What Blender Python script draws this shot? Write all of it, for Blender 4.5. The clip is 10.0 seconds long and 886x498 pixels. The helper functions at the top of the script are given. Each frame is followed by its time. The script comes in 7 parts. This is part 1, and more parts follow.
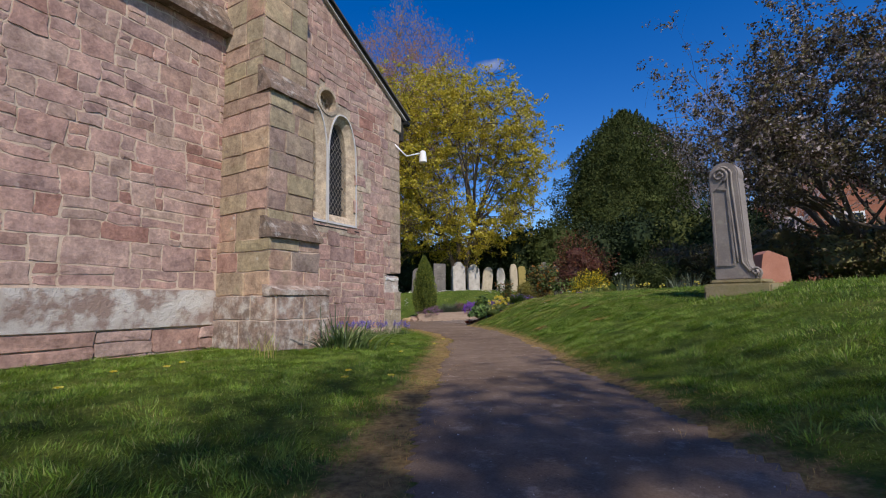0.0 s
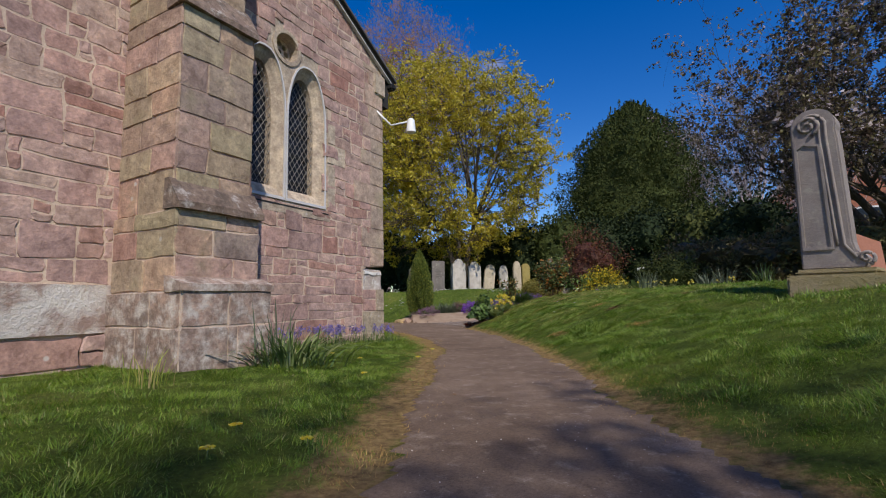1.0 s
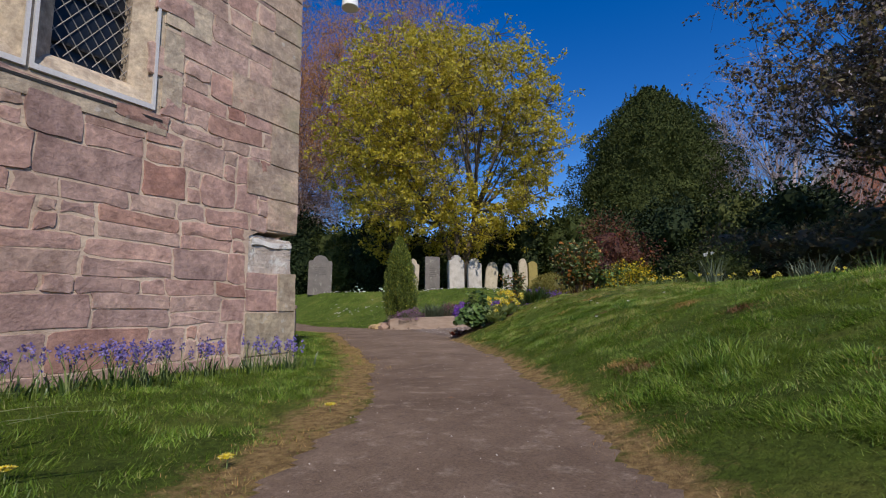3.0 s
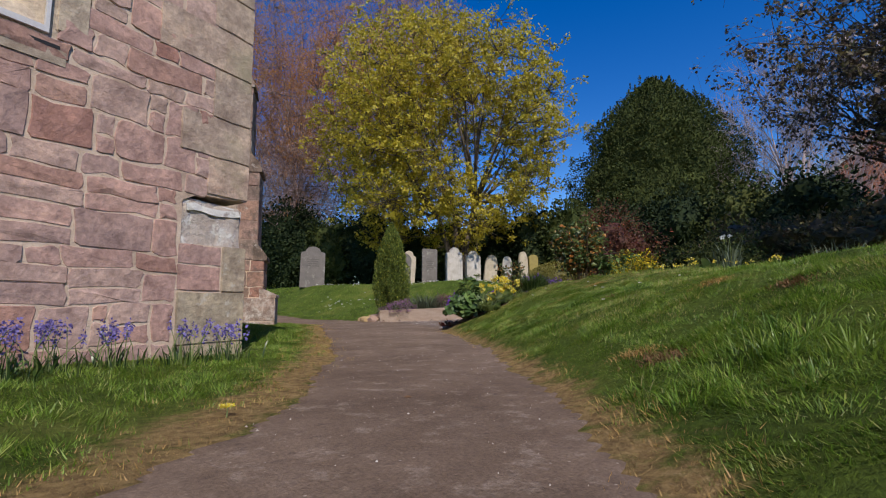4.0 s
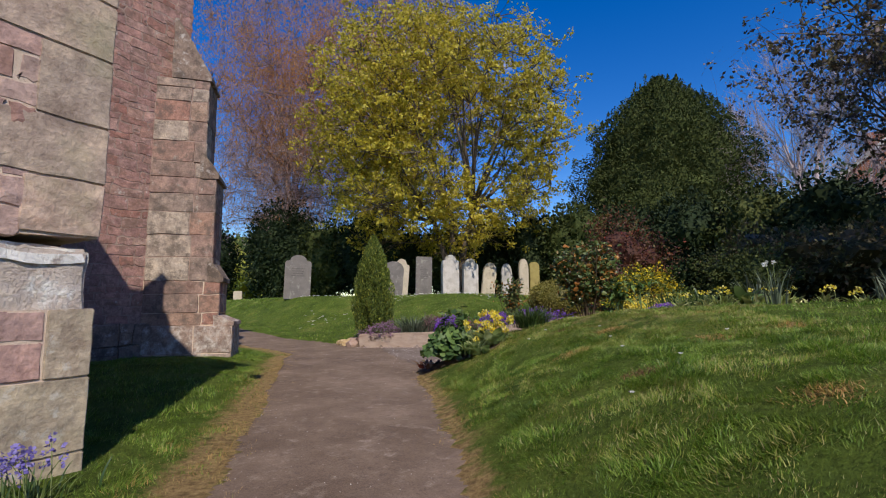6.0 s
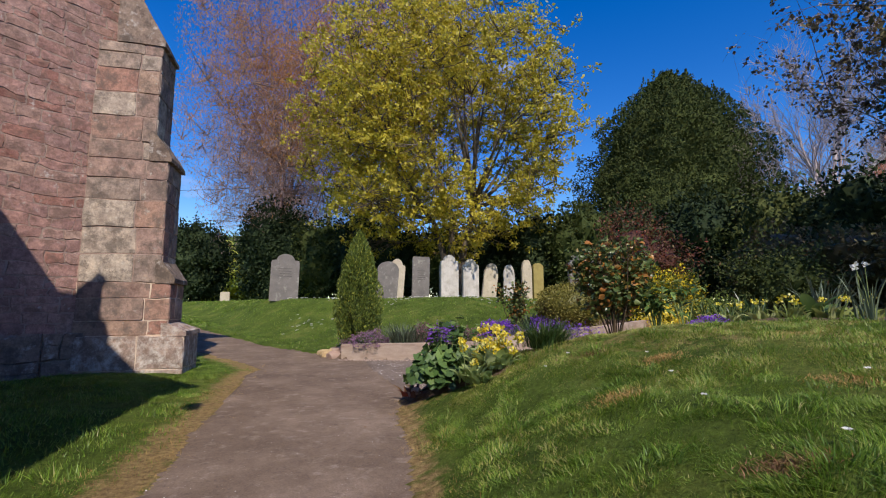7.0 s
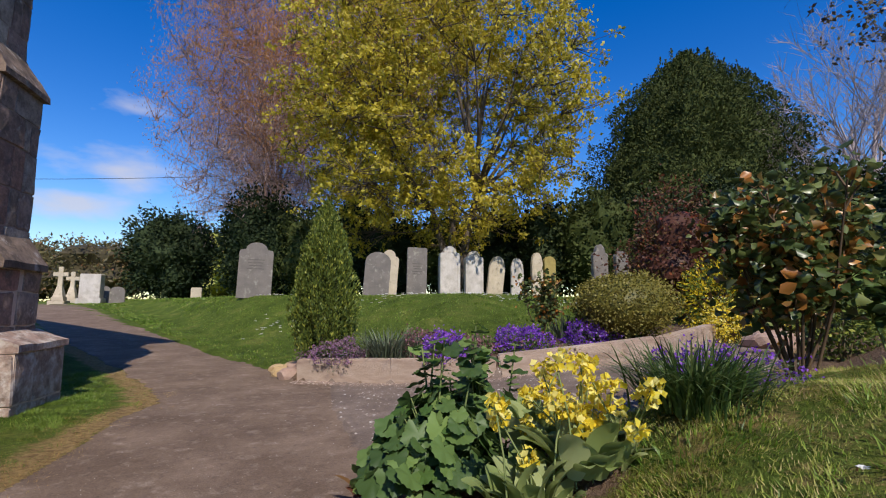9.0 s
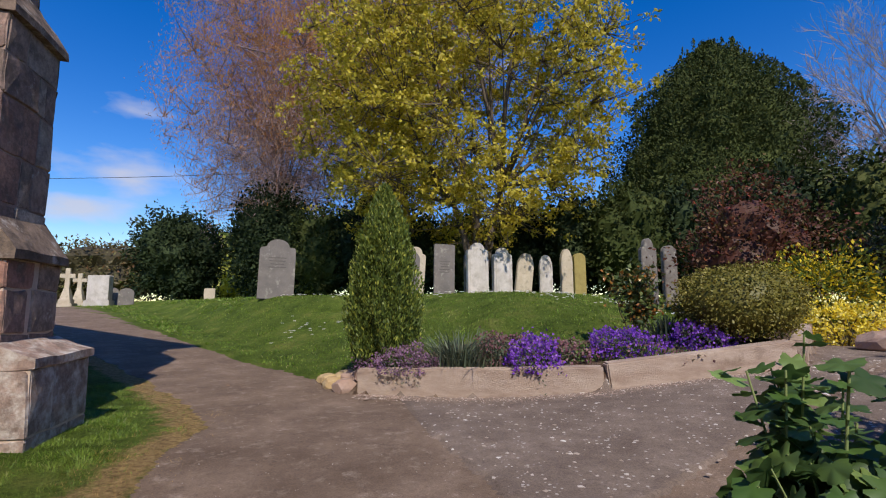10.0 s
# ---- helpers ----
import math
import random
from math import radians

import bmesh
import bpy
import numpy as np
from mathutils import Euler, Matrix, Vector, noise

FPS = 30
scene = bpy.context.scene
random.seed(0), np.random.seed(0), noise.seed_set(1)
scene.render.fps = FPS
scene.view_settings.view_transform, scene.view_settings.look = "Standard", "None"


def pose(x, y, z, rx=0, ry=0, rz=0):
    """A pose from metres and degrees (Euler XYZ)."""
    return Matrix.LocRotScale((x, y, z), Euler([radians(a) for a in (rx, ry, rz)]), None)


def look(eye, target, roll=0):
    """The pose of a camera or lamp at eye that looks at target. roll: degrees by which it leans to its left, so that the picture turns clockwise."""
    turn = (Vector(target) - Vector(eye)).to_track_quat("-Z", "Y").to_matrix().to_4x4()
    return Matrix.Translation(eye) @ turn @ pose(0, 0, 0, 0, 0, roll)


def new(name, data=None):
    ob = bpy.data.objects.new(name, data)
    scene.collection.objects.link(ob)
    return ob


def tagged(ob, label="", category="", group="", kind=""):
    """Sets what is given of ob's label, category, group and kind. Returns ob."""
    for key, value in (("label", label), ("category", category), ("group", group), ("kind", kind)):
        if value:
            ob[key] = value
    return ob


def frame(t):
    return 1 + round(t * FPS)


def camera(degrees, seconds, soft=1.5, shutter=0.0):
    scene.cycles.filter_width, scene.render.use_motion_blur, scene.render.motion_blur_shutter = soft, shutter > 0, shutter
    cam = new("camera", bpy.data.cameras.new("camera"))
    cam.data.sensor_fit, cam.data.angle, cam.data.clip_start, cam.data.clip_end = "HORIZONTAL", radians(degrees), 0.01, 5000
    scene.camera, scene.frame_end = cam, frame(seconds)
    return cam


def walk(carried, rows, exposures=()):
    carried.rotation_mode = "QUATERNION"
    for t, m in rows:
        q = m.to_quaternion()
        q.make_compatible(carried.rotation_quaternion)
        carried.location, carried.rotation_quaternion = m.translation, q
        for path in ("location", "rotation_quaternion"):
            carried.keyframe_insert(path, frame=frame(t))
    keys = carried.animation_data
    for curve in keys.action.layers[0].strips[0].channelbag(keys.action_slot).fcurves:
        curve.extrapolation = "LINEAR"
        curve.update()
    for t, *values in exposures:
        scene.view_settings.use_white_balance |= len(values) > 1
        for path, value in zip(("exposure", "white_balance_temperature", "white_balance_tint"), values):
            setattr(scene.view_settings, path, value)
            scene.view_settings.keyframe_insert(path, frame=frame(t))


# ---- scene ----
cam = camera(86.3, 10.0, soft=1.1)
PATH = [
    (0, (0.603, -0.03, 0.589), (-0.377, 1.697, 0.825), -1.2),
    (0.5, (0.321, 0.583, 0.59), (-0.664, 2.308, 0.825), -1.3),
    (1, (0.015, 1.268, 0.587), (-0.972, 2.992, 0.823), -1.3),
    (1.5, (-0.264, 1.987, 0.552), (-1.256, 3.707, 0.788), -1.2),
    (2, (-0.528, 2.68, 0.556), (-1.528, 4.395, 0.792), -1.3),
    (2.2, (-0.637, 2.967, 0.546), (-1.645, 4.677, 0.786), -1.3),
    (3.3, (-1.176, 4.15, 0.526), (-2.177, 5.863, 0.778), -0.7),
    (3.5, (-1.208, 4.279, 0.479), (-2.212, 5.992, 0.72), -0.7),
    (4, (-1.244, 4.508, 0.434), (-2.253, 6.218, 0.671), -0.6),
    (4.5, (-1.287, 4.74, 0.522), (-2.302, 6.446, 0.762), -0.4),
    (5, (-1.346, 4.971, 0.621), (-2.362, 6.677, 0.861), -0.5),
    (5.5, (-1.428, 5.216, 0.744), (-2.445, 6.921, 0.985), -0.5),
    (5.7, (-1.468, 5.316, 0.782), (-2.483, 7.023, 1.02), -0.6),
    (6.8, (-1.873, 6.207, 0.879), (-2.894, 7.909, 1.124), 0.0),
    (7, (-2.0, 6.438, 0.902), (-3.019, 8.141, 1.145), -0.1),
    (7.5, (-2.318, 7.018, 0.92), (-3.339, 8.721, 1.162), -0.0),
    (8, (-2.606, 7.523, 0.929), (-3.623, 9.228, 1.168), 0.2),
    (8.5, (-2.841, 7.94, 0.915), (-3.857, 9.647, 1.154), 0.1),
    (9, (-3.107, 8.269, 0.917), (-4.124, 9.975, 1.152), 0.1),
    (9.5, (-3.561, 8.454, 0.912), (-4.582, 10.158, 1.148), -0.1),
    (10, (-4.127, 8.542, 0.908), (-5.152, 10.243, 1.144), -0.3),
]
walk(cam, [(t, look(eye, target, roll)) for t, eye, target, roll in PATH], exposures=((0.0, -0.02), (2.0, -0.13), (3.5, -0.01), (5.5, 0.05), (7.0, 0.28), (8.0, 0.3), (9.0, 0.24), (10.0, 0.2)))

# ---- sky, sun ----
SUN = Vector((0.725, -0.70, 1.03)).normalized()
world = bpy.data.worlds.new("sky")
scene.world = world
world.use_nodes = True
wn, wl = world.node_tree.nodes, world.node_tree.links
bg = wn["Background"]
sky = wn.new("ShaderNodeTexSky")
sky.sky_type, sky.sun_disc = "NISHITA", False
sky.sun_elevation = math.asin(SUN.z)
sky.sun_rotation = math.atan2(SUN.x, SUN.y)
sky.air_density, sky.dust_density, sky.ozone_density = 1.0, 0.2, 1.5
# a few small fair-weather clouds: (way to it, half width)
CLOUDS = (((-0.860, 0.388, 0.335), 0.05), ((-0.920, 0.352, 0.163), 0.075), ((-0.892, 0.388, 0.230), 0.10), ((-0.345, 0.813, 0.467), 0.03))
wc = wn.new("ShaderNodeTexCoord")
wno = wn.new("ShaderNodeTexNoise")
wno.inputs["Scale"].default_value, wno.inputs["Detail"].default_value = 9.0, 8.0
flat = wn.new("ShaderNodeVectorMath")
flat.operation = "MULTIPLY"
flat.inputs[1].default_value = (1, 1, 2.6)
wl.new(wc.outputs["Generated"], flat.inputs[0])
wl.new(flat.outputs["Vector"], wno.inputs["Vector"])
cover = None
for (cx, cy, cz), size in CLOUDS:
    dist = wn.new("ShaderNodeVectorMath")
    dist.operation = "DISTANCE"
    wl.new(flat.outputs["Vector"], dist.inputs[0])
    dist.inputs[1].default_value = (cx, cy, cz * 2.6)
    rough = wn.new("ShaderNodeMath")
    rough.operation = "MULTIPLY_ADD"
    wl.new(wno.outputs["Fac"], rough.inputs[0])
    rough.inputs[1].default_value = size * 3.2
    wl.new(dist.outputs["Value"], rough.inputs[2])
    puff = wn.new("ShaderNodeMapRange")
    puff.inputs["From Min"].default_value, puff.inputs["From Max"].default_value = size * 2.7, size * 1.5
    wl.new(rough.outputs[0], puff.inputs["Value"])
    if cover is None:
        cover = puff.outputs["Result"]
    else:
        most = wn.new("ShaderNodeMath")
        most.operation = "MAXIMUM"
        wl.new(cover, most.inputs[0])
        wl.new(puff.outputs["Result"], most.inputs[1])
        cover = most.outputs[0]
thin = wn.new("ShaderNodeMath")
thin.operation = "MULTIPLY"
wl.new(cover, thin.inputs[0])
thin.inputs[1].default_value = 0.75
wx = wn.new("ShaderNodeMix")
wx.data_type = "RGBA"
wl.new(thin.outputs[0], wx.inputs["Factor"])
tone = wn.new("ShaderNodeHueSaturation")
tone.inputs["Hue"].default_value, tone.inputs["Saturation"].default_value, tone.inputs["Value"].default_value = 0.517, 1.5, 1.5
wl.new(sky.outputs["Color"], tone.inputs["Color"])
wl.new(tone.outputs["Color"], wx.inputs["A"])
wx.inputs["B"].default_value = (5.9, 5.8, 6.5, 1)
wl.new(wx.outputs["Result"], bg.inputs["Color"])
bg.inputs["Strength"].default_value = 0.095
sun = new("sun", bpy.data.lights.new("sun", "SUN"))
sun.data.energy, sun.data.angle, sun.data.color = 4.2, radians(0.6), (1.0, 0.93, 0.82)
sun.matrix_world = look(SUN * 60, (0, 0, 0))

# ---- materials ----


def nodes_of(name):
    m = bpy.data.materials.new(name)
    m.use_nodes = True
    return m, m.node_tree.nodes, m.node_tree.links, m.node_tree.nodes["Principled BSDF"]


def ramp(nt, stops, fac, links):
    r = nt.new("ShaderNodeValToRGB")
    els = r.color_ramp.elements
    while len(els) < len(stops):
        els.new(0.5)
    for e, (p, c) in zip(els, stops):
        e.position, e.color = p, (*c, 1)
    links.new(fac, r.inputs["Fac"])
    return r.outputs["Color"]


def noise_at(nt, links, scale, detail=4.0, rough=0.55, stretch=None):
    g = nt.new("ShaderNodeNewGeometry")
    n = nt.new("ShaderNodeTexNoise")
    n.inputs["Scale"].default_value, n.inputs["Detail"].default_value, n.inputs["Roughness"].default_value = scale, detail, rough
    if stretch:
        mp = nt.new("ShaderNodeMapping")
        mp.inputs["Scale"].default_value = stretch
        links.new(g.outputs["Position"], mp.inputs["Vector"])
        links.new(mp.outputs["Vector"], n.inputs["Vector"])
    else:
        links.new(g.outputs["Position"], n.inputs["Vector"])
    return n.outputs["Fac"]


def mixed(nt, links, fac, a, b, mode="MIX"):
    x = nt.new("ShaderNodeMix")
    x.data_type, x.blend_type = "RGBA", mode
    for sock, v in (("Factor", fac), ("A", a), ("B", b)):
        if isinstance(v, (int, float)):
            x.inputs[sock].default_value = v
        elif isinstance(v, tuple):
            x.inputs[sock].default_value = (*v, 1)
        else:
            links.new(v, x.inputs[sock])
    return x.outputs["Result"]


def bumped(nt, links, bsdf, height, strength, dist):
    b = nt.new("ShaderNodeBump")
    b.inputs["Strength"].default_value, b.inputs["Distance"].default_value = strength, dist
    links.new(height, b.inputs["Height"])
    links.new(b.outputs["Normal"], bsdf.inputs["Normal"])


def rand_of(nt, island):
    if island:
        f, s = nt.new("ShaderNodeMath"), nt.new("ShaderNodeMath")
        f.operation = "FRACT"
        links = f.id_data.links
        links.new(nt.new("ShaderNodeNewGeometry").outputs["Random Per Island"], s.inputs[0])
        links.new(nt.new("ShaderNodeObjectInfo").outputs["Random"], s.inputs[1])
        links.new(s.outputs[0], f.inputs[0])
        return f.outputs[0]
    return nt.new("ShaderNodeObjectInfo").outputs["Random"]


def surface(name, stops, coarse=3.0, fine=45.0, bump=0.5, dist=0.01, rough=0.85, blotch=None, blotch_scale=6.0, blotch_at=(0.55, 0.68), stretch=None, metal=0.0):
    """A solid surface: colour from coarse noise, fine grain, optional blotches, and relief."""
    m, nt, lk, b = nodes_of(name)
    c = ramp(nt, stops, noise_at(nt, lk, coarse, 5.0, 0.6, stretch), lk)
    f = noise_at(nt, lk, fine, 6.0, 0.7, stretch)
    c = mixed(nt, lk, 0.35, c, ramp(nt, [(0.3, (0.36, 0.36, 0.36)), (0.7, (0.66, 0.66, 0.66))], f, lk), "OVERLAY")
    if blotch:
        bf = ramp(nt, [(blotch_at[0], (0, 0, 0)), (blotch_at[1], (1, 1, 1))], noise_at(nt, lk, blotch_scale, 7.0, 0.65), lk)
        c = mixed(nt, lk, bf, c, blotch)
    lk.new(c, b.inputs["Base Color"])
    b.inputs["Roughness"].default_value, b.inputs["Metallic"].default_value = rough, metal
    b.inputs["Specular IOR Level"].default_value = 0.25
    bumped(nt, lk, b, f, bump, dist)
    return m


def stone_mat(name, stops, island=False, lichen=(0.42, 0.41, 0.36), lichen_at=(0.66, 0.8), moss=None, grime=None):
    """Rubble stone: each block its own tint, with grain, veins, lichen spots and a pitted face."""
    m, nt, lk, b = nodes_of(name)
    base = ramp(nt, stops, rand_of(nt, island), lk)
    c1 = noise_at(nt, lk, 5.0, 6.0, 0.65)
    c = mixed(nt, lk, 0.42, base, ramp(nt, [(0.33, (0.28, 0.24, 0.24)), (0.5, (0.5, 0.5, 0.5)), (0.66, (0.76, 0.73, 0.68))], c1, lk), "OVERLAY")
    f = noise_at(nt, lk, 40.0, 6.0, 0.7)
    c = mixed(nt, lk, 0.4, c, ramp(nt, [(0.3, (0.3, 0.3, 0.3)), (0.7, (0.72, 0.72, 0.72))], f, lk), "OVERLAY")
    m2 = noise_at(nt, lk, 11.0, 5.0, 0.7)
    c = mixed(nt, lk, 0.4, c, ramp(nt, [(0.36, (0.2, 0.17, 0.16)), (0.5, (0.5, 0.5, 0.5)), (0.64, (0.76, 0.74, 0.7))], m2, lk), "OVERLAY")
    lf = ramp(nt, [(lichen_at[0], (0, 0, 0)), (lichen_at[1], (1, 1, 1))], noise_at(nt, lk, 9.0, 8.0, 0.7), lk)
    c = mixed(nt, lk, lf, c, lichen)
    # round pale lichen discs, in colonies
    vo = nt.new("ShaderNodeTexVoronoi")
    vo.inputs["Scale"].default_value = 8.0
    lk.new(nt.new("ShaderNodeNewGeometry").outputs["Position"], vo.inputs["Vector"])
    disc = ramp(nt, [(0.09, (1, 1, 1)), (0.17, (0, 0, 0))], vo.outputs["Distance"], lk)
    colony = ramp(nt, [(0.60, (0, 0, 0)), (0.68, (0.7, 0.7, 0.7))], noise_at(nt, lk, 1.7, 3.0, 0.6), lk)
    c = mixed(nt, lk, mixed(nt, lk, 1.0, disc, colony, "MULTIPLY"), c, (0.62, 0.58, 0.53))
    if grime:
        gf = ramp(nt, [(0.48, (0, 0, 0)), (0.6, (0.75, 0.75, 0.75))], noise_at(nt, lk, 6.0, 8.0, 0.75), lk)
        c = mixed(nt, lk, gf, c, grime)
    if moss:
        mf = ramp(nt, [(0.55, (0, 0, 0)), (0.72, (0.6, 0.6, 0.6))], noise_at(nt, lk, 2.2, 6.0, 0.6), lk)
        c = mixed(nt, lk, mf, c, moss)
    lk.new(c, b.inputs["Base Color"])
    b.inputs["Roughness"].default_value = 0.92
    b.inputs["Specular IOR Level"].default_value = 0.15
    h = mixed(nt, lk, 0.35, ramp(nt, [(0.0, (0, 0, 0)), (1.0, (1, 1, 1))], noise_at(nt, lk, 13.0, 7.0, 0.6), lk), ramp(nt, [(0.0, (0, 0, 0)), (1.0, (1, 1, 1))], f, lk))
    bumped(nt, lk, b, h, 0.85, 0.017)
    return m


def leaf_mat(name, stops, glow=0.35, rough=0.5, spec=0.3, patch=None):
    """Leaves: tint by leaf, light passes through them a little."""
    m, nt, lk, b = nodes_of(name)
    c = ramp(nt, stops, rand_of(nt, True), lk)
    v = noise_at(nt, lk, 1.3, 3.0)
    c = mixed(nt, lk, 0.35, c, ramp(nt, [(0.3, (0.3, 0.3, 0.3)), (0.7, (0.7, 0.7, 0.7))], v, lk), "OVERLAY")
    if patch:
        pf = ramp(nt, [(0.46, (0, 0, 0)), (0.62, (0.85, 0.85, 0.85))], noise_at(nt, lk, 2.6, 7.0, 0.75), lk)
        c = mixed(nt, lk, pf, c, patch)
    lk.new(c, b.inputs["Base Color"])
    b.inputs["Roughness"].default_value, b.inputs["Specular IOR Level"].default_value = rough, spec
    t = nt.new("ShaderNodeBsdfTranslucent")
    lk.new(c, t.inputs["Color"])
    x = nt.new("ShaderNodeMixShader")
    x.inputs["Fac"].default_value = glow
    lk.new(b.outputs["BSDF"], x.inputs[1])
    lk.new(t.outputs["BSDF"], x.inputs[2])
    lk.new(x.outputs["Shader"], nt["Material Output"].inputs["Surface"])
    return m


RUBBLE = [(0, (0.388, 0.241, 0.206)), (0.2, (0.437, 0.283, 0.245)), (0.4, (0.329, 0.222, 0.201)), (0.6, (0.446, 0.307, 0.265)), (0.8, (0.378, 0.269, 0.226)), (0.92, (0.349, 0.184, 0.150)), (1, (0.446, 0.335, 0.276))]
ASHLAR = [(0.0, (0.36, 0.24, 0.195)), (0.16, (0.34, 0.28, 0.18)), (0.3, (0.40, 0.26, 0.215)), (0.44, (0.27, 0.21, 0.18)), (0.58, (0.46, 0.35, 0.23)), (0.72, (0.37, 0.215, 0.175)), (0.86, (0.34, 0.30, 0.20)), (1.0, (0.43, 0.29, 0.24))]
M_rubble = stone_mat("rubble_stone", RUBBLE)
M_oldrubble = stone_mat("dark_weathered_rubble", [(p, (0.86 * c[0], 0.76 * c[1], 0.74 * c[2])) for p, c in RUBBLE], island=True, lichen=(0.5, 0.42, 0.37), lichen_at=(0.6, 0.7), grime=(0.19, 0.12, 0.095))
M_rubble_j = stone_mat("rubble_stone_joined", RUBBLE, island=True)
M_ashlar = stone_mat("ashlar", ASHLAR, moss=(0.29, 0.26, 0.15))
# black grime stains, laid on heavily to deepen the diagonal buttress's shaded end too
M_mixed = stone_mat("mixed_ashlar", [(0.0, (0.31, 0.205, 0.17)), (0.2, (0.27, 0.185, 0.15)), (0.38, (0.34, 0.26, 0.21)), (0.52, (0.46, 0.38, 0.305)), (0.64, (0.25, 0.18, 0.15)), (0.82, (0.35, 0.185, 0.14)), (1.0, (0.31, 0.24, 0.18))], lichen=(0.50, 0.46, 0.40), lichen_at=(0.6, 0.72), grime=(0.12, 0.095, 0.08))
M_ashlar_j = stone_mat("ashlar_joined", ASHLAR, island=True)
M_quoin = stone_mat("quoin_stone", [(0.0, (0.42, 0.32, 0.25)), (0.5, (0.38, 0.295, 0.235)), (1.0, (0.46, 0.335, 0.265))], lichen_at=(0.72, 0.86), moss=(0.33, 0.30, 0.18))
M_greenquoin = stone_mat("greenish_quoin_stone", [(0.0, (0.36, 0.30, 0.215)), (1.0, (0.40, 0.32, 0.24))], lichen=(0.55, 0.52, 0.46), lichen_at=(0.55, 0.7), moss=(0.24, 0.25, 0.12))
M_foot = stone_mat("whitewashed_foot_stone", [(0.0, (0.36, 0.25, 0.20)), (0.5, (0.30, 0.22, 0.18)), (1.0, (0.40, 0.29, 0.23))], lichen=(0.60, 0.535, 0.475), lichen_at=(0.45, 0.66), grime=(0.17, 0.12, 0.095))
M_weather = stone_mat("weathering_stone", [(0.0, (0.19, 0.14, 0.11)), (1.0, (0.24, 0.175, 0.14))], lichen=(0.42, 0.37, 0.33), lichen_at=(0.54, 0.64), grime=(0.09, 0.07, 0.058))
M_dress = stone_mat("dressed_stone", [(0.0, (0.42, 0.345, 0.27)), (1.0, (0.47, 0.385, 0.30))], lichen=(0.5, 0.45, 0.38))
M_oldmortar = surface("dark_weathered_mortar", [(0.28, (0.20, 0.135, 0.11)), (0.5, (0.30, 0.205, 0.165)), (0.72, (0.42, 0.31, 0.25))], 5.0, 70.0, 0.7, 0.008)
M_mortar = surface("lime_mortar", [(0.28, (0.33, 0.235, 0.18)), (0.42, (0.52, 0.39, 0.30)), (0.68, (0.64, 0.50, 0.39))], 5.0, 70.0, 0.7, 0.008)
M_lime = surface("limewashed_plinth", [(0.3, (0.70, 0.66, 0.61)), (0.55, (0.58, 0.51, 0.46)), (0.75, (0.42, 0.33, 0.28))], 2.6, 40.0, 0.9, 0.018, blotch=(0.34, 0.24, 0.20), blotch_scale=5.0, blotch_at=(0.47, 0.60))
M_cement = surface("flaking_cement", [(0.3, (0.60, 0.52, 0.46)), (0.7, (0.44, 0.355, 0.30))], 7.0, 35.0, 0.9, 0.02, blotch=(0.72, 0.68, 0.63), blotch_scale=8.0, blotch_at=(0.52, 0.6))
M_whitecement = surface("white_cement", [(0.3, (0.60, 0.57, 0.53)), (0.7, (0.72, 0.69, 0.65))], 9.0, 60.0, 0.8, 0.012, blotch=(0.40, 0.34, 0.30), blotch_scale=12.0, blotch_at=(0.58, 0.7))
M_slate = surface("roof_slate", [(0.3, (0.06, 0.06, 0.07)), (0.7, (0.10, 0.095, 0.10))], 3.0, 30.0)
M_darkwood = surface("dark_painted_wood", [(0.3, (0.03, 0.028, 0.026)), (0.7, (0.05, 0.045, 0.04))], 6.0, 60.0, 0.2, 0.004)
M_iron = surface("black_iron", [(0.3, (0.02, 0.02, 0.022)), (0.7, (0.035, 0.033, 0.03))], 8.0, 70.0, 0.2, 0.003, rough=0.55)
M_leadpaint = surface("pale_grey_painted_frame", [(0.3, (0.55, 0.53, 0.55)), (0.7, (0.62, 0.60, 0.60))], 6.0, 60.0, 0.2, 0.004, rough=0.6)
M_mesh = surface("wire_guard", [(0.3, (0.24, 0.22, 0.20)), (0.7, (0.34, 0.31, 0.28))], 9.0, 60.0, 0.1, 0.002, rough=0.6, metal=0.6)
M_white = surface("white_plastic", [(0.3, (0.78, 0.78, 0.78)), (0.7, (0.85, 0.85, 0.84))], 6.0, 60.0, 0.05, 0.002, rough=0.4)
M_timber = surface("weathered_sleeper", [(0.3, (0.30, 0.21, 0.16)), (0.5, (0.40, 0.30, 0.235)), (0.7, (0.48, 0.375, 0.30))], 2.0, 30.0, 0.8, 0.012, stretch=(1.5, 1.5, 6.0), blotch=(0.20, 0.14, 0.10), blotch_scale=3.0, blotch_at=(0.6, 0.75))
M_sand = surface("yellow_sandstone_lump", [(0.3, (0.44, 0.30, 0.15)), (0.7, (0.52, 0.38, 0.21))], 7.0, 45.0, 0.8, 0.015)
M_pinkrock = surface("pink_rock", [(0.3, (0.34, 0.22, 0.17)), (0.7, (0.42, 0.30, 0.24))], 7.0, 45.0, 0.8, 0.015)
M_grave_grey = surface("grey_headstone", [(0.3, (0.14, 0.125, 0.115)), (0.7, (0.20, 0.175, 0.16))], 4.0, 60.0, 0.4, 0.006, blotch=(0.30, 0.28, 0.24), blotch_scale=7.0)
M_grave_white = surface("white_marble_headstone", [(0.3, (0.44, 0.40, 0.36)), (0.7, (0.60, 0.55, 0.51))], 3.0, 50.0, 0.4, 0.006, blotch=(0.33, 0.29, 0.245), blotch_scale=4.0, blotch_at=(0.46, 0.75), stretch=(1, 1, 0.4))
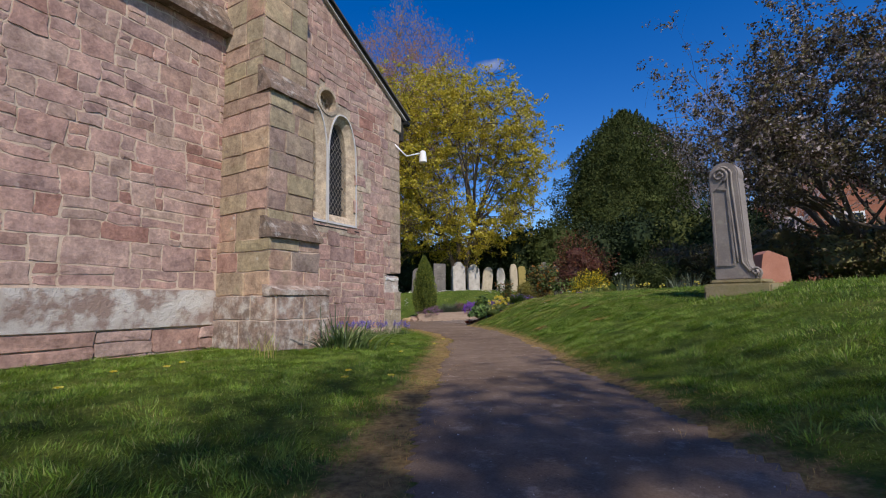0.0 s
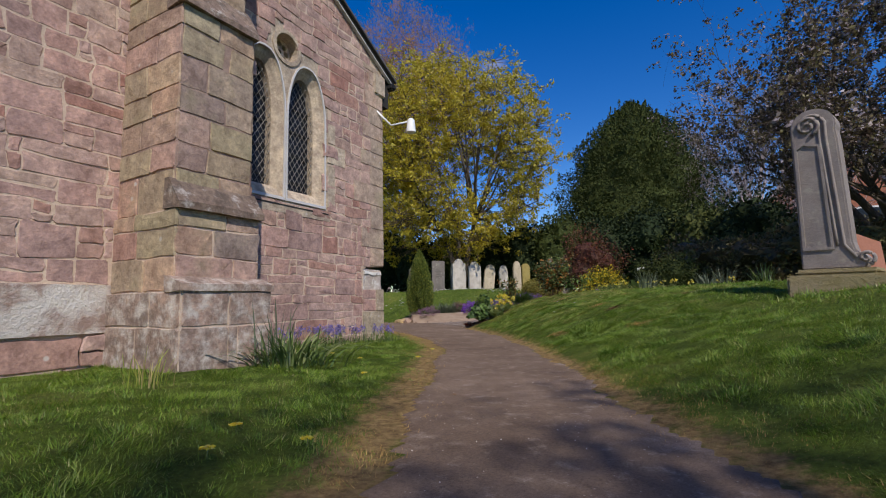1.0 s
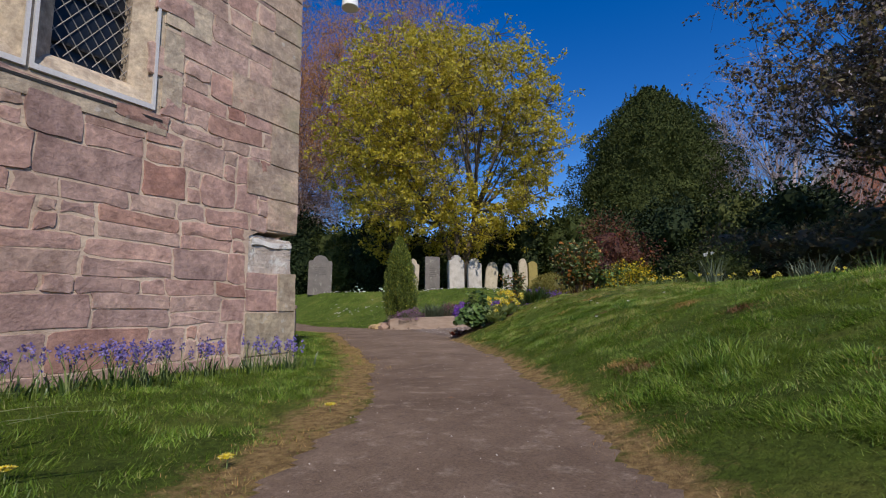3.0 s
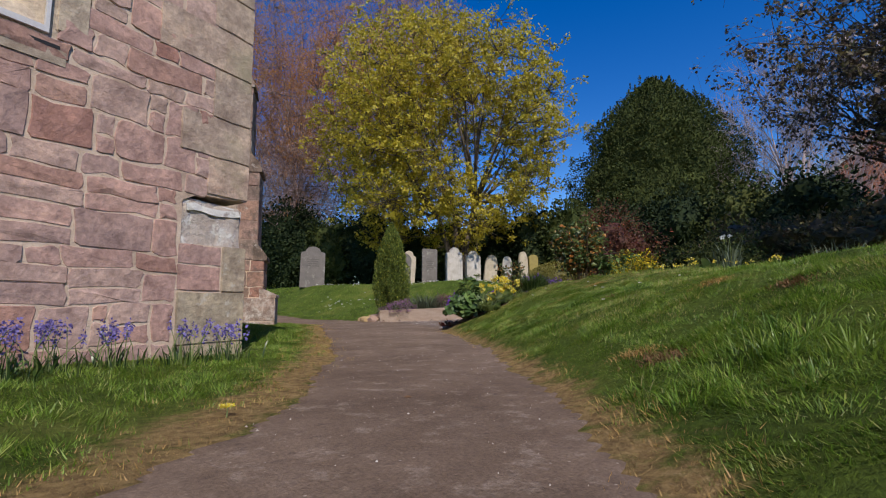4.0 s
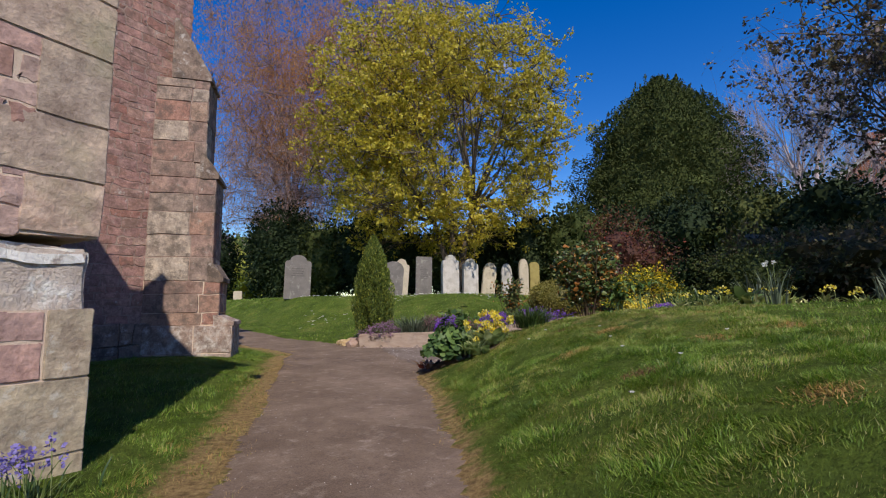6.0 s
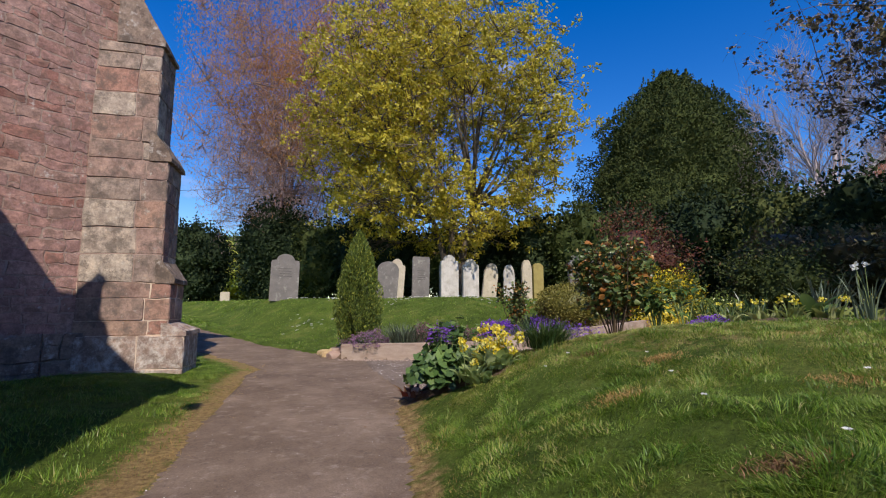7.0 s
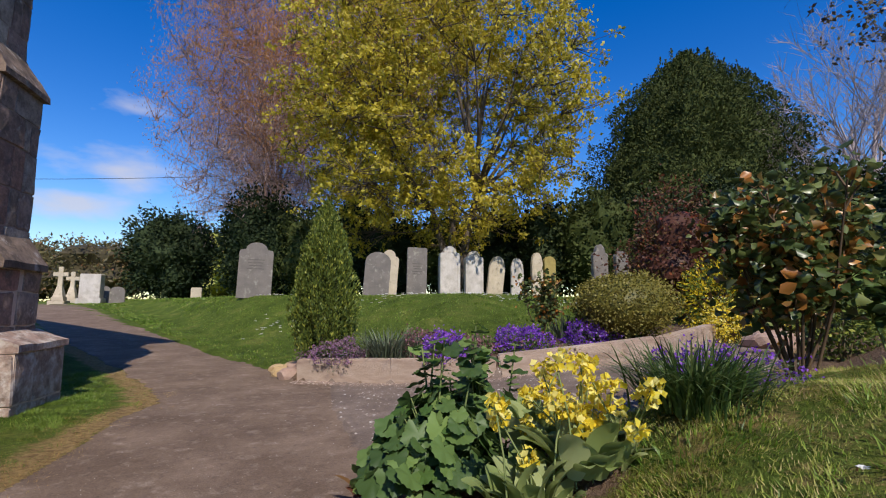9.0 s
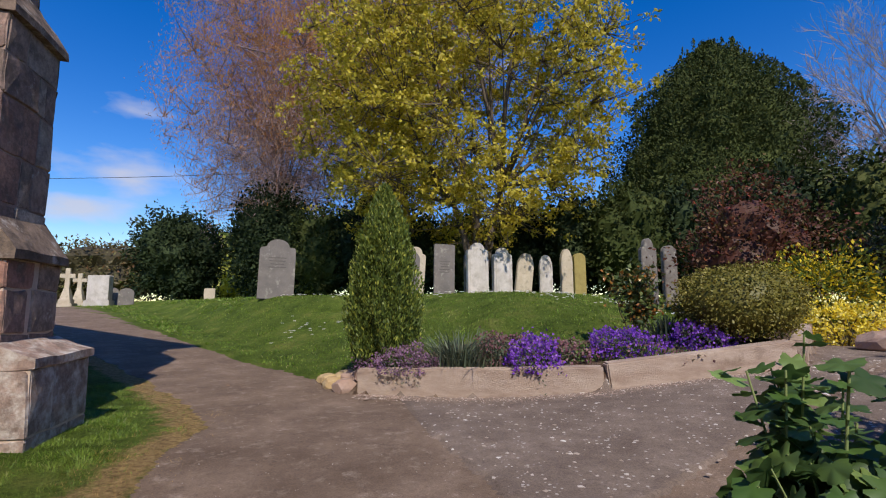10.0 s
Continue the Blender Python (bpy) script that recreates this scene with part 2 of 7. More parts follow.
M_grave_tan = surface("buff_headstone", [(0.3, (0.42, 0.35, 0.26)), (0.7, (0.54, 0.46, 0.35))], 4.0, 50.0, 0.5, 0.008, blotch=(0.33, 0.28, 0.21), blotch_scale=7.0)
M_grave_ochre = surface("lichen_covered_headstone", [(0.3, (0.26, 0.20, 0.07)), (0.7, (0.36, 0.29, 0.10))], 5.0, 50.0, 0.5, 0.008)
M_grave_red = surface("red_granite", [(0.3, (0.36, 0.15, 0.10)), (0.7, (0.43, 0.20, 0.14))], 6.0, 60.0, 0.2, 0.003, rough=0.5)
M_scroll = surface("weathered_grey_stone", [(0.3, (0.22, 0.185, 0.175)), (0.7, (0.31, 0.265, 0.24))], 5.0, 60.0, 0.6, 0.006, blotch=(0.36, 0.32, 0.27), blotch_scale=8.0)
M_mossy = surface("mossy_base_stone", [(0.3, (0.27, 0.23, 0.10)), (0.7, (0.34, 0.27, 0.17))], 5.0, 40.0, 0.8, 0.012)
M_letter = surface("worn_lettering", [(0.3, (0.10, 0.09, 0.08)), (0.7, (0.14, 0.12, 0.11))], 5.0, 40.0, 0.2, 0.002)
M_bark = surface("grey_bark", [(0.3, (0.10, 0.075, 0.055)), (0.7, (0.17, 0.13, 0.10))], 6.0, 30.0, 0.9, 0.03, stretch=(6, 6, 1))
M_birchbark = surface("birch_twig_bark", [(0.3, (0.17, 0.105, 0.095)), (0.7, (0.27, 0.18, 0.165))], 6.0, 30.0, 0.6, 0.02)
M_lilacbark = surface("pale_lilac_bark", [(0.3, (0.32, 0.25, 0.25)), (0.7, (0.46, 0.38, 0.38))], 6.0, 30.0, 0.6, 0.02)
M_stem = surface("green_brown_stem", [(0.3, (0.09, 0.08, 0.035)), (0.7, (0.15, 0.11, 0.055))], 9.0, 60.0, 0.4, 0.003)
M_cane = surface("rose_cane", [(0.3, (0.07, 0.045, 0.026)), (0.7, (0.13, 0.085, 0.05))], 9.0, 60.0, 0.4, 0.003)
M_brick = surface("red_brick", [(0.3, (0.30, 0.11, 0.07)), (0.7, (0.38, 0.16, 0.10))], 5.0, 40.0)
M_tile = surface("clay_roof_tile", [(0.3, (0.17, 0.105, 0.08)), (0.7, (0.24, 0.15, 0.115))], 4.0, 25.0)

L_maple = leaf_mat("maple_flowers_and_leaves", [(0.0, (0.38, 0.31, 0.028)), (0.5, (0.56, 0.45, 0.04)), (0.85, (0.68, 0.55, 0.09)), (1.0, (0.30, 0.27, 0.05))], 0.45)
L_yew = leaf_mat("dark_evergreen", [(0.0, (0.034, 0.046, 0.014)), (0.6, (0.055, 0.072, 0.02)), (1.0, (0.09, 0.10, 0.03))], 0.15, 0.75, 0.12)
L_holly = leaf_mat("glossy_evergreen", [(0.0, (0.016, 0.026, 0.012)), (0.7, (0.028, 0.044, 0.018)), (1.0, (0.05, 0.066, 0.026))], 0.1, 0.7, 0.12)
L_birch = leaf_mat("birch_catkins", [(0.0, (0.50, 0.20, 0.05)), (0.55, (0.52, 0.25, 0.08)), (1.0, (0.44, 0.28, 0.20))], 0.45)
L_twig = leaf_mat("lilac_birch_twigs", [(0.0, (0.36, 0.26, 0.27)), (0.6, (0.48, 0.36, 0.38)), (1.0, (0.46, 0.26, 0.16))], 0.45)
L_plum = leaf_mat("copper_plum_leaves", [(0.0, (0.06, 0.04, 0.034)), (0.4, (0.10, 0.07, 0.045)), (0.7, (0.17, 0.14, 0.06)), (0.84, (0.26, 0.22, 0.09)), (0.88, (0.42, 0.33, 0.34)), (1.0, (0.58, 0.49, 0.50))], 0.4)
L_hedge = leaf_mat("mixed_hedge", [(0.0, (0.075, 0.06, 0.03)), (0.5, (0.13, 0.10, 0.045)), (0.85, (0.17, 0.16, 0.06)), (1.0, (0.26, 0.12, 0.06))], 0.25)
L_conifer = leaf_mat("golden_conifer", [(0.0, (0.06, 0.09, 0.02)), (0.5, (0.11, 0.15, 0.028)), (0.85, (0.20, 0.24, 0.04)), (1.0, (0.40, 0.40, 0.07))], 0.3)
L_box = leaf_mat("golden_box", [(0.0, (0.13, 0.12, 0.02)), (0.5, (0.20, 0.175, 0.035)), (1.0, (0.30, 0.25, 0.06))], 0.25)
L_green = leaf_mat("fresh_green_leaf", [(0.0, (0.06, 0.12, 0.025)), (0.6, (0.10, 0.175, 0.04)), (1.0, (0.18, 0.25, 0.07))], 0.35, 0.5, 0.3)
L_grey = leaf_mat("grey_green_leaf", [(0.0, (0.09, 0.115, 0.07)), (1.0, (0.17, 0.20, 0.125))], 0.25)
L_mallow = leaf_mat("dark_scalloped_leaf", [(0.0, (0.04, 0.075, 0.02)), (0.6, (0.075, 0.13, 0.034)), (0.9, (0.12, 0.19, 0.05)), (1.0, (0.20, 0.29, 0.08))], 0.25, 0.5, 0.35)
L_strap = leaf_mat("strap_leaf", [(0.0, (0.035, 0.07, 0.018)), (0.6, (0.07, 0.12, 0.03)), (1.0, (0.16, 0.20, 0.06))], 0.3, 0.35, 0.5)
L_daff = leaf_mat("daffodil_leaf", [(0.0, (0.075, 0.125, 0.035)), (0.5, (0.15, 0.215, 0.065)), (0.9, (0.26, 0.32, 0.12)), (1.0, (0.42, 0.36, 0.18))], 0.3, 0.4, 0.4)
L_rose = leaf_mat("rose_leaf", [(0.0, (0.05, 0.075, 0.024)), (0.45, (0.10, 0.14, 0.038)), (0.72, (0.20, 0.23, 0.075)), (0.8, (0.30, 0.14, 0.035)), (0.92, (0.44, 0.17, 0.035)), (1.0, (0.48, 0.34, 0.10))], 0.3, 0.35, 0.5)
L_red = leaf_mat("red_shrub_leaf", [(0.0, (0.08, 0.03, 0.02)), (0.6, (0.13, 0.05, 0.03)), (0.9, (0.14, 0.10, 0.03)), (1.0, (0.30, 0.05, 0.03))], 0.3)
L_yellow = leaf_mat("yellow_flower", [(0.0, (0.80, 0.60, 0.03)), (0.6, (0.86, 0.72, 0.09)), (1.0, (0.88, 0.80, 0.32))], 0.4)
L_primula = leaf_mat("pale_primula_leaf", [(0.0, (0.20, 0.26, 0.08)), (0.6, (0.32, 0.38, 0.14)), (1.0, (0.42, 0.46, 0.22))], 0.35, 0.5, 0.25)
L_golden = leaf_mat("golden_shrub", [(0.0, (0.08, 0.12, 0.02)), (0.5, (0.17, 0.20, 0.03)), (0.7, (0.60, 0.42, 0.02)), (1.0, (0.82, 0.62, 0.03))], 0.35)
L_purple = leaf_mat("purple_flower", [(0.0, (0.17, 0.045, 0.44)), (0.6, (0.27, 0.085, 0.58)), (1.0, (0.40, 0.17, 0.66))], 0.4)
L_mauve = leaf_mat("mauve_flower", [(0.0, (0.24, 0.12, 0.22)), (0.6, (0.36, 0.20, 0.32)), (1.0, (0.16, 0.12, 0.09))], 0.3)
L_blue = leaf_mat("bluebell_flower", [(0.0, (0.17, 0.13, 0.40)), (1.0, (0.30, 0.25, 0.56))], 0.35)
L_pink = leaf_mat("pinkish_cushion", [(0.0, (0.16, 0.07, 0.08)), (0.6, (0.26, 0.12, 0.14)), (1.0, (0.11, 0.12, 0.05))], 0.25)
L_whitefl = leaf_mat("white_petal", [(0.0, (0.75, 0.73, 0.68)), (1.0, (0.85, 0.83, 0.78))], 0.3)
L_lime = leaf_mat("pale_lime_leaf", [(0.0, (0.16, 0.20, 0.04)), (0.6, (0.26, 0.29, 0.08)), (1.0, (0.36, 0.37, 0.15))], 0.35)
def grass_mat(name, stops):
    """Grass blades: tint by blade, with lush dark, fresh and straw-coloured patches in the sward."""
    m = leaf_mat(name, stops, 0.45, 0.45, 0.35)
    nt, lk = m.node_tree.nodes, m.node_tree.links
    b = nt["Principled BSDF"]
    c = b.inputs["Base Color"].links[0].from_socket
    for scale, cuts, tint in ((5.0, (0.52, 0.66), (0.075, 0.135, 0.016)), (2.4, (0.50, 0.64), (0.20, 0.275, 0.04)), (8.0, (0.64, 0.74), (0.42, 0.34, 0.13))):
        f = ramp(nt, [(cuts[0], (0, 0, 0)), (cuts[1], (0.75, 0.75, 0.75))], noise_at(nt, lk, scale, 5.0, 0.65), lk)
        c = mixed(nt, lk, f, c, tint)
    lk.new(c, b.inputs["Base Color"])
    lk.new(c, nt["Translucent BSDF"].inputs["Color"])
    return m


L_grass = grass_mat("grass_blade", [(0.0, (0.09, 0.16, 0.017)), (0.4, (0.165, 0.28, 0.03)), (0.8, (0.26, 0.38, 0.05)), (0.93, (0.38, 0.42, 0.10)), (1.0, (0.50, 0.44, 0.20))])
L_lush = leaf_mat("lush_grass_blade", [(0.0, (0.06, 0.115, 0.014)), (0.6, (0.11, 0.20, 0.024)), (1.0, (0.20, 0.31, 0.05))], 0.45, 0.4, 0.4)
L_grass_dry = leaf_mat("yellowing_grass_blade", [(0.0, (0.20, 0.27, 0.035)), (0.35, (0.33, 0.37, 0.07)), (0.7, (0.45, 0.41, 0.13)), (1.0, (0.50, 0.38, 0.19))], 0.4, 0.55, 0.25)
L_dry = leaf_mat("dry_grass", [(0.0, (0.44, 0.27, 0.095)), (0.5, (0.62, 0.41, 0.15)), (0.85, (0.52, 0.29, 0.11)), (1.0, (0.22, 0.26, 0.05))], 0.4)
L_pebble = leaf_mat("chips_and_petals", [(0.0, (0.30, 0.23, 0.18)), (0.6, (0.45, 0.38, 0.33)), (1.0, (0.62, 0.57, 0.52))], 0.0, 0.9, 0.1)
L_chip = leaf_mat("pinkish_gravel", [(0.0, (0.20, 0.13, 0.10)), (0.6, (0.34, 0.245, 0.195)), (1.0, (0.52, 0.43, 0.36))], 0.0, 0.9, 0.1)
L_deadleaf = leaf_mat("dead_leaf", [(0.0, (0.16, 0.08, 0.035)), (1.0, (0.28, 0.15, 0.07))], 0.2)


def ground_mat():
    """Turf that thins to dry, worn soil beside the path (attribute 'worn')."""
    m, nt, lk, b = nodes_of("turf")
    g = ramp(nt, [(0.3, (0.058, 0.09, 0.015)), (0.52, (0.11, 0.155, 0.025)), (0.7, (0.19, 0.205, 0.048))], noise_at(nt, lk, 1.6, 6.0, 0.65), lk)
    g = mixed(nt, lk, 0.7, g, ramp(nt, [(0.3, (0.16, 0.16, 0.16)), (0.5, (0.5, 0.5, 0.5)), (0.7, (0.82, 0.82, 0.78))], noise_at(nt, lk, 34.0, 6.0, 0.75), lk), "OVERLAY")
    s = ramp(nt, [(0.3, (0.17, 0.105, 0.05)), (0.5, (0.38, 0.25, 0.11)), (0.7, (0.58, 0.40, 0.18))], noise_at(nt, lk, 24.0, 6.0, 0.7), lk)
    a = nt.new("ShaderNodeAttribute")
    a.attribute_name = "worn"
    add = nt.new("ShaderNodeMath")
    lk.new(a.outputs["Fac"], add.inputs[0])
    lk.new(noise_at(nt, lk, 7.0, 7.0, 0.8), add.inputs[1])
    f = ramp(nt, [(0.76, (0, 0, 0)), (0.96, (1, 1, 1))], add.outputs[0], lk)
    d = nt.new("ShaderNodeAttribute")
    d.attribute_name = "dug"
    dirt = ramp(nt, [(0.3, (0.11, 0.068, 0.045)), (0.5, (0.20, 0.13, 0.088)), (0.7, (0.32, 0.22, 0.155))], noise_at(nt, lk, 26.0, 7.0, 0.75), lk)
    df = ramp(nt, [(0.35, (0, 0, 0)), (0.6, (1, 1, 1))], d.outputs["Fac"], lk)
    lk.new(mixed(nt, lk, df, mixed(nt, lk, f, g, s), dirt), b.inputs["Base Color"])
    b.inputs["Roughness"].default_value, b.inputs["Specular IOR Level"].default_value = 0.95, 0.1
    bumped(nt, lk, b, noise_at(nt, lk, 45.0, 6.0, 0.75), 1.0, 0.06)
    return m


def path_mat():
    """Old tarmac: brown-grey, worn pale streaks, dark damp patches, fine aggregate."""
    m, nt, lk, b = nodes_of("old_tarmac")
    c = ramp(nt, [(0.3, (0.12, 0.08, 0.056)), (0.5, (0.172, 0.118, 0.084)), (0.62, (0.225, 0.158, 0.115)), (0.75, (0.30, 0.218, 0.162))], noise_at(nt, lk, 1.6, 9.0, 0.72), lk)
    f = noise_at(nt, lk, 130.0, 4.0, 0.8)
    pf = ramp(nt, [(0.54, (0, 0, 0)), (0.68, (0.7, 0.7, 0.7))], noise_at(nt, lk, 9.0, 7.0, 0.75), lk)
    c = mixed(nt, lk, pf, c, (0.34, 0.265, 0.21))
    df = ramp(nt, [(0.57, (0, 0, 0)), (0.68, (0.45, 0.45, 0.45))], noise_at(nt, lk, 21.0, 5.0, 0.7), lk)
    c = mixed(nt, lk, df, c, (0.085, 0.06, 0.048))
    c = mixed(nt, lk, 0.6, c, ramp(nt, [(0.3, (0.22, 0.22, 0.22)), (0.7, (0.8, 0.8, 0.8))], f, lk), "OVERLAY")
    v = nt.new("ShaderNodeTexVoronoi")
    v.inputs["Scale"].default_value = 34.0
    lk.new(nt.new("ShaderNodeNewGeometry").outputs["Position"], v.inputs["Vector"])
    sp = ramp(nt, [(0.05, (1, 1, 1)), (0.13, (0, 0, 0))], v.outputs["Distance"], lk)
    sel = ramp(nt, [(0.50, (0, 0, 0)), (0.56, (0.8, 0.8, 0.8))], noise_at(nt, lk, 4.0, 4.0, 0.8), lk)
    c = mixed(nt, lk, mixed(nt, lk, 1.0, sp, sel, "MULTIPLY"), c, (0.44, 0.36, 0.30))
    lk.new(c, b.inputs["Base Color"])
    b.inputs["Roughness"].default_value, b.inputs["Specular IOR Level"].default_value = 0.9, 0.2
    bumped(nt, lk, b, f, 0.8, 0.008)
    return m


def patio_mat():
    """Old concrete paving: dark, damp-stained, with flat white lichen spots."""
    m, nt, lk, b = nodes_of("old_concrete_paving")
    c = ramp(nt, [(0.3, (0.125, 0.09, 0.072)), (0.5, (0.18, 0.135, 0.108)), (0.7, (0.27, 0.205, 0.165))], noise_at(nt, lk, 3.0, 9.0, 0.72), lk)
    f = noise_at(nt, lk, 90.0, 5.0, 0.8)
    c = mixed(nt, lk, 0.6, c, ramp(nt, [(0.3, (0.2, 0.2, 0.2)), (0.7, (0.8, 0.8, 0.8))], f, lk), "OVERLAY")
    for scale, cut, at in ((11.0, 0.26, 0.57), (26.0, 0.3, 0.5)):
        v = nt.new("ShaderNodeTexVoronoi")
        v.inputs["Scale"].default_value = scale
        lk.new(nt.new("ShaderNodeNewGeometry").outputs["Position"], v.inputs["Vector"])
        add = nt.new("ShaderNodeMath")
        lk.new(v.outputs["Distance"], add.inputs[0])
        half = nt.new("ShaderNodeMath")
        half.operation = "MULTIPLY"
        lk.new(noise_at(nt, lk, 30.0, 3.0, 0.7), half.inputs[0])
        half.inputs[1].default_value = 0.25
        lk.new(half.outputs[0], add.inputs[1])
        sp = ramp(nt, [(cut, (1, 1, 1)), (cut + 0.05, (0, 0, 0))], add.outputs[0], lk)
        sel = ramp(nt, [(at, (0, 0, 0)), (at + 0.04, (0.85, 0.85, 0.85))], noise_at(nt, lk, 6.0, 4.0, 0.7), lk)
        c = mixed(nt, lk, mixed(nt, lk, 1.0, sp, sel, "MULTIPLY"), c, (0.50, 0.44, 0.39))
    lk.new(c, b.inputs["Base Color"])
    b.inputs["Roughness"].default_value, b.inputs["Specular IOR Level"].default_value = 0.9, 0.2
    bumped(nt, lk, b, f, 0.8, 0.008)
    return m


M_ground, M_path, M_patio = ground_mat(), path_mat(), patio_mat()


def glass_mat():
    m, nt, lk, b = nodes_of("dark_old_glass")
    b.inputs["Base Color"].default_value = (0.014, 0.018, 0.026, 1)
    b.inputs["Roughness"].default_value = 0.28
    b.inputs["Specular IOR Level"].default_value = 0.3
    bumped(nt, lk, b, noise_at(nt, lk, 18.0, 2.0), 0.25, 0.01)
    return m


M_glass = glass_mat()

# ---- building helpers ----


def mesh_of(name, verts, faces, material, smooth=False):
    me = bpy.data.meshes.new(name)
    me.from_pydata([tuple(v) for v in verts], [], [tuple(f) for f in faces])
    me.materials.append(material)
    if smooth:
        me.polygons.foreach_set("use_smooth", [True] * len(me.polygons))
    me.update()
    return me


def from_bm(name, bm, material, smooth=False):
    me = bpy.data.meshes.new(name)
    bm.normal_update()
    bm.to_mesh(me)
    bm.free()
    me.materials.append(material)
    if smooth:
        me.polygons.foreach_set("use_smooth", [True] * len(me.polygons))
    return me


def hung(name, me, parent=None, label=""):
    ob = new(name, me)
    ob.parent = parent
    return tagged(ob, label)


def part(name, bm, material, parent, label="", smooth=False):
    return hung(name, from_bm(name, bm, material, smooth), parent, label)


def thing(name, at, label, category, group="", kind=""):
    ob = new(name)
    ob.empty_display_size = 0.1
    ob.location = at
    return tagged(ob, label, category, group, kind)


def box(bm, x0, x1, y0, y1, z0, z1, bevel=0.0, m=None):
    r = bmesh.ops.create_cube(bm, size=1.0, matrix=Matrix.LocRotScale(((x0 + x1) / 2, (y0 + y1) / 2, (z0 + z1) / 2), None, (abs(x1 - x0), abs(y1 - y0), abs(z1 - z0))))
    vs = r["verts"]
    if bevel:
        es = list({e for v in vs for e in v.link_edges})
        out = bmesh.ops.bevel(bm, geom=es, offset=bevel, segments=2, affect="EDGES")
        vs = out["verts"]
    if m:
        bmesh.ops.transform(bm, matrix=m, verts=[v for v in bm.verts] if vs is None else vs)
    return bm


def plate(outer, holes, to, d0, d1):
    """A flat plate with holes, as a bmesh: outlines in (u, v), to(u, v, d) gives the place, from depth d0 to d1."""
    bm = bmesh.new()
    edges = []
    for loop in (outer, *holes):
        vs = [bm.verts.new(to(u, v, d1)) for u, v in loop]
        edges += [bm.edges.new((vs[i], vs[(i + 1) % len(vs)])) for i in range(len(vs))]
    bmesh.ops.triangle_fill(bm, use_beauty=True, use_dissolve=False, edges=edges)
    out = bmesh.ops.extrude_face_region(bm, geom=bm.faces[:])
    move = Vector(to(0, 0, d0)) - Vector(to(0, 0, d1))
    bmesh.ops.translate(bm, vec=move, verts=[g for g in out["geom"] if isinstance(g, bmesh.types.BMVert)])
    bmesh.ops.recalc_face_normals(bm, faces=bm.faces[:])
    return bm


def tube(bm, points, radii, sides=6):
    """A tapered tube along points."""
    rings = []
    n = len(points)
    for i, p in enumerate(points):
        d = (Vector(points[min(i + 1, n - 1)]) - Vector(points[max(i - 1, 0)])).normalized()
        s = d.orthogonal().normalized()
        t = d.cross(s)
        rings.append([bm.verts.new(Vector(p) + (s * math.cos(a) + t * math.sin(a)) * radii[i]) for a in (2 * math.pi * k / sides for k in range(sides))])
    for a, b in zip(rings, rings[1:]):
        for k in range(sides):
            bm.faces.new((a[k], a[(k + 1) % sides], b[(k + 1) % sides], b[k]))
    bm.faces.new(rings[-1])
    bm.faces.new(rings[0][::-1])


def tubes_mesh(name, runs, material, sides=5):
    """Many tapered tubes as one mesh, quickly: runs of (points, radii)."""
    verts, faces = [], []
    for points, radii in runs:
        base = len(verts)
        n = len(points)
        for i, p in enumerate(points):
            d = (Vector(points[min(i + 1, n - 1)]) - Vector(points[max(i - 1, 0)])).normalized()
            s = d.orthogonal().normalized()
            t = d.cross(s)
            for k in range(sides):
                a = 2 * math.pi * k / sides
                verts.append(Vector(p) + (s * math.cos(a) + t * math.sin(a)) * radii[i])
        for i in range(n - 1):
            for k in range(sides):
                a, b = base + i * sides, base + (i + 1) * sides
                faces.append((a + k, a + (k + 1) % sides, b + (k + 1) % sides, b + k))
    return mesh_of(name, verts, faces, material, True)


def leaves_mesh(name, places, sizes, material, ways=None, spread=1.0, narrow=0.55, seed=1, ovate=False):
    """Many small folded leaves as one mesh: diamond outline with a raised midrib. ways: the way each one points, else at random."""
    rng = np.random.default_rng(seed)
    c = np.asarray(places, float)
    n = len(c)
    d = rng.normal(size=(n, 3))
    if ways is not None:
        d = np.asarray(ways, float) + spread * 0.5 * d
    d /= np.linalg.norm(d, axis=1)[:, None] + 1e-9
    q = rng.normal(size=(n, 3))
    s = np.cross(d, q)
    s /= np.linalg.norm(s, axis=1)[:, None] + 1e-9
    u = np.cross(s, d)
    L = (np.asarray(sizes, float) * np.ones(n))[:, None]
    W = L * narrow / 2
    v = np.empty((n, 4, 3))
    v[:, 0] = c - d * L / 2
    v[:, 1] = c + s * W + u * W * 0.35
    v[:, 2] = c + d * L / 2
    v[:, 3] = c - s * W + u * W * 0.35
    if ovate:
        # rounded outline, tip bent down
        v = np.empty((n, 6, 3))
        v[:, 0], v[:, 3] = c - d * L / 2, c + d * L / 2 - u * W * 0.5
        for i, f, k in ((1, -0.16, 1.0), (2, 0.2, 0.8)):
            v[:, i] = c + d * L * f + s * W * k + u * W * 0.4
            v[:, 6 - i] = c + d * L * f - s * W * k + u * W * 0.4
        base = np.arange(n)[:, None] * 6
        tri = np.concatenate([base + [0, 1, 2], base + [0, 2, 3], base + [0, 3, 4], base + [0, 4, 5]], 1).reshape(-1)
        return quick(name, v.reshape(-1, 3), tri, material)
    base = np.arange(n)[:, None] * 4
    tri = np.concatenate([base + [0, 1, 2], base + [0, 2, 3]], 1).reshape(-1)
    return quick(name, v.reshape(-1, 3), tri, material)


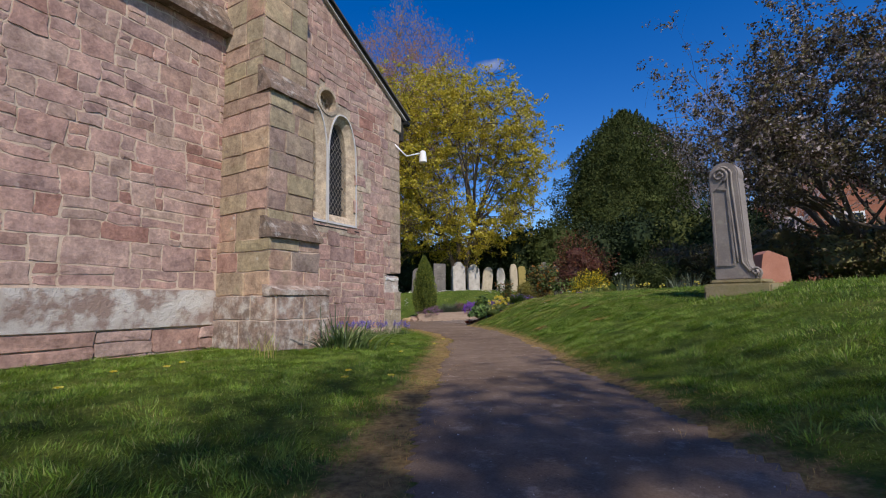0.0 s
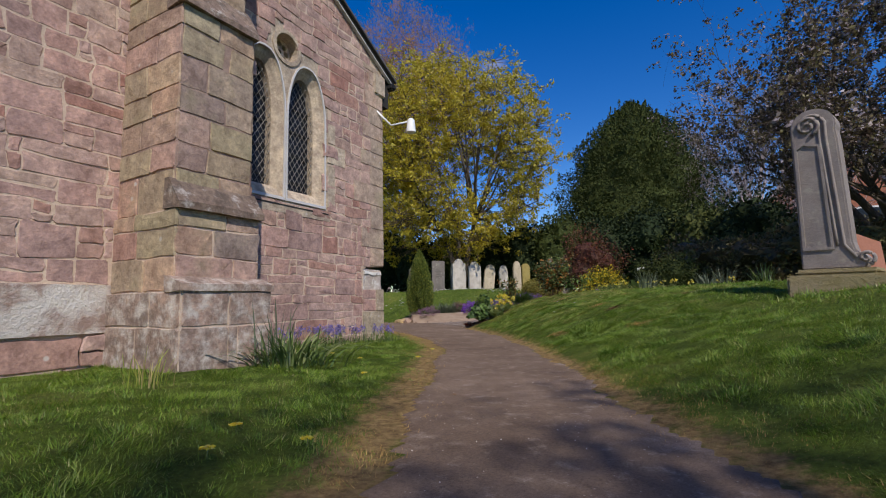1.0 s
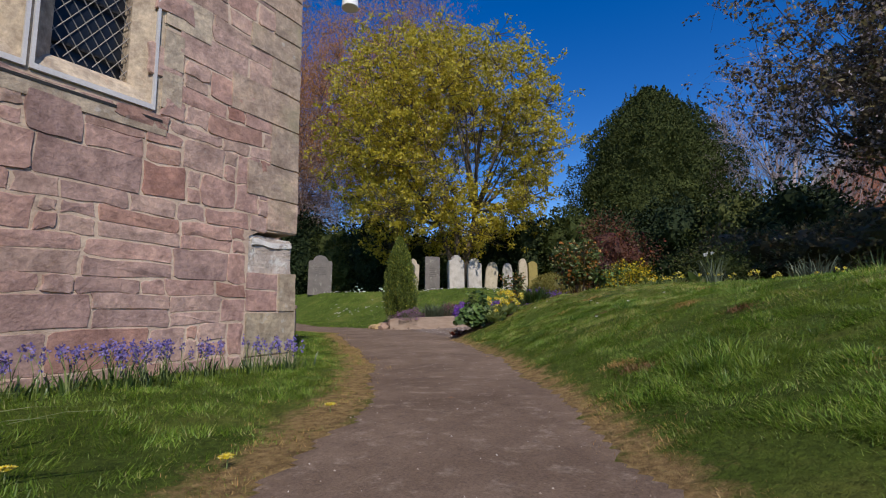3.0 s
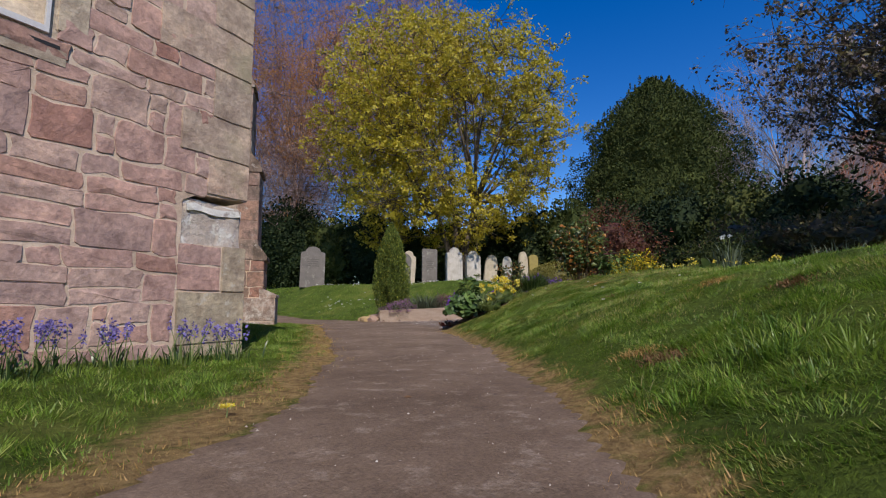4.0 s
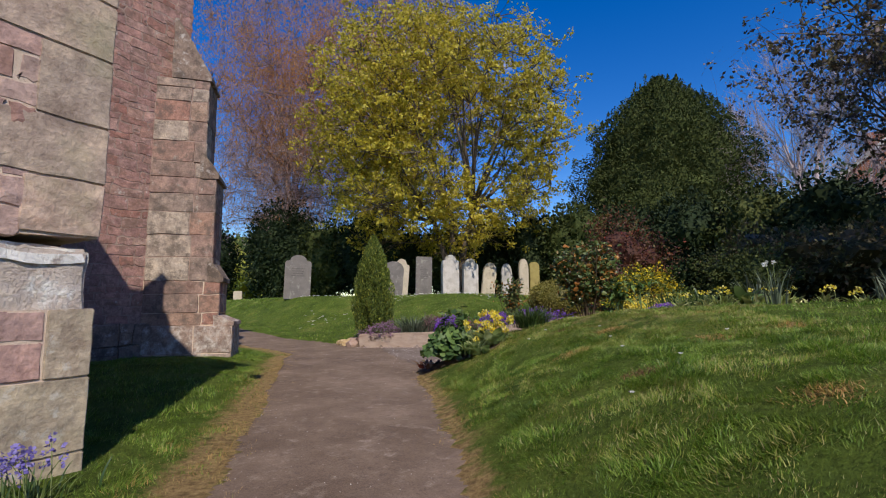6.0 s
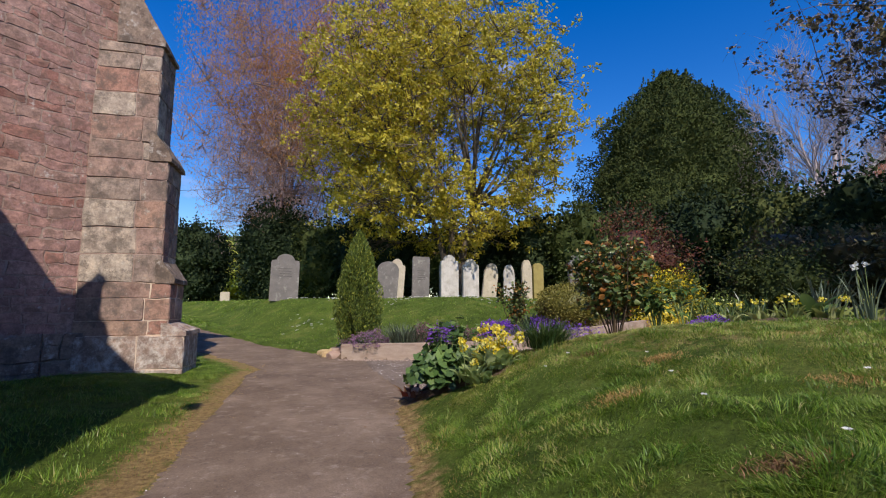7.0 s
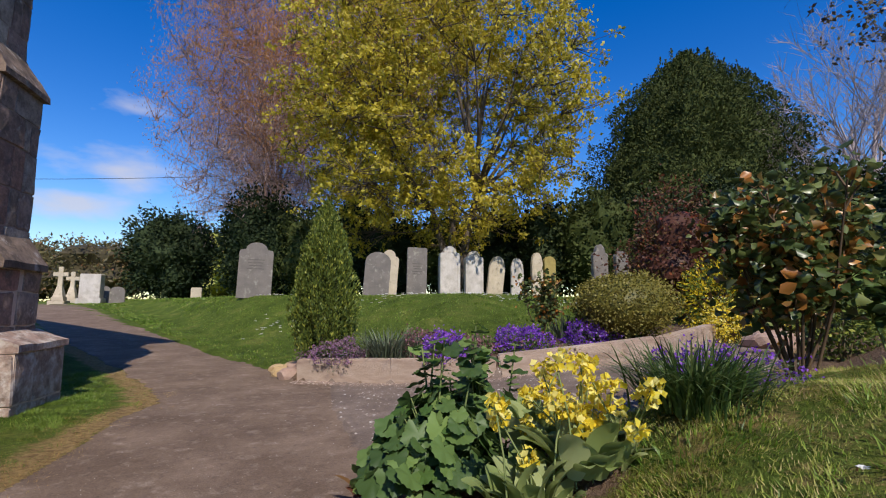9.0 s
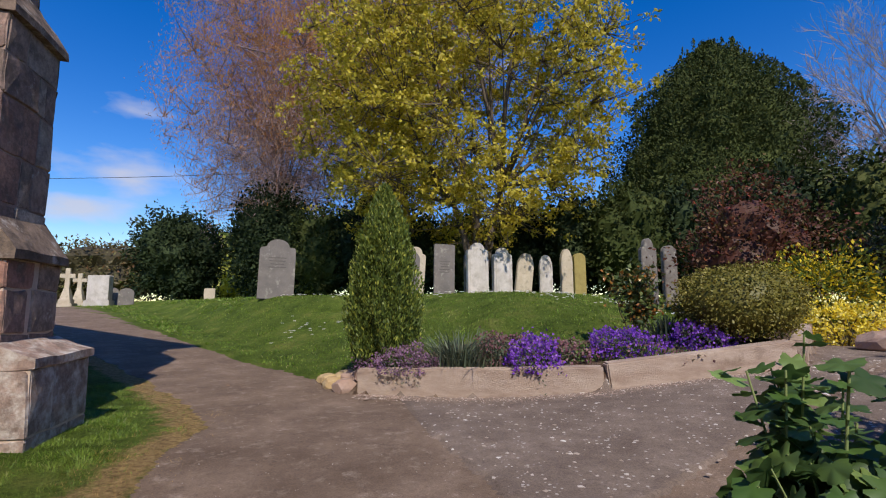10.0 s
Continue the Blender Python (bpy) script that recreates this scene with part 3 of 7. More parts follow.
def quick(name, verts, tris, material):
    me = bpy.data.meshes.new(name)
    nt = len(tris) // 3
    me.vertices.add(len(verts))
    me.vertices.foreach_set("co", np.asarray(verts, np.float32).ravel())
    me.loops.add(len(tris))
    me.loops.foreach_set("vertex_index", np.asarray(tris, np.int32))
    me.polygons.add(nt)
    me.polygons.foreach_set("loop_start", np.arange(0, 3 * nt, 3, dtype=np.int32))
    me.materials.append(material)
    me.update()
    me.validate()
    return me


def smooth01(t):
    t = np.clip(t, 0.0, 1.0)
    return t * t * (3 - 2 * t)


# ---- the lie of the land ----
RIGHT_EDGE = [(2.6, -4.0), (0.95, 1.2), (0.12, 2.8), (-0.55, 3.95), (-1.08, 4.98), (-1.92, 6.42), (-2.8, 7.7), (-3.6, 8.75), (-4.42, 9.8), (-3.95, 10.75), (-3.3, 11.7), (-2.75, 13.2), (-2.3, 16.0), (-1.6, 22.0)]
LEFT_EDGE = [(1.1, -4.0), (0.25, 0.0), (-0.14, 0.95), (-0.46, 1.55), (-0.9, 2.45), (-1.3, 3.2), (-1.8, 4.25), (-2.62, 5.75), (-3.4, 6.75), (-4.6, 7.95), (-5.85, 9.15), (-6.85, 10.05), (-7.1, 10.45), (-7.9, 10.8), (-9.9, 11.4), (-14.0, 12.2), (-22.0, 14.2), (-40.0, 18.0)]
LAWN_EDGE = [(-40.0, 20.5), (-22.0, 16.3), (-14.0, 14.0), (-10.3, 13.05), (-8.5, 12.5), (-7.55, 12.15), (-7.0, 11.86), (-5.0, 12.5), (-3.69, 13.33), (-3.3, 16.1), (-2.6, 22.0)]
BED_FRONT = [(-7.05, 11.86), (-5.0, 12.5), (-3.69, 13.33), (-3.3, 16.1)]


def side_of(x, y, line):
    """Signed distance of points to a line of points: positive to the right of its run."""
    x, y = np.asarray(x, float), np.asarray(y, float)
    best = np.full(x.shape, 1e9)
    sign = np.ones(x.shape)
    for (ax, ay), (bx, by) in zip(line, line[1:]):
        dx, dy = bx - ax, by - ay
        t = np.clip(((x - ax) * dx + (y - ay) * dy) / (dx * dx + dy * dy), 0, 1)
        px, py = x - ax - t * dx, y - ay - t * dy
        dist = np.hypot(px, py)
        near = dist < best - 1e-9
        best = np.where(near, dist, best)
        sign = np.where(near, np.where(px * dy - py * dx > 0, 1.0, -1.0), sign)
    return best * sign


def waves(x, y):
    return 0.011 * np.sin(9.3 * x + 4.1 * y) * np.sin(7.7 * y - 3.9 * x + 0.6) + 0.009 * np.sin(14.2 * x - 6.0 * y + 2.0) * np.sin(5.2 * x + 12.9 * y) + 0.022 * np.sin(1.9 * x + 0.7 * y) * np.sin(1.3 * y - 0.6 * x + 1.0) + 0.012 * np.sin(4.1 * x - 1.1) * np.sin(3.7 * y + 0.4)


def paved(x, y):
    return 0.12 + 0.26 * smooth01((x + 6.3) / 3.0) * smooth01((y - 10.4) / 2.4) + 0.055 * np.clip(-10.0 - x, 0, 14)


def land(x, y):
    """Height of the ground."""
    x, y = np.asarray(x, float), np.asarray(y, float)
    z = paved(x, y)
    right = side_of(x, y, RIGHT_EDGE)
    at = (3.0, 6.0, 7.5, 9.0, 9.9, 10.6)
    k = np.interp(y, at, (1.0, 1.75, 2.6, 2.0, 2.9, 3.5))
    crest = np.interp(y, at, (0.81, 0.65, 0.63, 0.65, 0.68, 0.69))
    bank = np.where(right > 0, 0.12 + crest * np.tanh(0.30 * k * np.clip(right, 0, 60)) + waves(x, y) * np.clip(right, 0, 1), 0)
    z = np.where(right > 0, np.maximum(bank, np.where(y > 9.5, np.minimum(z, 0.4), 0)), z)
    left = -side_of(x, y, LEFT_EDGE)
    z = np.where((left > 0) & (x < 1.2), paved(x, y) + 0.07 * smooth01(left / 1.6) + 0.5 * waves(x, y) * np.clip(left, 0, 1), z)
    lawn = -side_of(x, y, LAWN_EDGE)
    inbed = smooth01((x + 7.3) / 0.5)
    up = 0.03 + 0.17 * inbed + (1.03 - 0.2 * inbed) * smooth01(lawn / (4.4 - 1.9 * smooth01((-9.5 - x) / 3.0)))
    z2 = np.minimum(0.12 + 0.26 * smooth01((x + 6.3) / 3.0), 0.38) + up + waves(x, y) * np.clip(lawn - 0.5, 0, 1)
    z2 = np.where(x < -10.0, np.maximum(z2, paved(x, y) + 0.05), z2)
    z = np.where((lawn > 0) & (right <= 0), np.minimum(z2, np.maximum(1.13, paved(x, y) + 0.1)), z)
    return z


def h(x, y):
    return float(land(np.array([x]), np.array([y]))[0])


def axis(lo, hi, step, far):
    a = list(np.arange(lo, hi + step / 2, step))
    out, s = [], step
    p, q = lo, hi
    while q < far:
        s *= 1.35
        p, q = p - s, q + s
        out.append(q)
        a.insert(0, p)
    return np.array(a + out)


gx, gy = axis(-12.0, 4.0, 0.1, 1500.0), axis(-1.5, 18.0, 0.1, 1500.0)
GX, GY = np.meshgrid(gx, gy, indexing="ij")
GZ = land(GX, GY)
nx, ny = GX.shape
idx = np.arange(nx * ny).reshape(nx, ny)
quad = np.stack([idx[:-1, :-1], idx[1:, :-1], idx[1:, 1:], idx[:-1, 1:]], -1).reshape(-1, 4)
gm = quick("ground", np.stack([GX, GY, GZ], -1).reshape(-1, 3), quad[:, [0, 1, 2, 0, 2, 3]].reshape(-1), M_ground)
gm.polygons.foreach_set("use_smooth", np.ones(len(gm.polygons), bool))
near_path = np.minimum(np.abs(side_of(GX, GY, RIGHT_EDGE)) * np.where(GY > 9.9, 0.6, 1.0), np.abs(side_of(GX, GY, LEFT_EDGE) + 0.06) * 0.6)
bare = np.maximum(0.56 * np.exp(-np.clip(near_path - 0.03, 0, 9) / 0.10), 0)
SPOTS = ((-1.42, 6.3, 0.12), (-1.54, 6.44, 0.08), (-0.57, 5.76, 0.12), (-1.0, 6.9, 0.08), (-1.3, 7.4, 0.1), (-0.75, 7.9, 0.13), (-1.9, 8.0, 0.09), (-2.47, 8.76, 0.12), (-2.33, 9.3, 0.12), (-2.75, 9.55, 0.1), (-1.6, 8.9, 0.12), (-1.2, 9.1, 0.12), (-0.3, 7.0, 0.12), (-1.7, 9.7, 0.12))
far_end = smooth01((GY - 8.9) / 0.8) * smooth01(side_of(GX, GY, RIGHT_EDGE) / 0.3) * (1 - smooth01((GY - 11.0) / 1.0)) * (1 - smooth01((side_of(GX, GY, RIGHT_EDGE) - 1.8) / 1.2))
bare = np.maximum(bare, 0.3 * far_end)
for bx, by, br in SPOTS:
    bare = np.maximum(bare, 0.42 * np.exp(-((GX - bx) ** 2 + (GY - by) ** 2) / br**2))
soil = np.where((side_of(GX, GY, RIGHT_EDGE) > 0) & (side_of(GX, GY, RIGHT_EDGE) < 0.75) & (GY > 9.55), 0.8, 0)
soil = np.maximum(soil, np.where((GY > 11.0 + 0.25 * (GX + 1.0)) & (GX > -2.6) & (GX < 2.6) & (GY < 13.3), 0.8, 0))
soil = np.maximum(soil, np.where((-side_of(GX, GY, LAWN_EDGE) > -0.1) & (side_of(GX, GY, BED_FRONT) > -1.3) & (-side_of(GX, GY, LAWN_EDGE) < 1.25) & (GX > -7.2), 0.8, 0))
worn = gm.attributes.new("worn", "FLOAT", "POINT")
worn.data.foreach_set("value", bare.reshape(-1).astype(np.float32))
dug = gm.attributes.new("dug", "FLOAT", "POINT")
dug.data.foreach_set("value", soil.reshape(-1).astype(np.float32))
tagged(new("ground", gm), "grassy churchyard ground, dry and worn beside the path", "ground", kind="structure")


def ground_at(x, y):
    """Height of the ground sheet itself."""
    i = np.clip(np.searchsorted(gx, x, side="right") - 1, 0, nx - 2)
    j = np.clip(np.searchsorted(gy, y, side="right") - 1, 0, ny - 2)
    u, v = (x - gx[i]) / (gx[i + 1] - gx[i]), (y - gy[j]) / (gy[j + 1] - gy[j])
    a, b, c, d = GZ[i, j], GZ[i + 1, j], GZ[i + 1, j + 1], GZ[i, j + 1]
    return np.where(u >= v, a + u * (b - a) + v * (c - b), a + v * (d - a) + u * (c - d))


def sheet(name, xs, ys, keep_of, material, lift):
    """A thin sheet over the ground where keep_of says so; its rim dips under the soil."""
    X, Y = np.meshgrid(xs, ys, indexing="ij")
    keep = keep_of(X, Y)
    ids = -np.ones(X.shape, int)
    cell = keep[:-1, :-1] & keep[1:, :-1] & keep[1:, 1:] & keep[:-1, 1:]
    count = np.zeros(X.shape, int)
    for a in (slice(None, -1), slice(1, None)):
        for b in (slice(None, -1), slice(1, None)):
            count[a, b] += cell
    use = count > 0
    Z = ground_at(X, Y) + np.where(count == 4, lift, -0.02)
    ids[use] = np.arange(use.sum())
    V = np.stack([X[use], Y[use], Z[use]], -1)
    q = np.stack([ids[:-1, :-1], ids[1:, :-1], ids[1:, 1:], ids[:-1, 1:]], -1)[cell]
    me = quick(name, V, q[:, [0, 1, 2, 0, 2, 3]].reshape(-1), material)
    me.polygons.foreach_set("use_smooth", np.ones(len(me.polygons), bool))
    return me


def path_mesh():
    """The tarred path: strips over the ground where it is paved, with a ragged edge."""
    xs = np.concatenate([np.arange(-40.0, -9.0, 0.1), np.arange(-9.0, 1.5, 0.036), np.arange(1.5, 3.2, 0.1)])
    ys = np.concatenate([np.arange(-3.9, -0.6, 0.1), np.arange(-0.6, 14.2, 0.036), np.arange(14.2, 21.0, 0.1)])

    def keep_of(X, Y):
        wob = 0.035 * np.sin(5.1 * X + 2.0 * Y) * np.sin(3.3 * Y - 1.0) + 0.02 * np.sin(13 * X) * np.sin(11 * Y) + 0.012 * np.sin(31 * X + 2) * np.sin(27 * Y)
        r = side_of(X, Y, RIGHT_EDGE) + wob
        l = side_of(X, Y, LEFT_EDGE) - wob
        n = side_of(X, Y, LAWN_EDGE) - wob * 0.5
        return (r < 0.03) & (l > -0.03) & (n > 0) & (Y < 20.0)

    return sheet("path", xs, ys, keep_of, M_path, 0.006)


pm = path_mesh()
tagged(new("path", pm), "narrow worn brown-grey tarmac churchyard path", "path", kind="structure")

# old paving in two bays between the path and the raised bed
PAVE_EDGE, PAVE_JOINT = [(-4.75, 10.12), (-5.1, 10.4), (-5.9, 11.07), (-6.69, 11.87)], [(-4.49, 10.37), (-4.14, 11.2), (-3.6, 12.4), (-3.0, 14.0)]
patio = tagged(new("pavement"), "old dark concrete paving with white lichen spots", "paving", kind="structure")
for k in (1, -1):
    def bay(X, Y, k=k):
        return (side_of(X, Y, PAVE_EDGE) > 0.03) & (side_of(X, Y, RIGHT_EDGE) < 0.0) & (side_of(X, Y, LAWN_EDGE) > 0.0) & (Y < 16) & (k * side_of(X, Y, PAVE_JOINT) < -0.015) & (Y > 10.0)

    hung("paving_bay", sheet("paving_bay", np.arange(-6.8, -1.5, 0.04), np.arange(10.0, 16.0, 0.04), bay, M_patio, 0.022), patio)

# ---- church ----
WX, CORNER = -3.95, 6.51
VERGE0, PITCH = 3.88, 0.56
APEX = 1.45


def verge(y):
    return VERGE0 + (CORNER + 0.2 - y) * PITCH if y > APEX else VERGE0 + (CORNER + 0.2 - APEX) * PITCH - (APEX - y) * PITCH


def on_gable(u, v, d):
    return (WX + d, u, v)


def warp(u, v, k, amp):
    n = 1.2 * noise.noise_vector((u * 2.3 + k, v * 2.9, k * 1.7)) + 0.9 * noise.noise_vector((u * 8.0, v * 8.0 + k, 3.0))
    return u + amp * n.x, v + amp * n.y


def clip(poly, a, b, c):
    """Keeps the part of a polygon with a*u + b*v <= c."""
    out = []
    for i, p in enumerate(poly):
        q = poly[(i + 1) % len(poly)]
        dp, dq = a * p[0] + b * p[1] - c, a * q[0] + b * q[1] - c
        if dp <= 0:
            out.append(p)
        if dp * dq < 0:
            t = dp / (dp - dq)
            out.append((p[0] + t * (q[0] - p[0]), p[1] + t * (q[1] - p[1])))
    return out


def courses(u0, u1, v0, v1, hs, ws, rng, ragged=True):
    """Rectangles of a roughly coursed wall."""
    out, v = [], v0
    while v < v1 - 0.05:
        ch = min(rng.uniform(*hs), v1 - v)
        if v1 - v - ch < 0.07:
            ch = v1 - v
        u = u0
        while u < u1 - 0.02:
            w = rng.uniform(*ws) * (0.7 + 0.6 * ch / hs[1])
            if u1 - u - w < ws[0] * 0.6:
                w = u1 - u
            if ragged and ch > 0.16 and rng.random() < 0.4:
                s = rng.uniform(0.42, 0.6) * ch
                out += [(u, u + w, v, v + s), (u, u + w, v + s, v + ch)]
            elif ragged and w > 0.26 and ch > 0.13 and rng.random() < 0.5:
                s = w * rng.uniform(0.62, 0.75)
                t = ch * rng.uniform(0.35, 0.6)
                out += [(u, u + s, v, v + ch), (u + s, u + w, v, v + t), (u + s, u + w, v + t, v + ch)]
            else:
                out.append((u, u + w, v, v + ch))
            u += w
        v += ch
    return out


def outline(r, k, rng, amp, gap):
    gap = gap * rng.choice((0.3, 0.45, 0.7, 1.1, 1.7, 2.4)) if amp > 0.0155 else gap
    u0, u1, v0, v1 = r
    w, hh = u1 - u0, v1 - v0
    c = [rng.uniform(0.05, 0.62) ** 2.2 * min(w, hh) * (1.0 if amp > 0.0155 else 0.25) for _ in range(4)]
    c = [min(q, 0.014) for q in c]
    m = [rng.uniform(0.42, 0.58) for _ in range(4)]
    pts = [(u0 + c[0], v0), (u0 + w * m[0] * 0.6, v0), (u0 + w * (0.4 + 0.6 * m[0]), v0), (u1 - c[1], v0), (u1, v0 + c[1]), (u1, v0 + hh * m[1]), (u1, v1 - c[2]), (u1 - c[2], v1), (u0 + w * (0.4 + 0.6 * m[2]), v1), (u0 + w * m[2] * 0.6, v1), (u0 + c[3], v1), (u0, v1 - c[3]), (u0, v0 + hh * m[3]), (u0, v0 + c[0])]
    mu, mv = (u0 + u1) / 2, (v0 + v1) / 2
    res = []
    for u, v in pts:
        a, b = warp(u, v, k, amp)
        a, b = a + rng.uniform(-1, 1) * amp * 0.36, b + rng.uniform(-1, 1) * amp * 0.36
        a += gap if u < mu - 0.2 * w else (-gap if u > mu + 0.2 * w else 0)
        b += gap if v < mv - 0.2 * hh else (-gap if v > mv + 0.2 * hh else 0)
        res.append((a, b))
    return res


def block(poly, to, proud, rng, edge=0.012):
    """One wall stone as vertices and faces: sunk rim, chamfer, and a hewn face of facets round two low bosses."""
    cu, cv = sum(p[0] for p in poly) / len(poly), sum(p[1] for p in poly) / len(poly)
    n = len(poly)
    wide = max(p[0] for p in poly) - min(p[0] for p in poly)
    tall = max(p[1] for p in poly) - min(p[1] for p in poly)
    tu, tv = rng.uniform(-0.02, 0.02), rng.uniform(-0.03, 0.03)
    vs = [to(u, v, -0.006) for u, v in poly]
    for u, v in poly:
        L = math.hypot(u - cu, v - cv) or 1
        f = max(0.2, 1 - edge * rng.uniform(0.6, 1.5) / L)
        a, b = cu + (u - cu) * f, cv + (v - cv) * f
        vs.append(to(a, b, max(0.0022, proud + tu * (a - cu) + tv * (b - cv) + rng.uniform(-0.0022, 0.0012))))
    for k in (-1, 1):
        vs.append(to(cu + k * wide * rng.uniform(0.12, 0.26), cv + rng.uniform(-0.2, 0.2) * tall, max(0.0022, proud + rng.uniform(-0.003, 0.0055))))
    fs = [(i, (i + 1) % n, n + (i + 1) % n, n + i) for i in range(n)]
    sides = [2 * n if p[0] < cu else 2 * n + 1 for p in poly]
    for i in range(n):
        j = (i + 1) % n
        fs.append((n + i, n + j, sides[i]))
        if sides[i] != sides[j]:
            fs.append((n + j, sides[j], sides[i]))
    return vs, fs


def lay(rects, to, material, joined_material, parent, k, rng, amp=0.018, gap=0.0026, proud=(0.001, 0.007), keep=lambda u, v: True, near=lambda u, v: True, cuts=(), name="stone", edge=0.007):
    """Lays stones: the near ones as parts, the rest joined."""
    jv, jf = [], []
    for r in rects:
        mu, mv = (r[0] + r[1]) / 2, (r[2] + r[3]) / 2
        if not keep(mu, mv):
            continue
        poly = outline(r, k, rng, amp, gap)
        for c in cuts:
            poly = clip(poly, *c)
        if len(poly) < 3:
            continue
        up = rng.uniform(*proud) + (rng.uniform(0.002, 0.006) if amp > 0.0155 and rng.random() < 0.2 and mu < CORNER - 0.75 else 0.0)
        vs, fs = block(poly, to, up, rng, edge)
        a, b, c3 = Vector(vs[0]), Vector(vs[2]), Vector(vs[len(poly) // 2 + 1])
        if (b - a).cross(c3 - a).dot(Vector(to(0, 0, 1)) - Vector(to(0, 0, 0))) < 0:
            fs = [f[::-1] for f in fs]
        if near(mu, mv):
            hung(name, mesh_of(name, vs, fs, material), parent)
        else:
            o = len(jv)
            jv += vs
            jf += [tuple(i + o for i in f) for f in fs]
    if jv:
        tagged(hung("stonework", mesh_of("stonework", jv, jf, joined_material), parent), kind="stuff")


# window outline: two lancets under one pointed arch with a round light
WC, WHALF, SILL, SPRING = 4.77, 0.66, 1.74, 2.75


def arch(cy, half, z0, spring, rise, n=10):
    """A pointed arch's outline, anticlockwise from the lower left."""
    pts = [(cy - half, z0), (cy + half, z0)]
    for i in range(n + 1):
        a = i / n
        pts.append((cy + half * math.cos(a * math.pi / 2) ** 0.85, spring + rise * math.sin(a * math.pi / 2) ** 1.08))
    for i in range(n - 1, -1, -1):
        a = i / n
        pts.append((cy - half * math.cos(a * math.pi / 2) ** 0.85, spring + rise * math.sin(a * math.pi / 2) ** 1.08))
    return pts


def circle(cy, cz, r, n=20):
    return [(cy + r * math.cos(2 * math.pi * i / n), cz + r * math.sin(2 * math.pi * i / n)) for i in range(n)]


win_outer = arch(WC, WHALF, SILL, SPRING, 1.16)
gable_outline = [(-4.0, -0.3), (CORNER, -0.3), (CORNER, 0.82), (CORNER - 0.43, 0.81), (CORNER - 0.43, 1.07), (CORNER - 0.33, 1.12), (CORNER, 1.13), (CORNER, verge(CORNER)), (APEX, verge(APEX)), (-4.0, verge(-4.0))]
church = thing("church", (WX, CORNER, 0), "small pink sandstone rubble church with buttresses and a gabled end wall", "church")


def sub(name, label, parent=church):
    """A bare holder under the church, laid in world places."""
    ob = new(name)
    ob.parent = parent
    ob.matrix_parent_inverse = Matrix.Translation((-WX, -CORNER, 0)) if parent is church else Matrix()
    return tagged(ob, label)


gable = part("gable_wall", plate(gable_outline, [win_outer], on_gable, -0.5, 0.0), M_mortar, church, "pink rubble gable wall with pale lime mortar joints")
gable.matrix_parent_inverse = Matrix.Translation((-WX, -CORNER, 0))
rs = random.Random(3)
PL_TOP, PL_BOT = 0.79, 0.44


def gable_keep(u, v):
    if abs(u - WC) < WHALF and SILL - 0.02 < v < SPRING:
        return False
    if v >= SPRING and abs(u - WC) < WHALF * math.sqrt(max(0, 1 - (v - SPRING) / 1.0)):
        return False
    if 3.2 < u < 3.74 and v < 5.0:
        return False
    return v < verge(u) + 0.05


gcuts = ((PITCH, 1.0, VERGE0 + (CORNER + 0.2) * PITCH - 0.03),)
lay(courses(3.2, CORNER - 0.45, 0.12, 1.12, (0.09, 0.23), (0.14, 0.42), rs), on_gable, M_rubble, M_rubble_j, gable, 1.0, rs, keep=gable_keep)
lay(courses(3.2, CORNER - 0.25, 1.12, 5.4, (0.09, 0.23), (0.14, 0.42), rs), on_gable, M_rubble, M_rubble_j, gable, 1.0, rs, keep=gable_keep, cuts=gcuts, near=lambda u, v: v < 2.7)
lay(courses(0.55, 3.2, PL_TOP + 0.01, 6.3, (0.08, 0.24), (0.13, 0.42), rs), on_gable, M_rubble, M_rubble_j, gable, 2.0, rs, keep=gable_keep, cuts=gcuts, near=lambda u, v: v < 2.4 and u > 1.6)
lay(courses(-4.0, 0.55, PL_TOP + 0.01, 6.3, (0.08, 0.25), (0.14, 0.44), rs), on_gable, M_rubble, M_rubble_j, gable, 3.0, rs, keep=lambda u, v: v < verge(u), near=lambda u, v: False)
lay(courses(-4.0, 3.1, 0.05, PL_BOT - 0.01, (0.13, 0.2), (0.3, 0.6), rs), on_gable, M_rubble, M_rubble_j, gable, 4.0, rs, near=lambda u, v: u > 1.0, proud=(0.02, 0.05))

# corner quoins
def quoin(z0, z1, wq, material, proud=0.009, y0=None, label=""):
    bm = bmesh.new()
    a = CORNER - wq if y0 is None else y0
    box(bm, WX - 0.3, WX + proud, a + 0.003, (CORNER + 0.007) if y0 is None else y0 + wq, z0 + 0.003, z1 - 0.003, 0.005)
    bmesh.ops.subdivide_edges(bm, edges=[ed for ed in bm.edges if ed.calc_length() > 0.12], cuts=3, use_grid_fill=True)
    for v in bm.verts:
        v.co += Vector(noise.noise_vector(v.co * 9)) * 0.006
    return part("quoin", bm, material, gable, label)


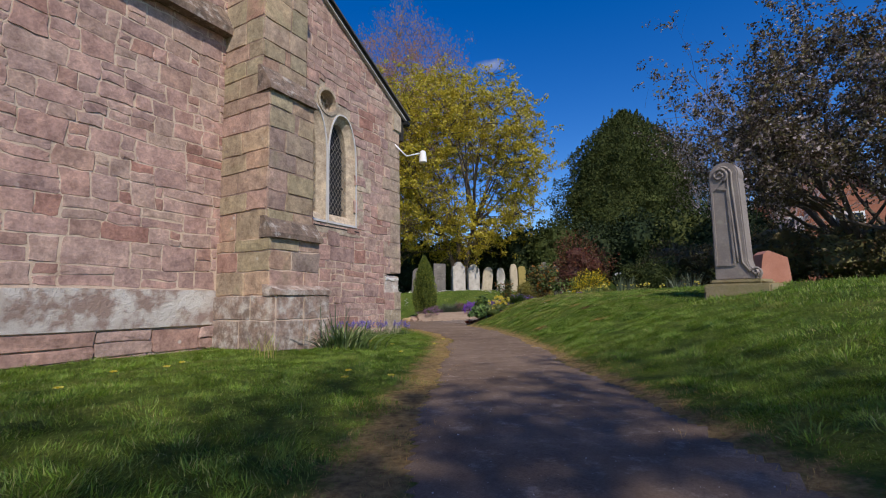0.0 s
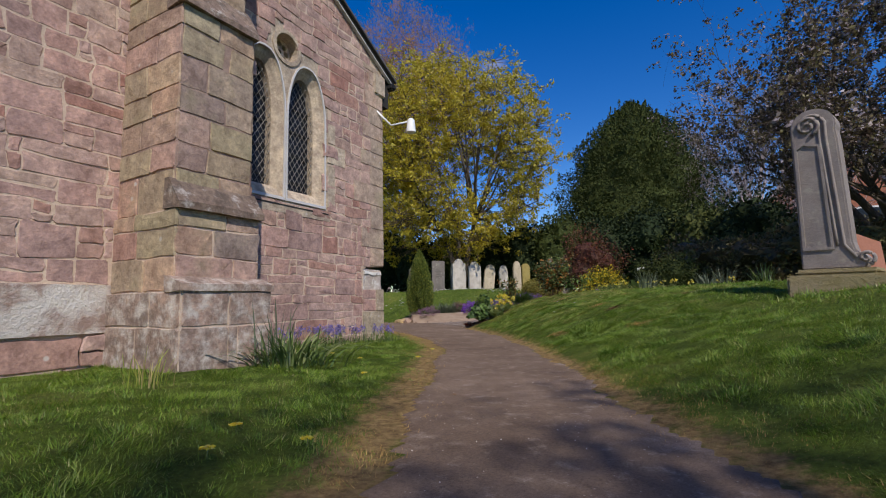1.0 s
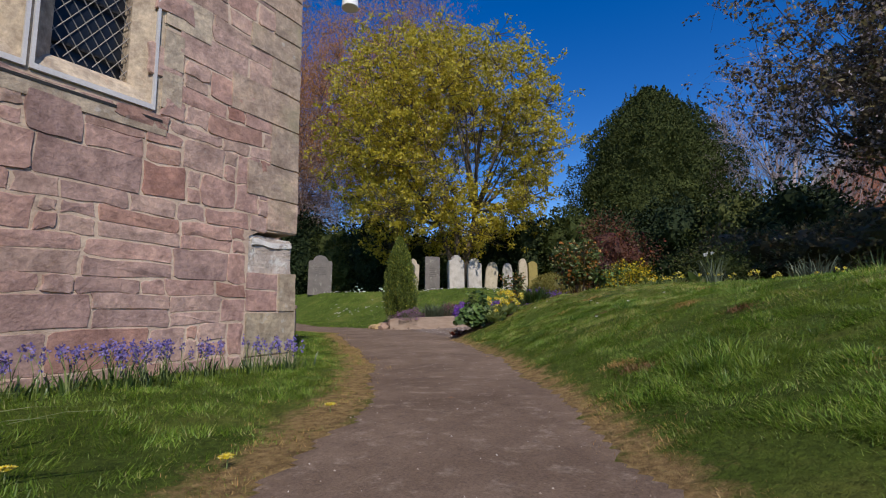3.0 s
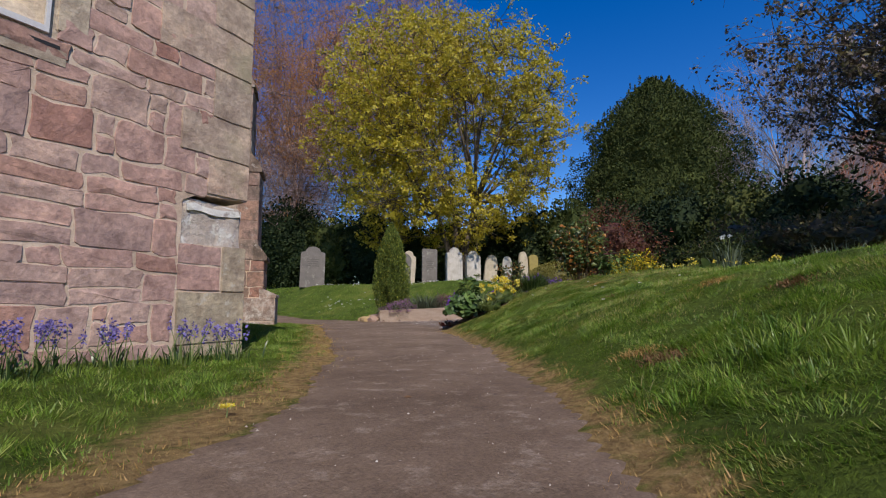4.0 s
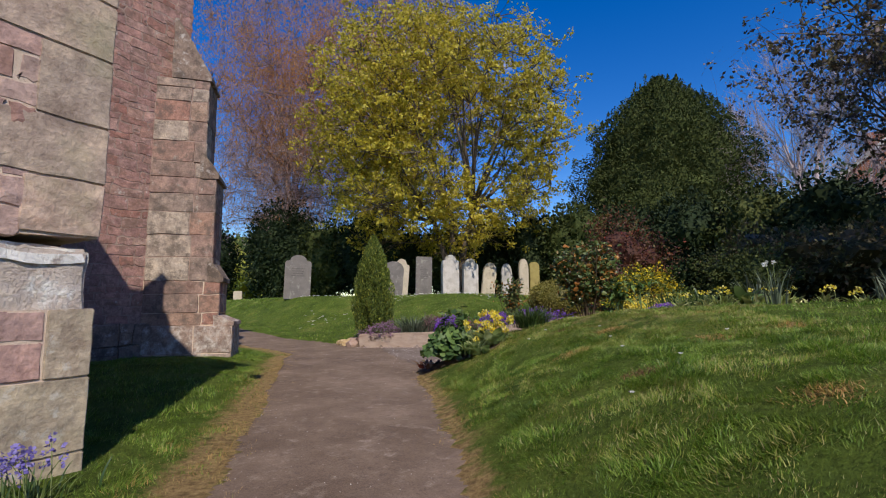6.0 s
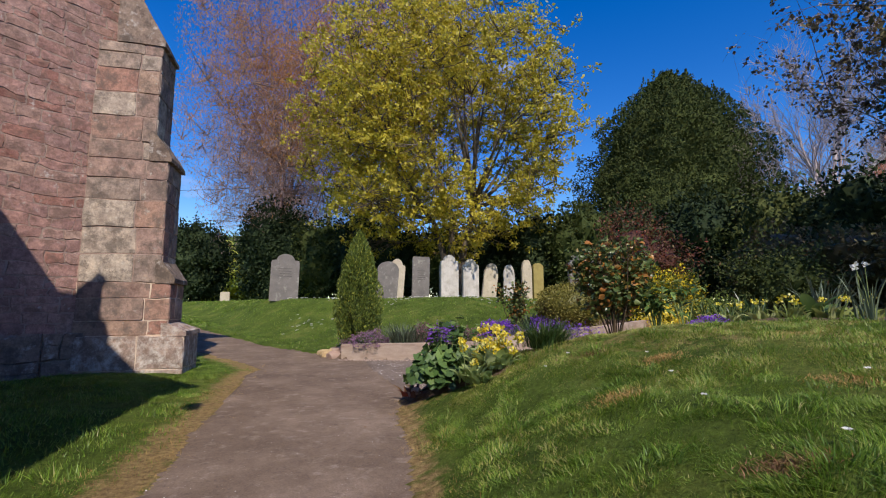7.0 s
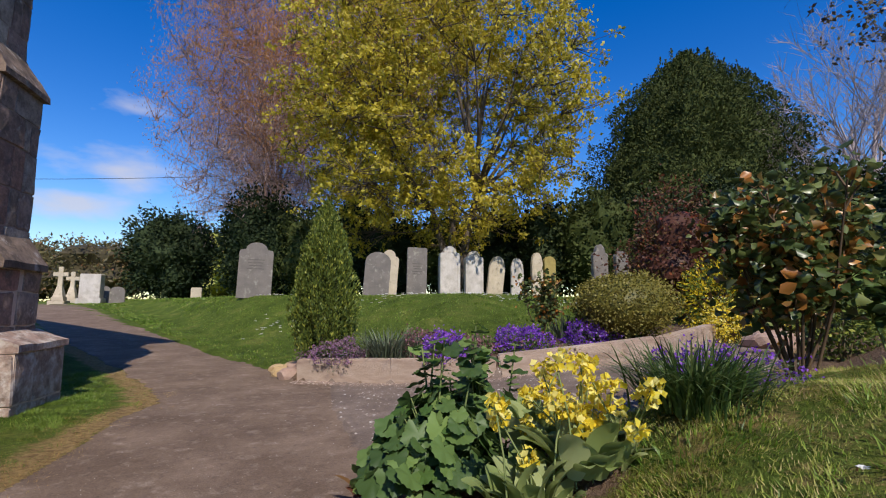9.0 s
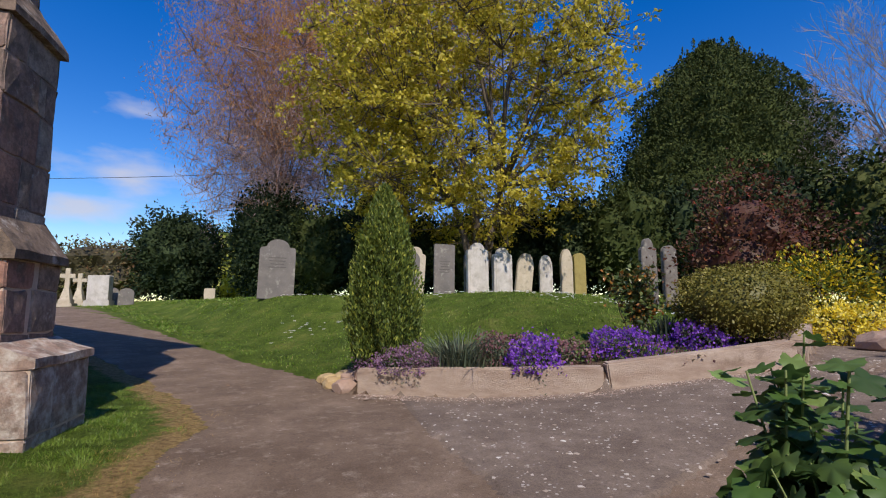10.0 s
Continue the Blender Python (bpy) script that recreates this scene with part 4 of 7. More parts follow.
for z0, z1, wq, m in ((0.05, 0.22, 0.45, M_greenquoin), (0.22, 0.53, 0.44, M_greenquoin), (0.53, 0.82, 0.165, M_greenquoin), (1.13, 1.375, 0.29, M_quoin), (1.375, 1.635, 0.47, M_quoin), (1.635, 1.96, 0.27, M_quoin), (1.96, 2.24, 0.62, M_quoin)):
    quoin(z0, z1, wq, m)
quoin(0.535, 0.69, 0.275, M_rubble, 0.005, CORNER - 0.445)
quoin(0.69, 0.815, 0.275, M_rubble, 0.004, CORNER - 0.445)
zq, i = 2.24, 0
while zq < verge(CORNER) - 0.1:
    top = min(zq + rs.choice((0.2, 0.26, 0.31)), verge(CORNER) - 0.04)
    quoin(zq, top, (0.46 if i % 2 else 0.3) * rs.uniform(0.85, 1.1), M_quoin)
    zq, i = top, i + 1
# the broken stone low on the corner, set back and patched with white cement
bm = bmesh.new()
box(bm, WX - 0.45, WX - 0.008, CORNER - 0.445, CORNER - 0.03, 0.80, 1.09, 0.015)
bmesh.ops.subdivide_edges(bm, edges=[ed for ed in bm.edges if ed.calc_length() > 0.1], cuts=6, use_grid_fill=True)
for v in bm.verts:
    v.co += Vector(noise.noise_vector(v.co * 7)) * 0.014 + Vector(noise.noise_vector(v.co * 22)) * 0.006
part("cement_patch", bm, M_cement, gable, "broken corner stone patched with white cement")
bm = bmesh.new()
box(bm, WX - 0.3, WX + 0.004, CORNER - 0.43, CORNER - 0.03, 0.99, 1.08, 0.025)
bmesh.ops.subdivide_edges(bm, edges=[ed for ed in bm.edges if ed.calc_length() > 0.06], cuts=6, use_grid_fill=True)
for v in bm.verts:
    v.co += Vector(noise.noise_vector(v.co * 10)) * 0.016 + Vector(noise.noise_vector(v.co * 28)) * 0.008
part("cement_fillet", bm, M_whitecement, gable, "lumpy white cement along the top of the patch")

# limewashed plinth band
bm = plate([(-4.0, PL_BOT), (3.15, PL_BOT), (3.15, PL_TOP), (-4.0, PL_TOP)], [], on_gable, -0.05, 0.035)
bmesh.ops.subdivide_edges(bm, edges=bm.edges[:], cuts=20, use_grid_fill=True)
for v in bm.verts:
    v.co += Vector(noise.noise_vector(v.co * 3.0)) * 0.012
part("plinth_band", bm, M_lime, gable, "patchy white limewashed plinth band")

# sill ledge high on the wall
bm = bmesh.new()
vs = [bm.verts.new((WX + d, y, z)) for y in (1.7, 3.3) for d, z in ((-0.1, 3.62), (0.13, 3.62), (0.13, 3.70), (0.0, 3.95), (-0.1, 3.95))]
for i in range(5):
    bm.faces.new((vs[i], vs[(i + 1) % 5], vs[5 + (i + 1) % 5], vs[5 + i]))
bm.faces.new(vs[4::-1])
bm.faces.new(vs[5:])
part("sloped_ledge", bm, M_weather, gable, "dark weathered sloping stone ledge")

# ---- the two-light window ----
window = sub("window", "two-light pointed leaded window with a carved round light in buff stone", church)
LIGHT_AT = (WC - 0.31, WC + 0.31)
lights = [arch(cy, 0.285, SILL + 0.04, 2.72, 0.66, 8) for cy in LIGHT_AT]
rose_hole = circle(WC, 3.50, 0.155)
part("window_surround", plate(win_outer, lights + [rose_hole], on_gable, -0.16, -0.004), M_dress, window, "buff dressed stone surround")
for li, cy in enumerate(LIGHT_AT):
    # splayed reveal with a hollow chamfer, from the wall face in to the glass
    rings = [arch(cy, a, SILL + b, 2.72, c, 8) for a, b, c in ((0.285, 0.04, 0.66), (0.265, 0.08, 0.635), (0.24, 0.12, 0.60), (0.205, 0.155, 0.565), (0.19, 0.165, 0.55), (0.19, 0.165, 0.55))]
    vs = [on_gable(u, v, d) for ring, d in zip(rings, (-0.005, -0.03, -0.05, -0.085, -0.10, -0.2)) for u, v in ring]
    m = len(rings[0])
    fs = [(r * m + i, r * m + (i + 1) % m, (r + 1) * m + (i + 1) % m, (r + 1) * m + i) for r in range(5) for i in range(m)]
    hung("window_frame", mesh_of("window_frame", vs, fs, M_dress), window, "moulded buff stone reveal")
    part("pane", plate(arch(cy, 0.195, SILL + 0.155, 2.72, 0.56, 8), [], on_gable, -0.2, -0.19), M_glass, window, "dark leaded glass")
    # diamond wire guard in front of the glass
    for s in (1, -1):
        for j in range(-12, 22):
            c0 = SILL + 0.17 + j * 0.105
            pts = []
            for i in range(0, 39):
                u = cy - 0.19 + i * 0.01
                v = c0 + s * (u - cy) * 1.5
                top = 2.72 + 0.55 * math.sqrt(max(0.0, 1 - (abs(u - cy) / 0.19) ** 1.6))
                if SILL + 0.17 < v < top:
                    pts.append(on_gable(u, v, -0.115 + 0.004 * s))
            if len(pts) > 2:
                hung("wire", tubes_mesh("wire", [([pts[0], pts[-1]], [0.0035, 0.0035])], M_mesh, 4), window)
    for zz in (2.02, 2.34, 2.62, 2.9):
        bm = bmesh.new()
        half = 0.19 if zz < 2.8 else 0.165
        box(bm, WX - 0.175, WX - 0.16, cy - half, cy + half, zz, zz + 0.018)
        part("saddle_bar", bm, M_iron, window)
# white painted outer frame strip round the guard, and the mullion edge
for cy in LIGHT_AT:
    bm = plate(arch(cy, 0.302, SILL + 0.01, 2.72, 0.68, 8), [arch(cy, 0.285, SILL + 0.04, 2.72, 0.66, 8)], on_gable, -0.01, 0.014)
    part("guard_frame", bm, M_leadpaint, window, "pale grey metal guard frame")
# carved flower of the round light
bm = plate(circle(WC, 3.50, 0.165), [circle(WC + 0.095 * math.cos(a), 3.50 + 0.095 * math.sin(a), 0.034, 10) for a in (2 * math.pi * i / 8 for i in range(8))] + [circle(WC, 3.50, 0.03, 10)], on_gable, -0.2, -0.13)
part("tracery", bm, M_dress, window, "carved stone flower tracery")
bm = plate(circle(WC, 3.50, 0.205), [circle(WC, 3.50, 0.16)], on_gable, -0.03, 0.01)
part("round_moulding", bm, M_dress, window)
# hood course and jamb stones, sill
bm = bmesh.new()
vs = [bm.verts.new((WX + d, y, z)) for y in (WC - WHALF - 0.03, WC + WHALF + 0.03) for d, z in ((-0.2, SILL - 0.13), (0.008, SILL - 0.13), (0.009, SILL - 0.04), (-0.08, SILL + 0.10), (-0.2, SILL + 0.10))]
for i in range(5):
    bm.faces.new((vs[i], vs[(i + 1) % 5], vs[5 + (i + 1) % 5], vs[5 + i]))
bm.faces.new(vs[4::-1])
bm.faces.new(vs[5:])
part("window_sill", bm, M_dress, window, "sloping buff stone sill")
bm = bmesh.new()
box(bm, WX + 0.0, WX + 0.012, WC - WHALF, WC + WHALF, SILL - 0.052, SILL - 0.036)
part("lead_flashing", bm, M_iron, window)
for k, zz in enumerate((1.78, 2.05, 2.33, 2.58)):
    wd = 0.12 if k != 2 else 0.30
    bm = bmesh.new()
    box(bm, WX - 0.1, WX + 0.008, WC + WHALF - 0.02, WC + WHALF + wd, zz, zz + 0.255, 0.008)
    part("jamb_stone", bm, M_dress, window)

# ---- roof of the gable ----
LEN = math.hypot(CORNER + 0.24 - APEX, (CORNER + 0.24 - APEX) * PITCH)


def slope_slab(x0, x1, t0, t1, material, name, label=""):
    """A slab along the roof slope on the far side of the ridge."""
    bm = bmesh.new()
    box(bm, x0, x1, 0.0, LEN, t0, t1)
    ang = math.atan(PITCH)
    bmesh.ops.transform(bm, matrix=Matrix.Translation((0, CORNER + 0.24, verge(CORNER) - 0.24 * PITCH)) @ Matrix(((1, 0, 0, 0), (0, -math.cos(ang), math.sin(ang), 0), (0, math.sin(ang), math.cos(ang), 0), (0, 0, 0, 1))), verts=bm.verts[:])
    bmesh.ops.recalc_face_normals(bm, faces=bm.faces[:])
    ob = part(name, bm, material, roof, label)
    return ob


roof = sub("roof", "slate roof with dark timber verge")
slope_slab(-9.0, WX + 0.09, 0.022, 0.05, M_slate, "slate_covering")
slope_slab(WX + 0.015, WX + 0.05, -0.03, 0.021, M_darkwood, "barge_board", "dark barge board with a pale edge")
slope_slab(WX + 0.008, WX + 0.055, -0.045, -0.031, M_leadpaint, "verge_strip")
bm = bmesh.new()
box(bm, -9.0, WX + 0.09, CORNER + 0.14, CORNER + 0.25, verge(CORNER) - 0.24 * PITCH - 0.10, verge(CORNER) - 0.24 * PITCH - 0.01, 0.02)
part("gutter", bm, M_iron, roof, "black iron gutter")
bm = bmesh.new()
box(bm, -8.1, WX - 0.01, CORNER + 0.01, CORNER + 0.17, verge(CORNER) - 0.52, verge(CORNER) - 0.16)
part("soffit", bm, M_darkwood, roof)
bm = plate([(APEX, verge(APEX)), (-4.0, verge(-4.0)), (-4.0, verge(-4.0) + 0.06), (APEX, verge(APEX) + 0.06)], [], lambda u, v, d: (d, u, v), -9.0, WX + 0.15)
part("far_slope", bm, M_slate, roof)
bm = bmesh.new()
box(bm, WX - 0.3, WX + 0.035, CORNER - 0.2, CORNER + 0.05, verge(CORNER) - 0.42, verge(CORNER) - 0.10, 0.02)
part("kneeler", bm, M_dress, gable, "buff kneeler stone under the eaves")

# unseen thin slab added over the far eaves, shaped to cast the chancel's stepped shade
bm = plate([(6.1, 3.7), (6.95, 3.7), (6.84, 4.02), (6.77, 4.10), (6.77, 4.44), (6.81, 4.45), (6.81, 4.52), (6.1, 4.52)], [], lambda u, v, d: (d, u, v), -5.74, -5.64)
part("chimney_stack", bm, M_rubble_j, roof, "thin unseen slab added over the far eaves to shade the chancel")

# flank walls
side = part("side_wall", plate([(-8.3, -0.3), (WX - 0.5, -0.3), (WX - 0.5, verge(CORNER) - 0.1), (-8.3, verge(CORNER) - 0.1)], [], lambda u, v, d: (u, CORNER + d, v), -0.5, 0.0), M_mortar, church, "shaded rubble side wall")
side.matrix_parent_inverse = Matrix.Translation((-WX, -CORNER, 0))
lay(courses(-8.2, WX - 0.34, 0.1, verge(CORNER) - 0.3, (0.14, 0.28), (0.22, 0.5), rs), lambda u, v, d: (u, CORNER + d, v), M_rubble, M_rubble_j, side, 5.0, rs, near=lambda u, v: False)
bm = bmesh.new()
box(bm, -9.0, -8.6, -4.0, CORNER - 0.5, -0.3, 6.5)
box(bm, -8.6, WX - 0.5, -4.0, -3.6, -0.3, verge(-4.0))
part("back_wall", bm, M_mortar, church).matrix_parent_inverse = Matrix.Translation((-WX, -CORNER, 0))

# chancel wall set back, with its diagonal buttress
CX = -8.17
CY1 = 9.05
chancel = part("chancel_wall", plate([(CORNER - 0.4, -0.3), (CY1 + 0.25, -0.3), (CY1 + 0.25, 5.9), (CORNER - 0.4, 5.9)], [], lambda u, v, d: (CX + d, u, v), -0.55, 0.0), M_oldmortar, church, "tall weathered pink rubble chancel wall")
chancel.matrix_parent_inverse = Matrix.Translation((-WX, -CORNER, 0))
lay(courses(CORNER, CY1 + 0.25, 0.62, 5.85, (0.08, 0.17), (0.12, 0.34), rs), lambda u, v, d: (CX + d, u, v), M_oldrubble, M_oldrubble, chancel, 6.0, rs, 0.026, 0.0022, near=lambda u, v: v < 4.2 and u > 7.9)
lay(courses(CORNER, CY1 + 0.2, 0.1, 0.62, (0.2, 0.3), (0.3, 0.6), rs), lambda u, v, d: (CX + 0.08 + d, u, v), M_weather, M_weather, chancel, 6.5, rs, near=lambda u, v: False)
bm = plate([(-14.0, -0.3), (CX - 0.02, -0.3), (CX - 0.02, 5.9), (-14.0, 5.9)], [], lambda u, v, d: (u, CY1 + 0.25 + d, v), -0.5, 0.0)
part("end_wall", bm, M_mortar, church).matrix_parent_inverse = Matrix.Translation((-WX, -CORNER, 0))
bm = plate([(CORNER - 0.4, 5.88), (CY1 + 0.5, 5.88), (CY1 + 0.5, 5.98), (CORNER - 0.4, 5.98)], [], lambda u, v, d: (CX + d, u, v), -6.0, 0.3)
part("chancel_eaves", bm, M_slate, roof)


def buttress(origin, out, half, stages, material, joined, label, seed, near=True, k=9.0, foot=None, back=0.0):
    """A stepped buttress on a wall: origin on the wall's line, out its unit way outwards, half its half width.
    stages: (z0, z1, depth, extra half width); each ends in a sloping weathering."""
    rng = random.Random(seed)
    o, ow = Vector((*origin, 0)), Vector((*out, 0))
    al = Vector((-ow.y, ow.x, 0))
    cores = []

    def put(bm, pts):
        return [bm.verts.new(o + ow * a + al * b + Vector((0, 0, z))) for a, b, z in pts]

    for z0, z1, dep, ex in stages:
        w = half + ex
        core = bmesh.new()
        cores.append(core)
        vs = put(core, [(-0.3, -w, z0), (dep, -w, z0), (dep, w, z0), (-0.3, w, z0), (-0.3, -w, z1), (dep, -w, z1), (dep, w, z1), (-0.3, w, z1)])
        for f in ((0, 1, 2, 3), (7, 6, 5, 4), (0, 4, 5, 1), (1, 5, 6, 2), (2, 6, 7, 3), (3, 7, 4, 0)):
            core.faces.new([vs[i] for i in f])
        bmesh.ops.recalc_face_normals(core, faces=core.faces[:])
    b = part("buttress", cores[0], M_mortar, church, label)
    b.matrix_parent_inverse = Matrix.Translation((-WX, -CORNER, 0))
    for n, core in enumerate(cores[1:]):
        part("stage", core, M_oldmortar if n else M_mortar, b)
    for n, (z0, z1, dep, ex) in enumerate(stages):
        w = half + ex
        flush = 0.007
        material_n = (M_foot if foot is None else material) if n == 0 else material
        zs, z = [], z0
        while z < z1 - 0.02:
            t = rng.uniform(0.17, 0.33) if n else rng.uniform(0.28, 0.42)
            if z1 - z - t < 0.1:
                t = z1 - z
            zs.append((z, z + t))
            z += t
        for a, c in zs:
            # front face, two or three stones; arris stones turn the corner
            split = [-w, *sorted(rng.uniform(-0.35, 0.35) * w + (0 if m == 0 else 0.25 * w) for m in range(1 if rng.random() < 0.6 else 2)), w]
            for u0, u1 in zip(split, split[1:]):
                if u1 - u0 < 0.06:
                    continue
                lay([(u0, u1, a, c)], lambda u, v, d, dep=dep: tuple(o + ow * (dep + d) + al * u + Vector((0, 0, v))), material_n, joined, b, k, rng, amp=0.011, gap=0.0035, proud=(flush - 0.003, flush + 0.006), edge=0.007, name="block", near=lambda u, v: near)
            for sgn in (-1, 1):
                cut = dep * rng.uniform(0.35, 0.7)
                for d0, d1 in ((back, cut), (cut, dep + 0.008)):
                    lay([(d0, d1, a, c)], lambda u, v, d, sgn=sgn, w=w: tuple(o + ow * u + al * sgn * (w + d) + Vector((0, 0, v))), material_n, joined, b, k + sgn, rng, amp=0.011, gap=0.0035, proud=(flush - 0.003, flush + 0.006), edge=0.007, name="block", near=lambda u, v: near)
        nxt = stages[n + 1][2] if n + 1 < len(stages) else -0.05
        rise = (dep - nxt) * (1.9 if n else 0.6) + (0.07 if n else 0.03)
        lip = 0.045 if n else 0.02
        bm = bmesh.new()
        ew = w + (0.02 if n else 0.012)
        prof = [(nxt - 0.05, z1), (dep + lip, z1), (dep + lip, z1 + 0.05), (nxt, z1 + rise), (nxt - 0.05, z1 + rise)]
        vs = put(bm, [(p, s, q) for s in (-ew, ew) for p, q in prof])
        for i in range(5):
            bm.faces.new((vs[i], vs[(i + 1) % 5], vs[5 + (i + 1) % 5], vs[5 + i]))
        bm.faces.new(vs[4::-1])
        bm.faces.new(vs[5:])
        bmesh.ops.subdivide_edges(bm, edges=bm.edges[:], cuts=4, use_grid_fill=True)
        for v in bm.verts:
            v.co += Vector(noise.noise_vector(v.co * 6)) * 0.012
        bmesh.ops.recalc_face_normals(bm, faces=bm.faces[:])
        part("weathering", bm, M_weather if n else (foot or M_foot), b, "dark lichened sloping weathering")
    return b


buttress((WX, 3.45), (1, 0), 0.31, [(-0.2, 0.72, 0.95, 0.05), (0.72, 1.29, 0.82, 0.025), (1.29, 2.84, 0.74, 0.0), (2.84, 5.2, 0.62, -0.005)], M_ashlar, M_ashlar_j, "three-stage ashlar buttress with dark sloping offsets", 21)
buttress((CX + 0.0, CY1 + 0.2), (0.69, 0.7238), 0.28, [(-0.2, 0.58, 0.83, 0.06), (0.58, 1.18, 0.64, 0.0), (1.18, 2.62, 0.53, -0.0), (2.62, 4.05, 0.38, 0.0)], M_mixed, M_ashlar_j, "four-stage diagonal corner buttress, its end in shade", 22, back=-0.29)
# floodlight on a bracket
lamp = thing("security_lamp", (WX, CORNER, 3.2), "white conical outdoor lamp on a bracket at the church corner", "lamp")


def at_lamp(bm):
    bmesh.ops.translate(bm, vec=(-WX, -CORNER, -3.2), verts=bm.verts[:])
    return bm


bm = bmesh.new()
tube(bm, [(WX + 0.0, CORNER - 0.12, 3.34), (WX + 0.12, CORNER + 0.06, 3.16), (WX + 0.33, CORNER + 0.16, 3.2)], [0.014, 0.014, 0.014], 8)
part("bracket", at_lamp(bm), M_white, lamp, smooth=True)
bm = bmesh.new()
tube(bm, [(WX + 0.38, CORNER + 0.18, 3.24), (WX + 0.38, CORNER + 0.18, 3.22), (WX + 0.38, CORNER + 0.18, 3.19), (WX + 0.38, CORNER + 0.18, 3.04), (WX + 0.38, CORNER + 0.18, 3.035)], [0.03, 0.052, 0.056, 0.07, 0.06], 20)
part("shade", at_lamp(bm), M_white, lamp, "white plastic shade")

# ---- headstones ----
FACE = math.degrees(math.atan2(0.75, 0.66))


def profile(kind, w, hh):
    """Outline of a headstone, anticlockwise from the lower left."""
    a = w / 2
    pts = [(-a, 0), (a, 0)]
    if kind == "flat":
        pts += [(a, hh - 0.03), (a - 0.03, hh), (-a + 0.03, hh), (-a, hh - 0.03)]
    elif kind == "round":
        s = hh - a * 0.8
        pts += [(a * math.cos(t), s + a * 0.8 * math.sin(t)) for t in (math.pi * i / 14 for i in range(15))]
    elif kind == "shouldered":
        s = hh * 0.86
        pts += [(a, s - 0.06), (a * 0.93, s), (a * 0.66, s + 0.015)]
        pts += [(a * 0.62 * math.cos(t), s + 0.02 + (hh - s - 0.02) * math.sin(t)) for t in (math.pi * i / 12 for i in range(13))]
        pts += [(-a * 0.66, s + 0.015), (-a * 0.93, s), (-a, s - 0.06)]
    else:
        s = hh * (0.70 if kind == "gothic" else 0.78)
        n = 8
        for i in range(n + 1):
            t = i / n
            pts.append((a * math.cos(t * math.pi / 2) ** 0.8, s + (hh - s) * math.sin(t * math.pi / 2) ** 1.15))
        for i in range(n - 1, -1, -1):
            t = i / n
            pts.append((-a * math.cos(t * math.pi / 2) ** 0.8, s + (hh - s) * math.sin(t * math.pi / 2) ** 1.15))
    out = []
    for p in pts:
        if not out or math.hypot(p[0] - out[-1][0], p[1] - out[-1][1]) > 0.004:
            out.append(p)
    return out


def headstone(x, y, w, hh, kind, material, label, thick=0.1, foot=0.0, panel=False, lean=(0, 0), turn=0.0, rows=0):
    z = h(x, y)
    t = thing("headstone", (x, y, z - 0.07), label, "headstone", "graves on the lawn")
    t.rotation_euler = (radians(lean[0]), radians(lean[1]), radians(FACE + turn))
    z0 = 0.0
    if foot:
        bm = bmesh.new()
        box(bm, -w / 2 - 0.07, w / 2 + 0.07, -thick / 2 - 0.07, thick / 2 + 0.07, -0.05, foot, 0.015)
        part("plinth", bm, material, t)
        z0 = foot - 0.004
    bm = plate(profile(kind, w, hh - z0), [], lambda u, v, d: (u, d, z0 + v), thick / 2, -thick / 2)
    rim = [e for e in bm.edges if len(e.link_faces) == 2 and e.calc_face_angle(0) > 1.0]
    bmesh.ops.bevel(bm, geom=rim, offset=0.012, segments=2, affect="EDGES")
    part("slab", bm, material, t)
    if panel:
        inner = [(u * 0.78, z0 + 0.1 + v * 0.84) for u, v in profile(kind, w, hh - z0)]
        inner2 = [(u * 0.70, z0 + 0.13 + v * 0.80) for u, v in profile(kind, w, hh - z0)]
        part("border", plate(inner, [inner2], lambda u, v, d: (u, d, v), -thick / 2, -thick / 2 - 0.012), material, t)
    for r in range(rows):
        bm = bmesh.new()
        ww = w * (0.5 - 0.06 * (r % 3))
        zz = hh * 0.68 - r * 0.075
        box(bm, -ww / 2, ww / 2, -thick / 2 - 0.003, -thick / 2 + 0.01, zz, zz + 0.022)
        part("inscription", bm, M_letter, t, "worn unreadable line of lettering")
    return t


headstone(-13.11, 15.93, 0.80, 1.40, "shouldered", M_grave_grey, "tall grey shouldered headstone with a rounded top on the lawn", 0.12, rows=4, lean=(-2, 1.5))
headstone(-10.84, 17.84, 0.66, 1.22, "round", M_grave_grey, "dark grey round-topped headstone leaning towards its neighbour", 0.1, lean=(0, 4))
headstone(-11.35, 18.95, 0.56, 1.42, "shouldered", M_grave_tan, "weathered buff scalloped headstone behind a darker one", 0.1, lean=(0, 4))
headstone(-10.9, 19.81, 0.60, 1.54, "flat", M_grave_grey, "plain dark slate headstone with a flat top", 0.09, rows=5, lean=(0, 1))
headstone(-10.9, 21.6, 0.6, 1.55, "round", M_grave_grey, "weathered stone close behind a marble one", 0.12)
headstone(-10.46, 21.0, 0.65, 1.68, "shouldered", M_grave_white, "stained white marble headstone with a carved top", 0.2, foot=0.14, panel=True)
headstone(-9.97, 21.69, 0.60, 1.57, "shouldered", M_grave_white, "white shouldered headstone on a low plinth", 0.2, foot=0.12, panel=True)
headstone(-9.7, 22.59, 0.56, 1.48, "gothic", M_grave_tan, "buff pointed headstone with a notched edge, leaning", 0.12, lean=(0, 7))
headstone(-9.19, 23.40, 0.47, 1.45, "gothic", M_grave_white, "small pale pointed headstone", 0.1, panel=True)
headstone(-8.66, 23.9, 0.42, 1.66, "gothic", M_grave_tan, "narrow pale headstone with a pointed top on a plinth", 0.14, foot=0.14)
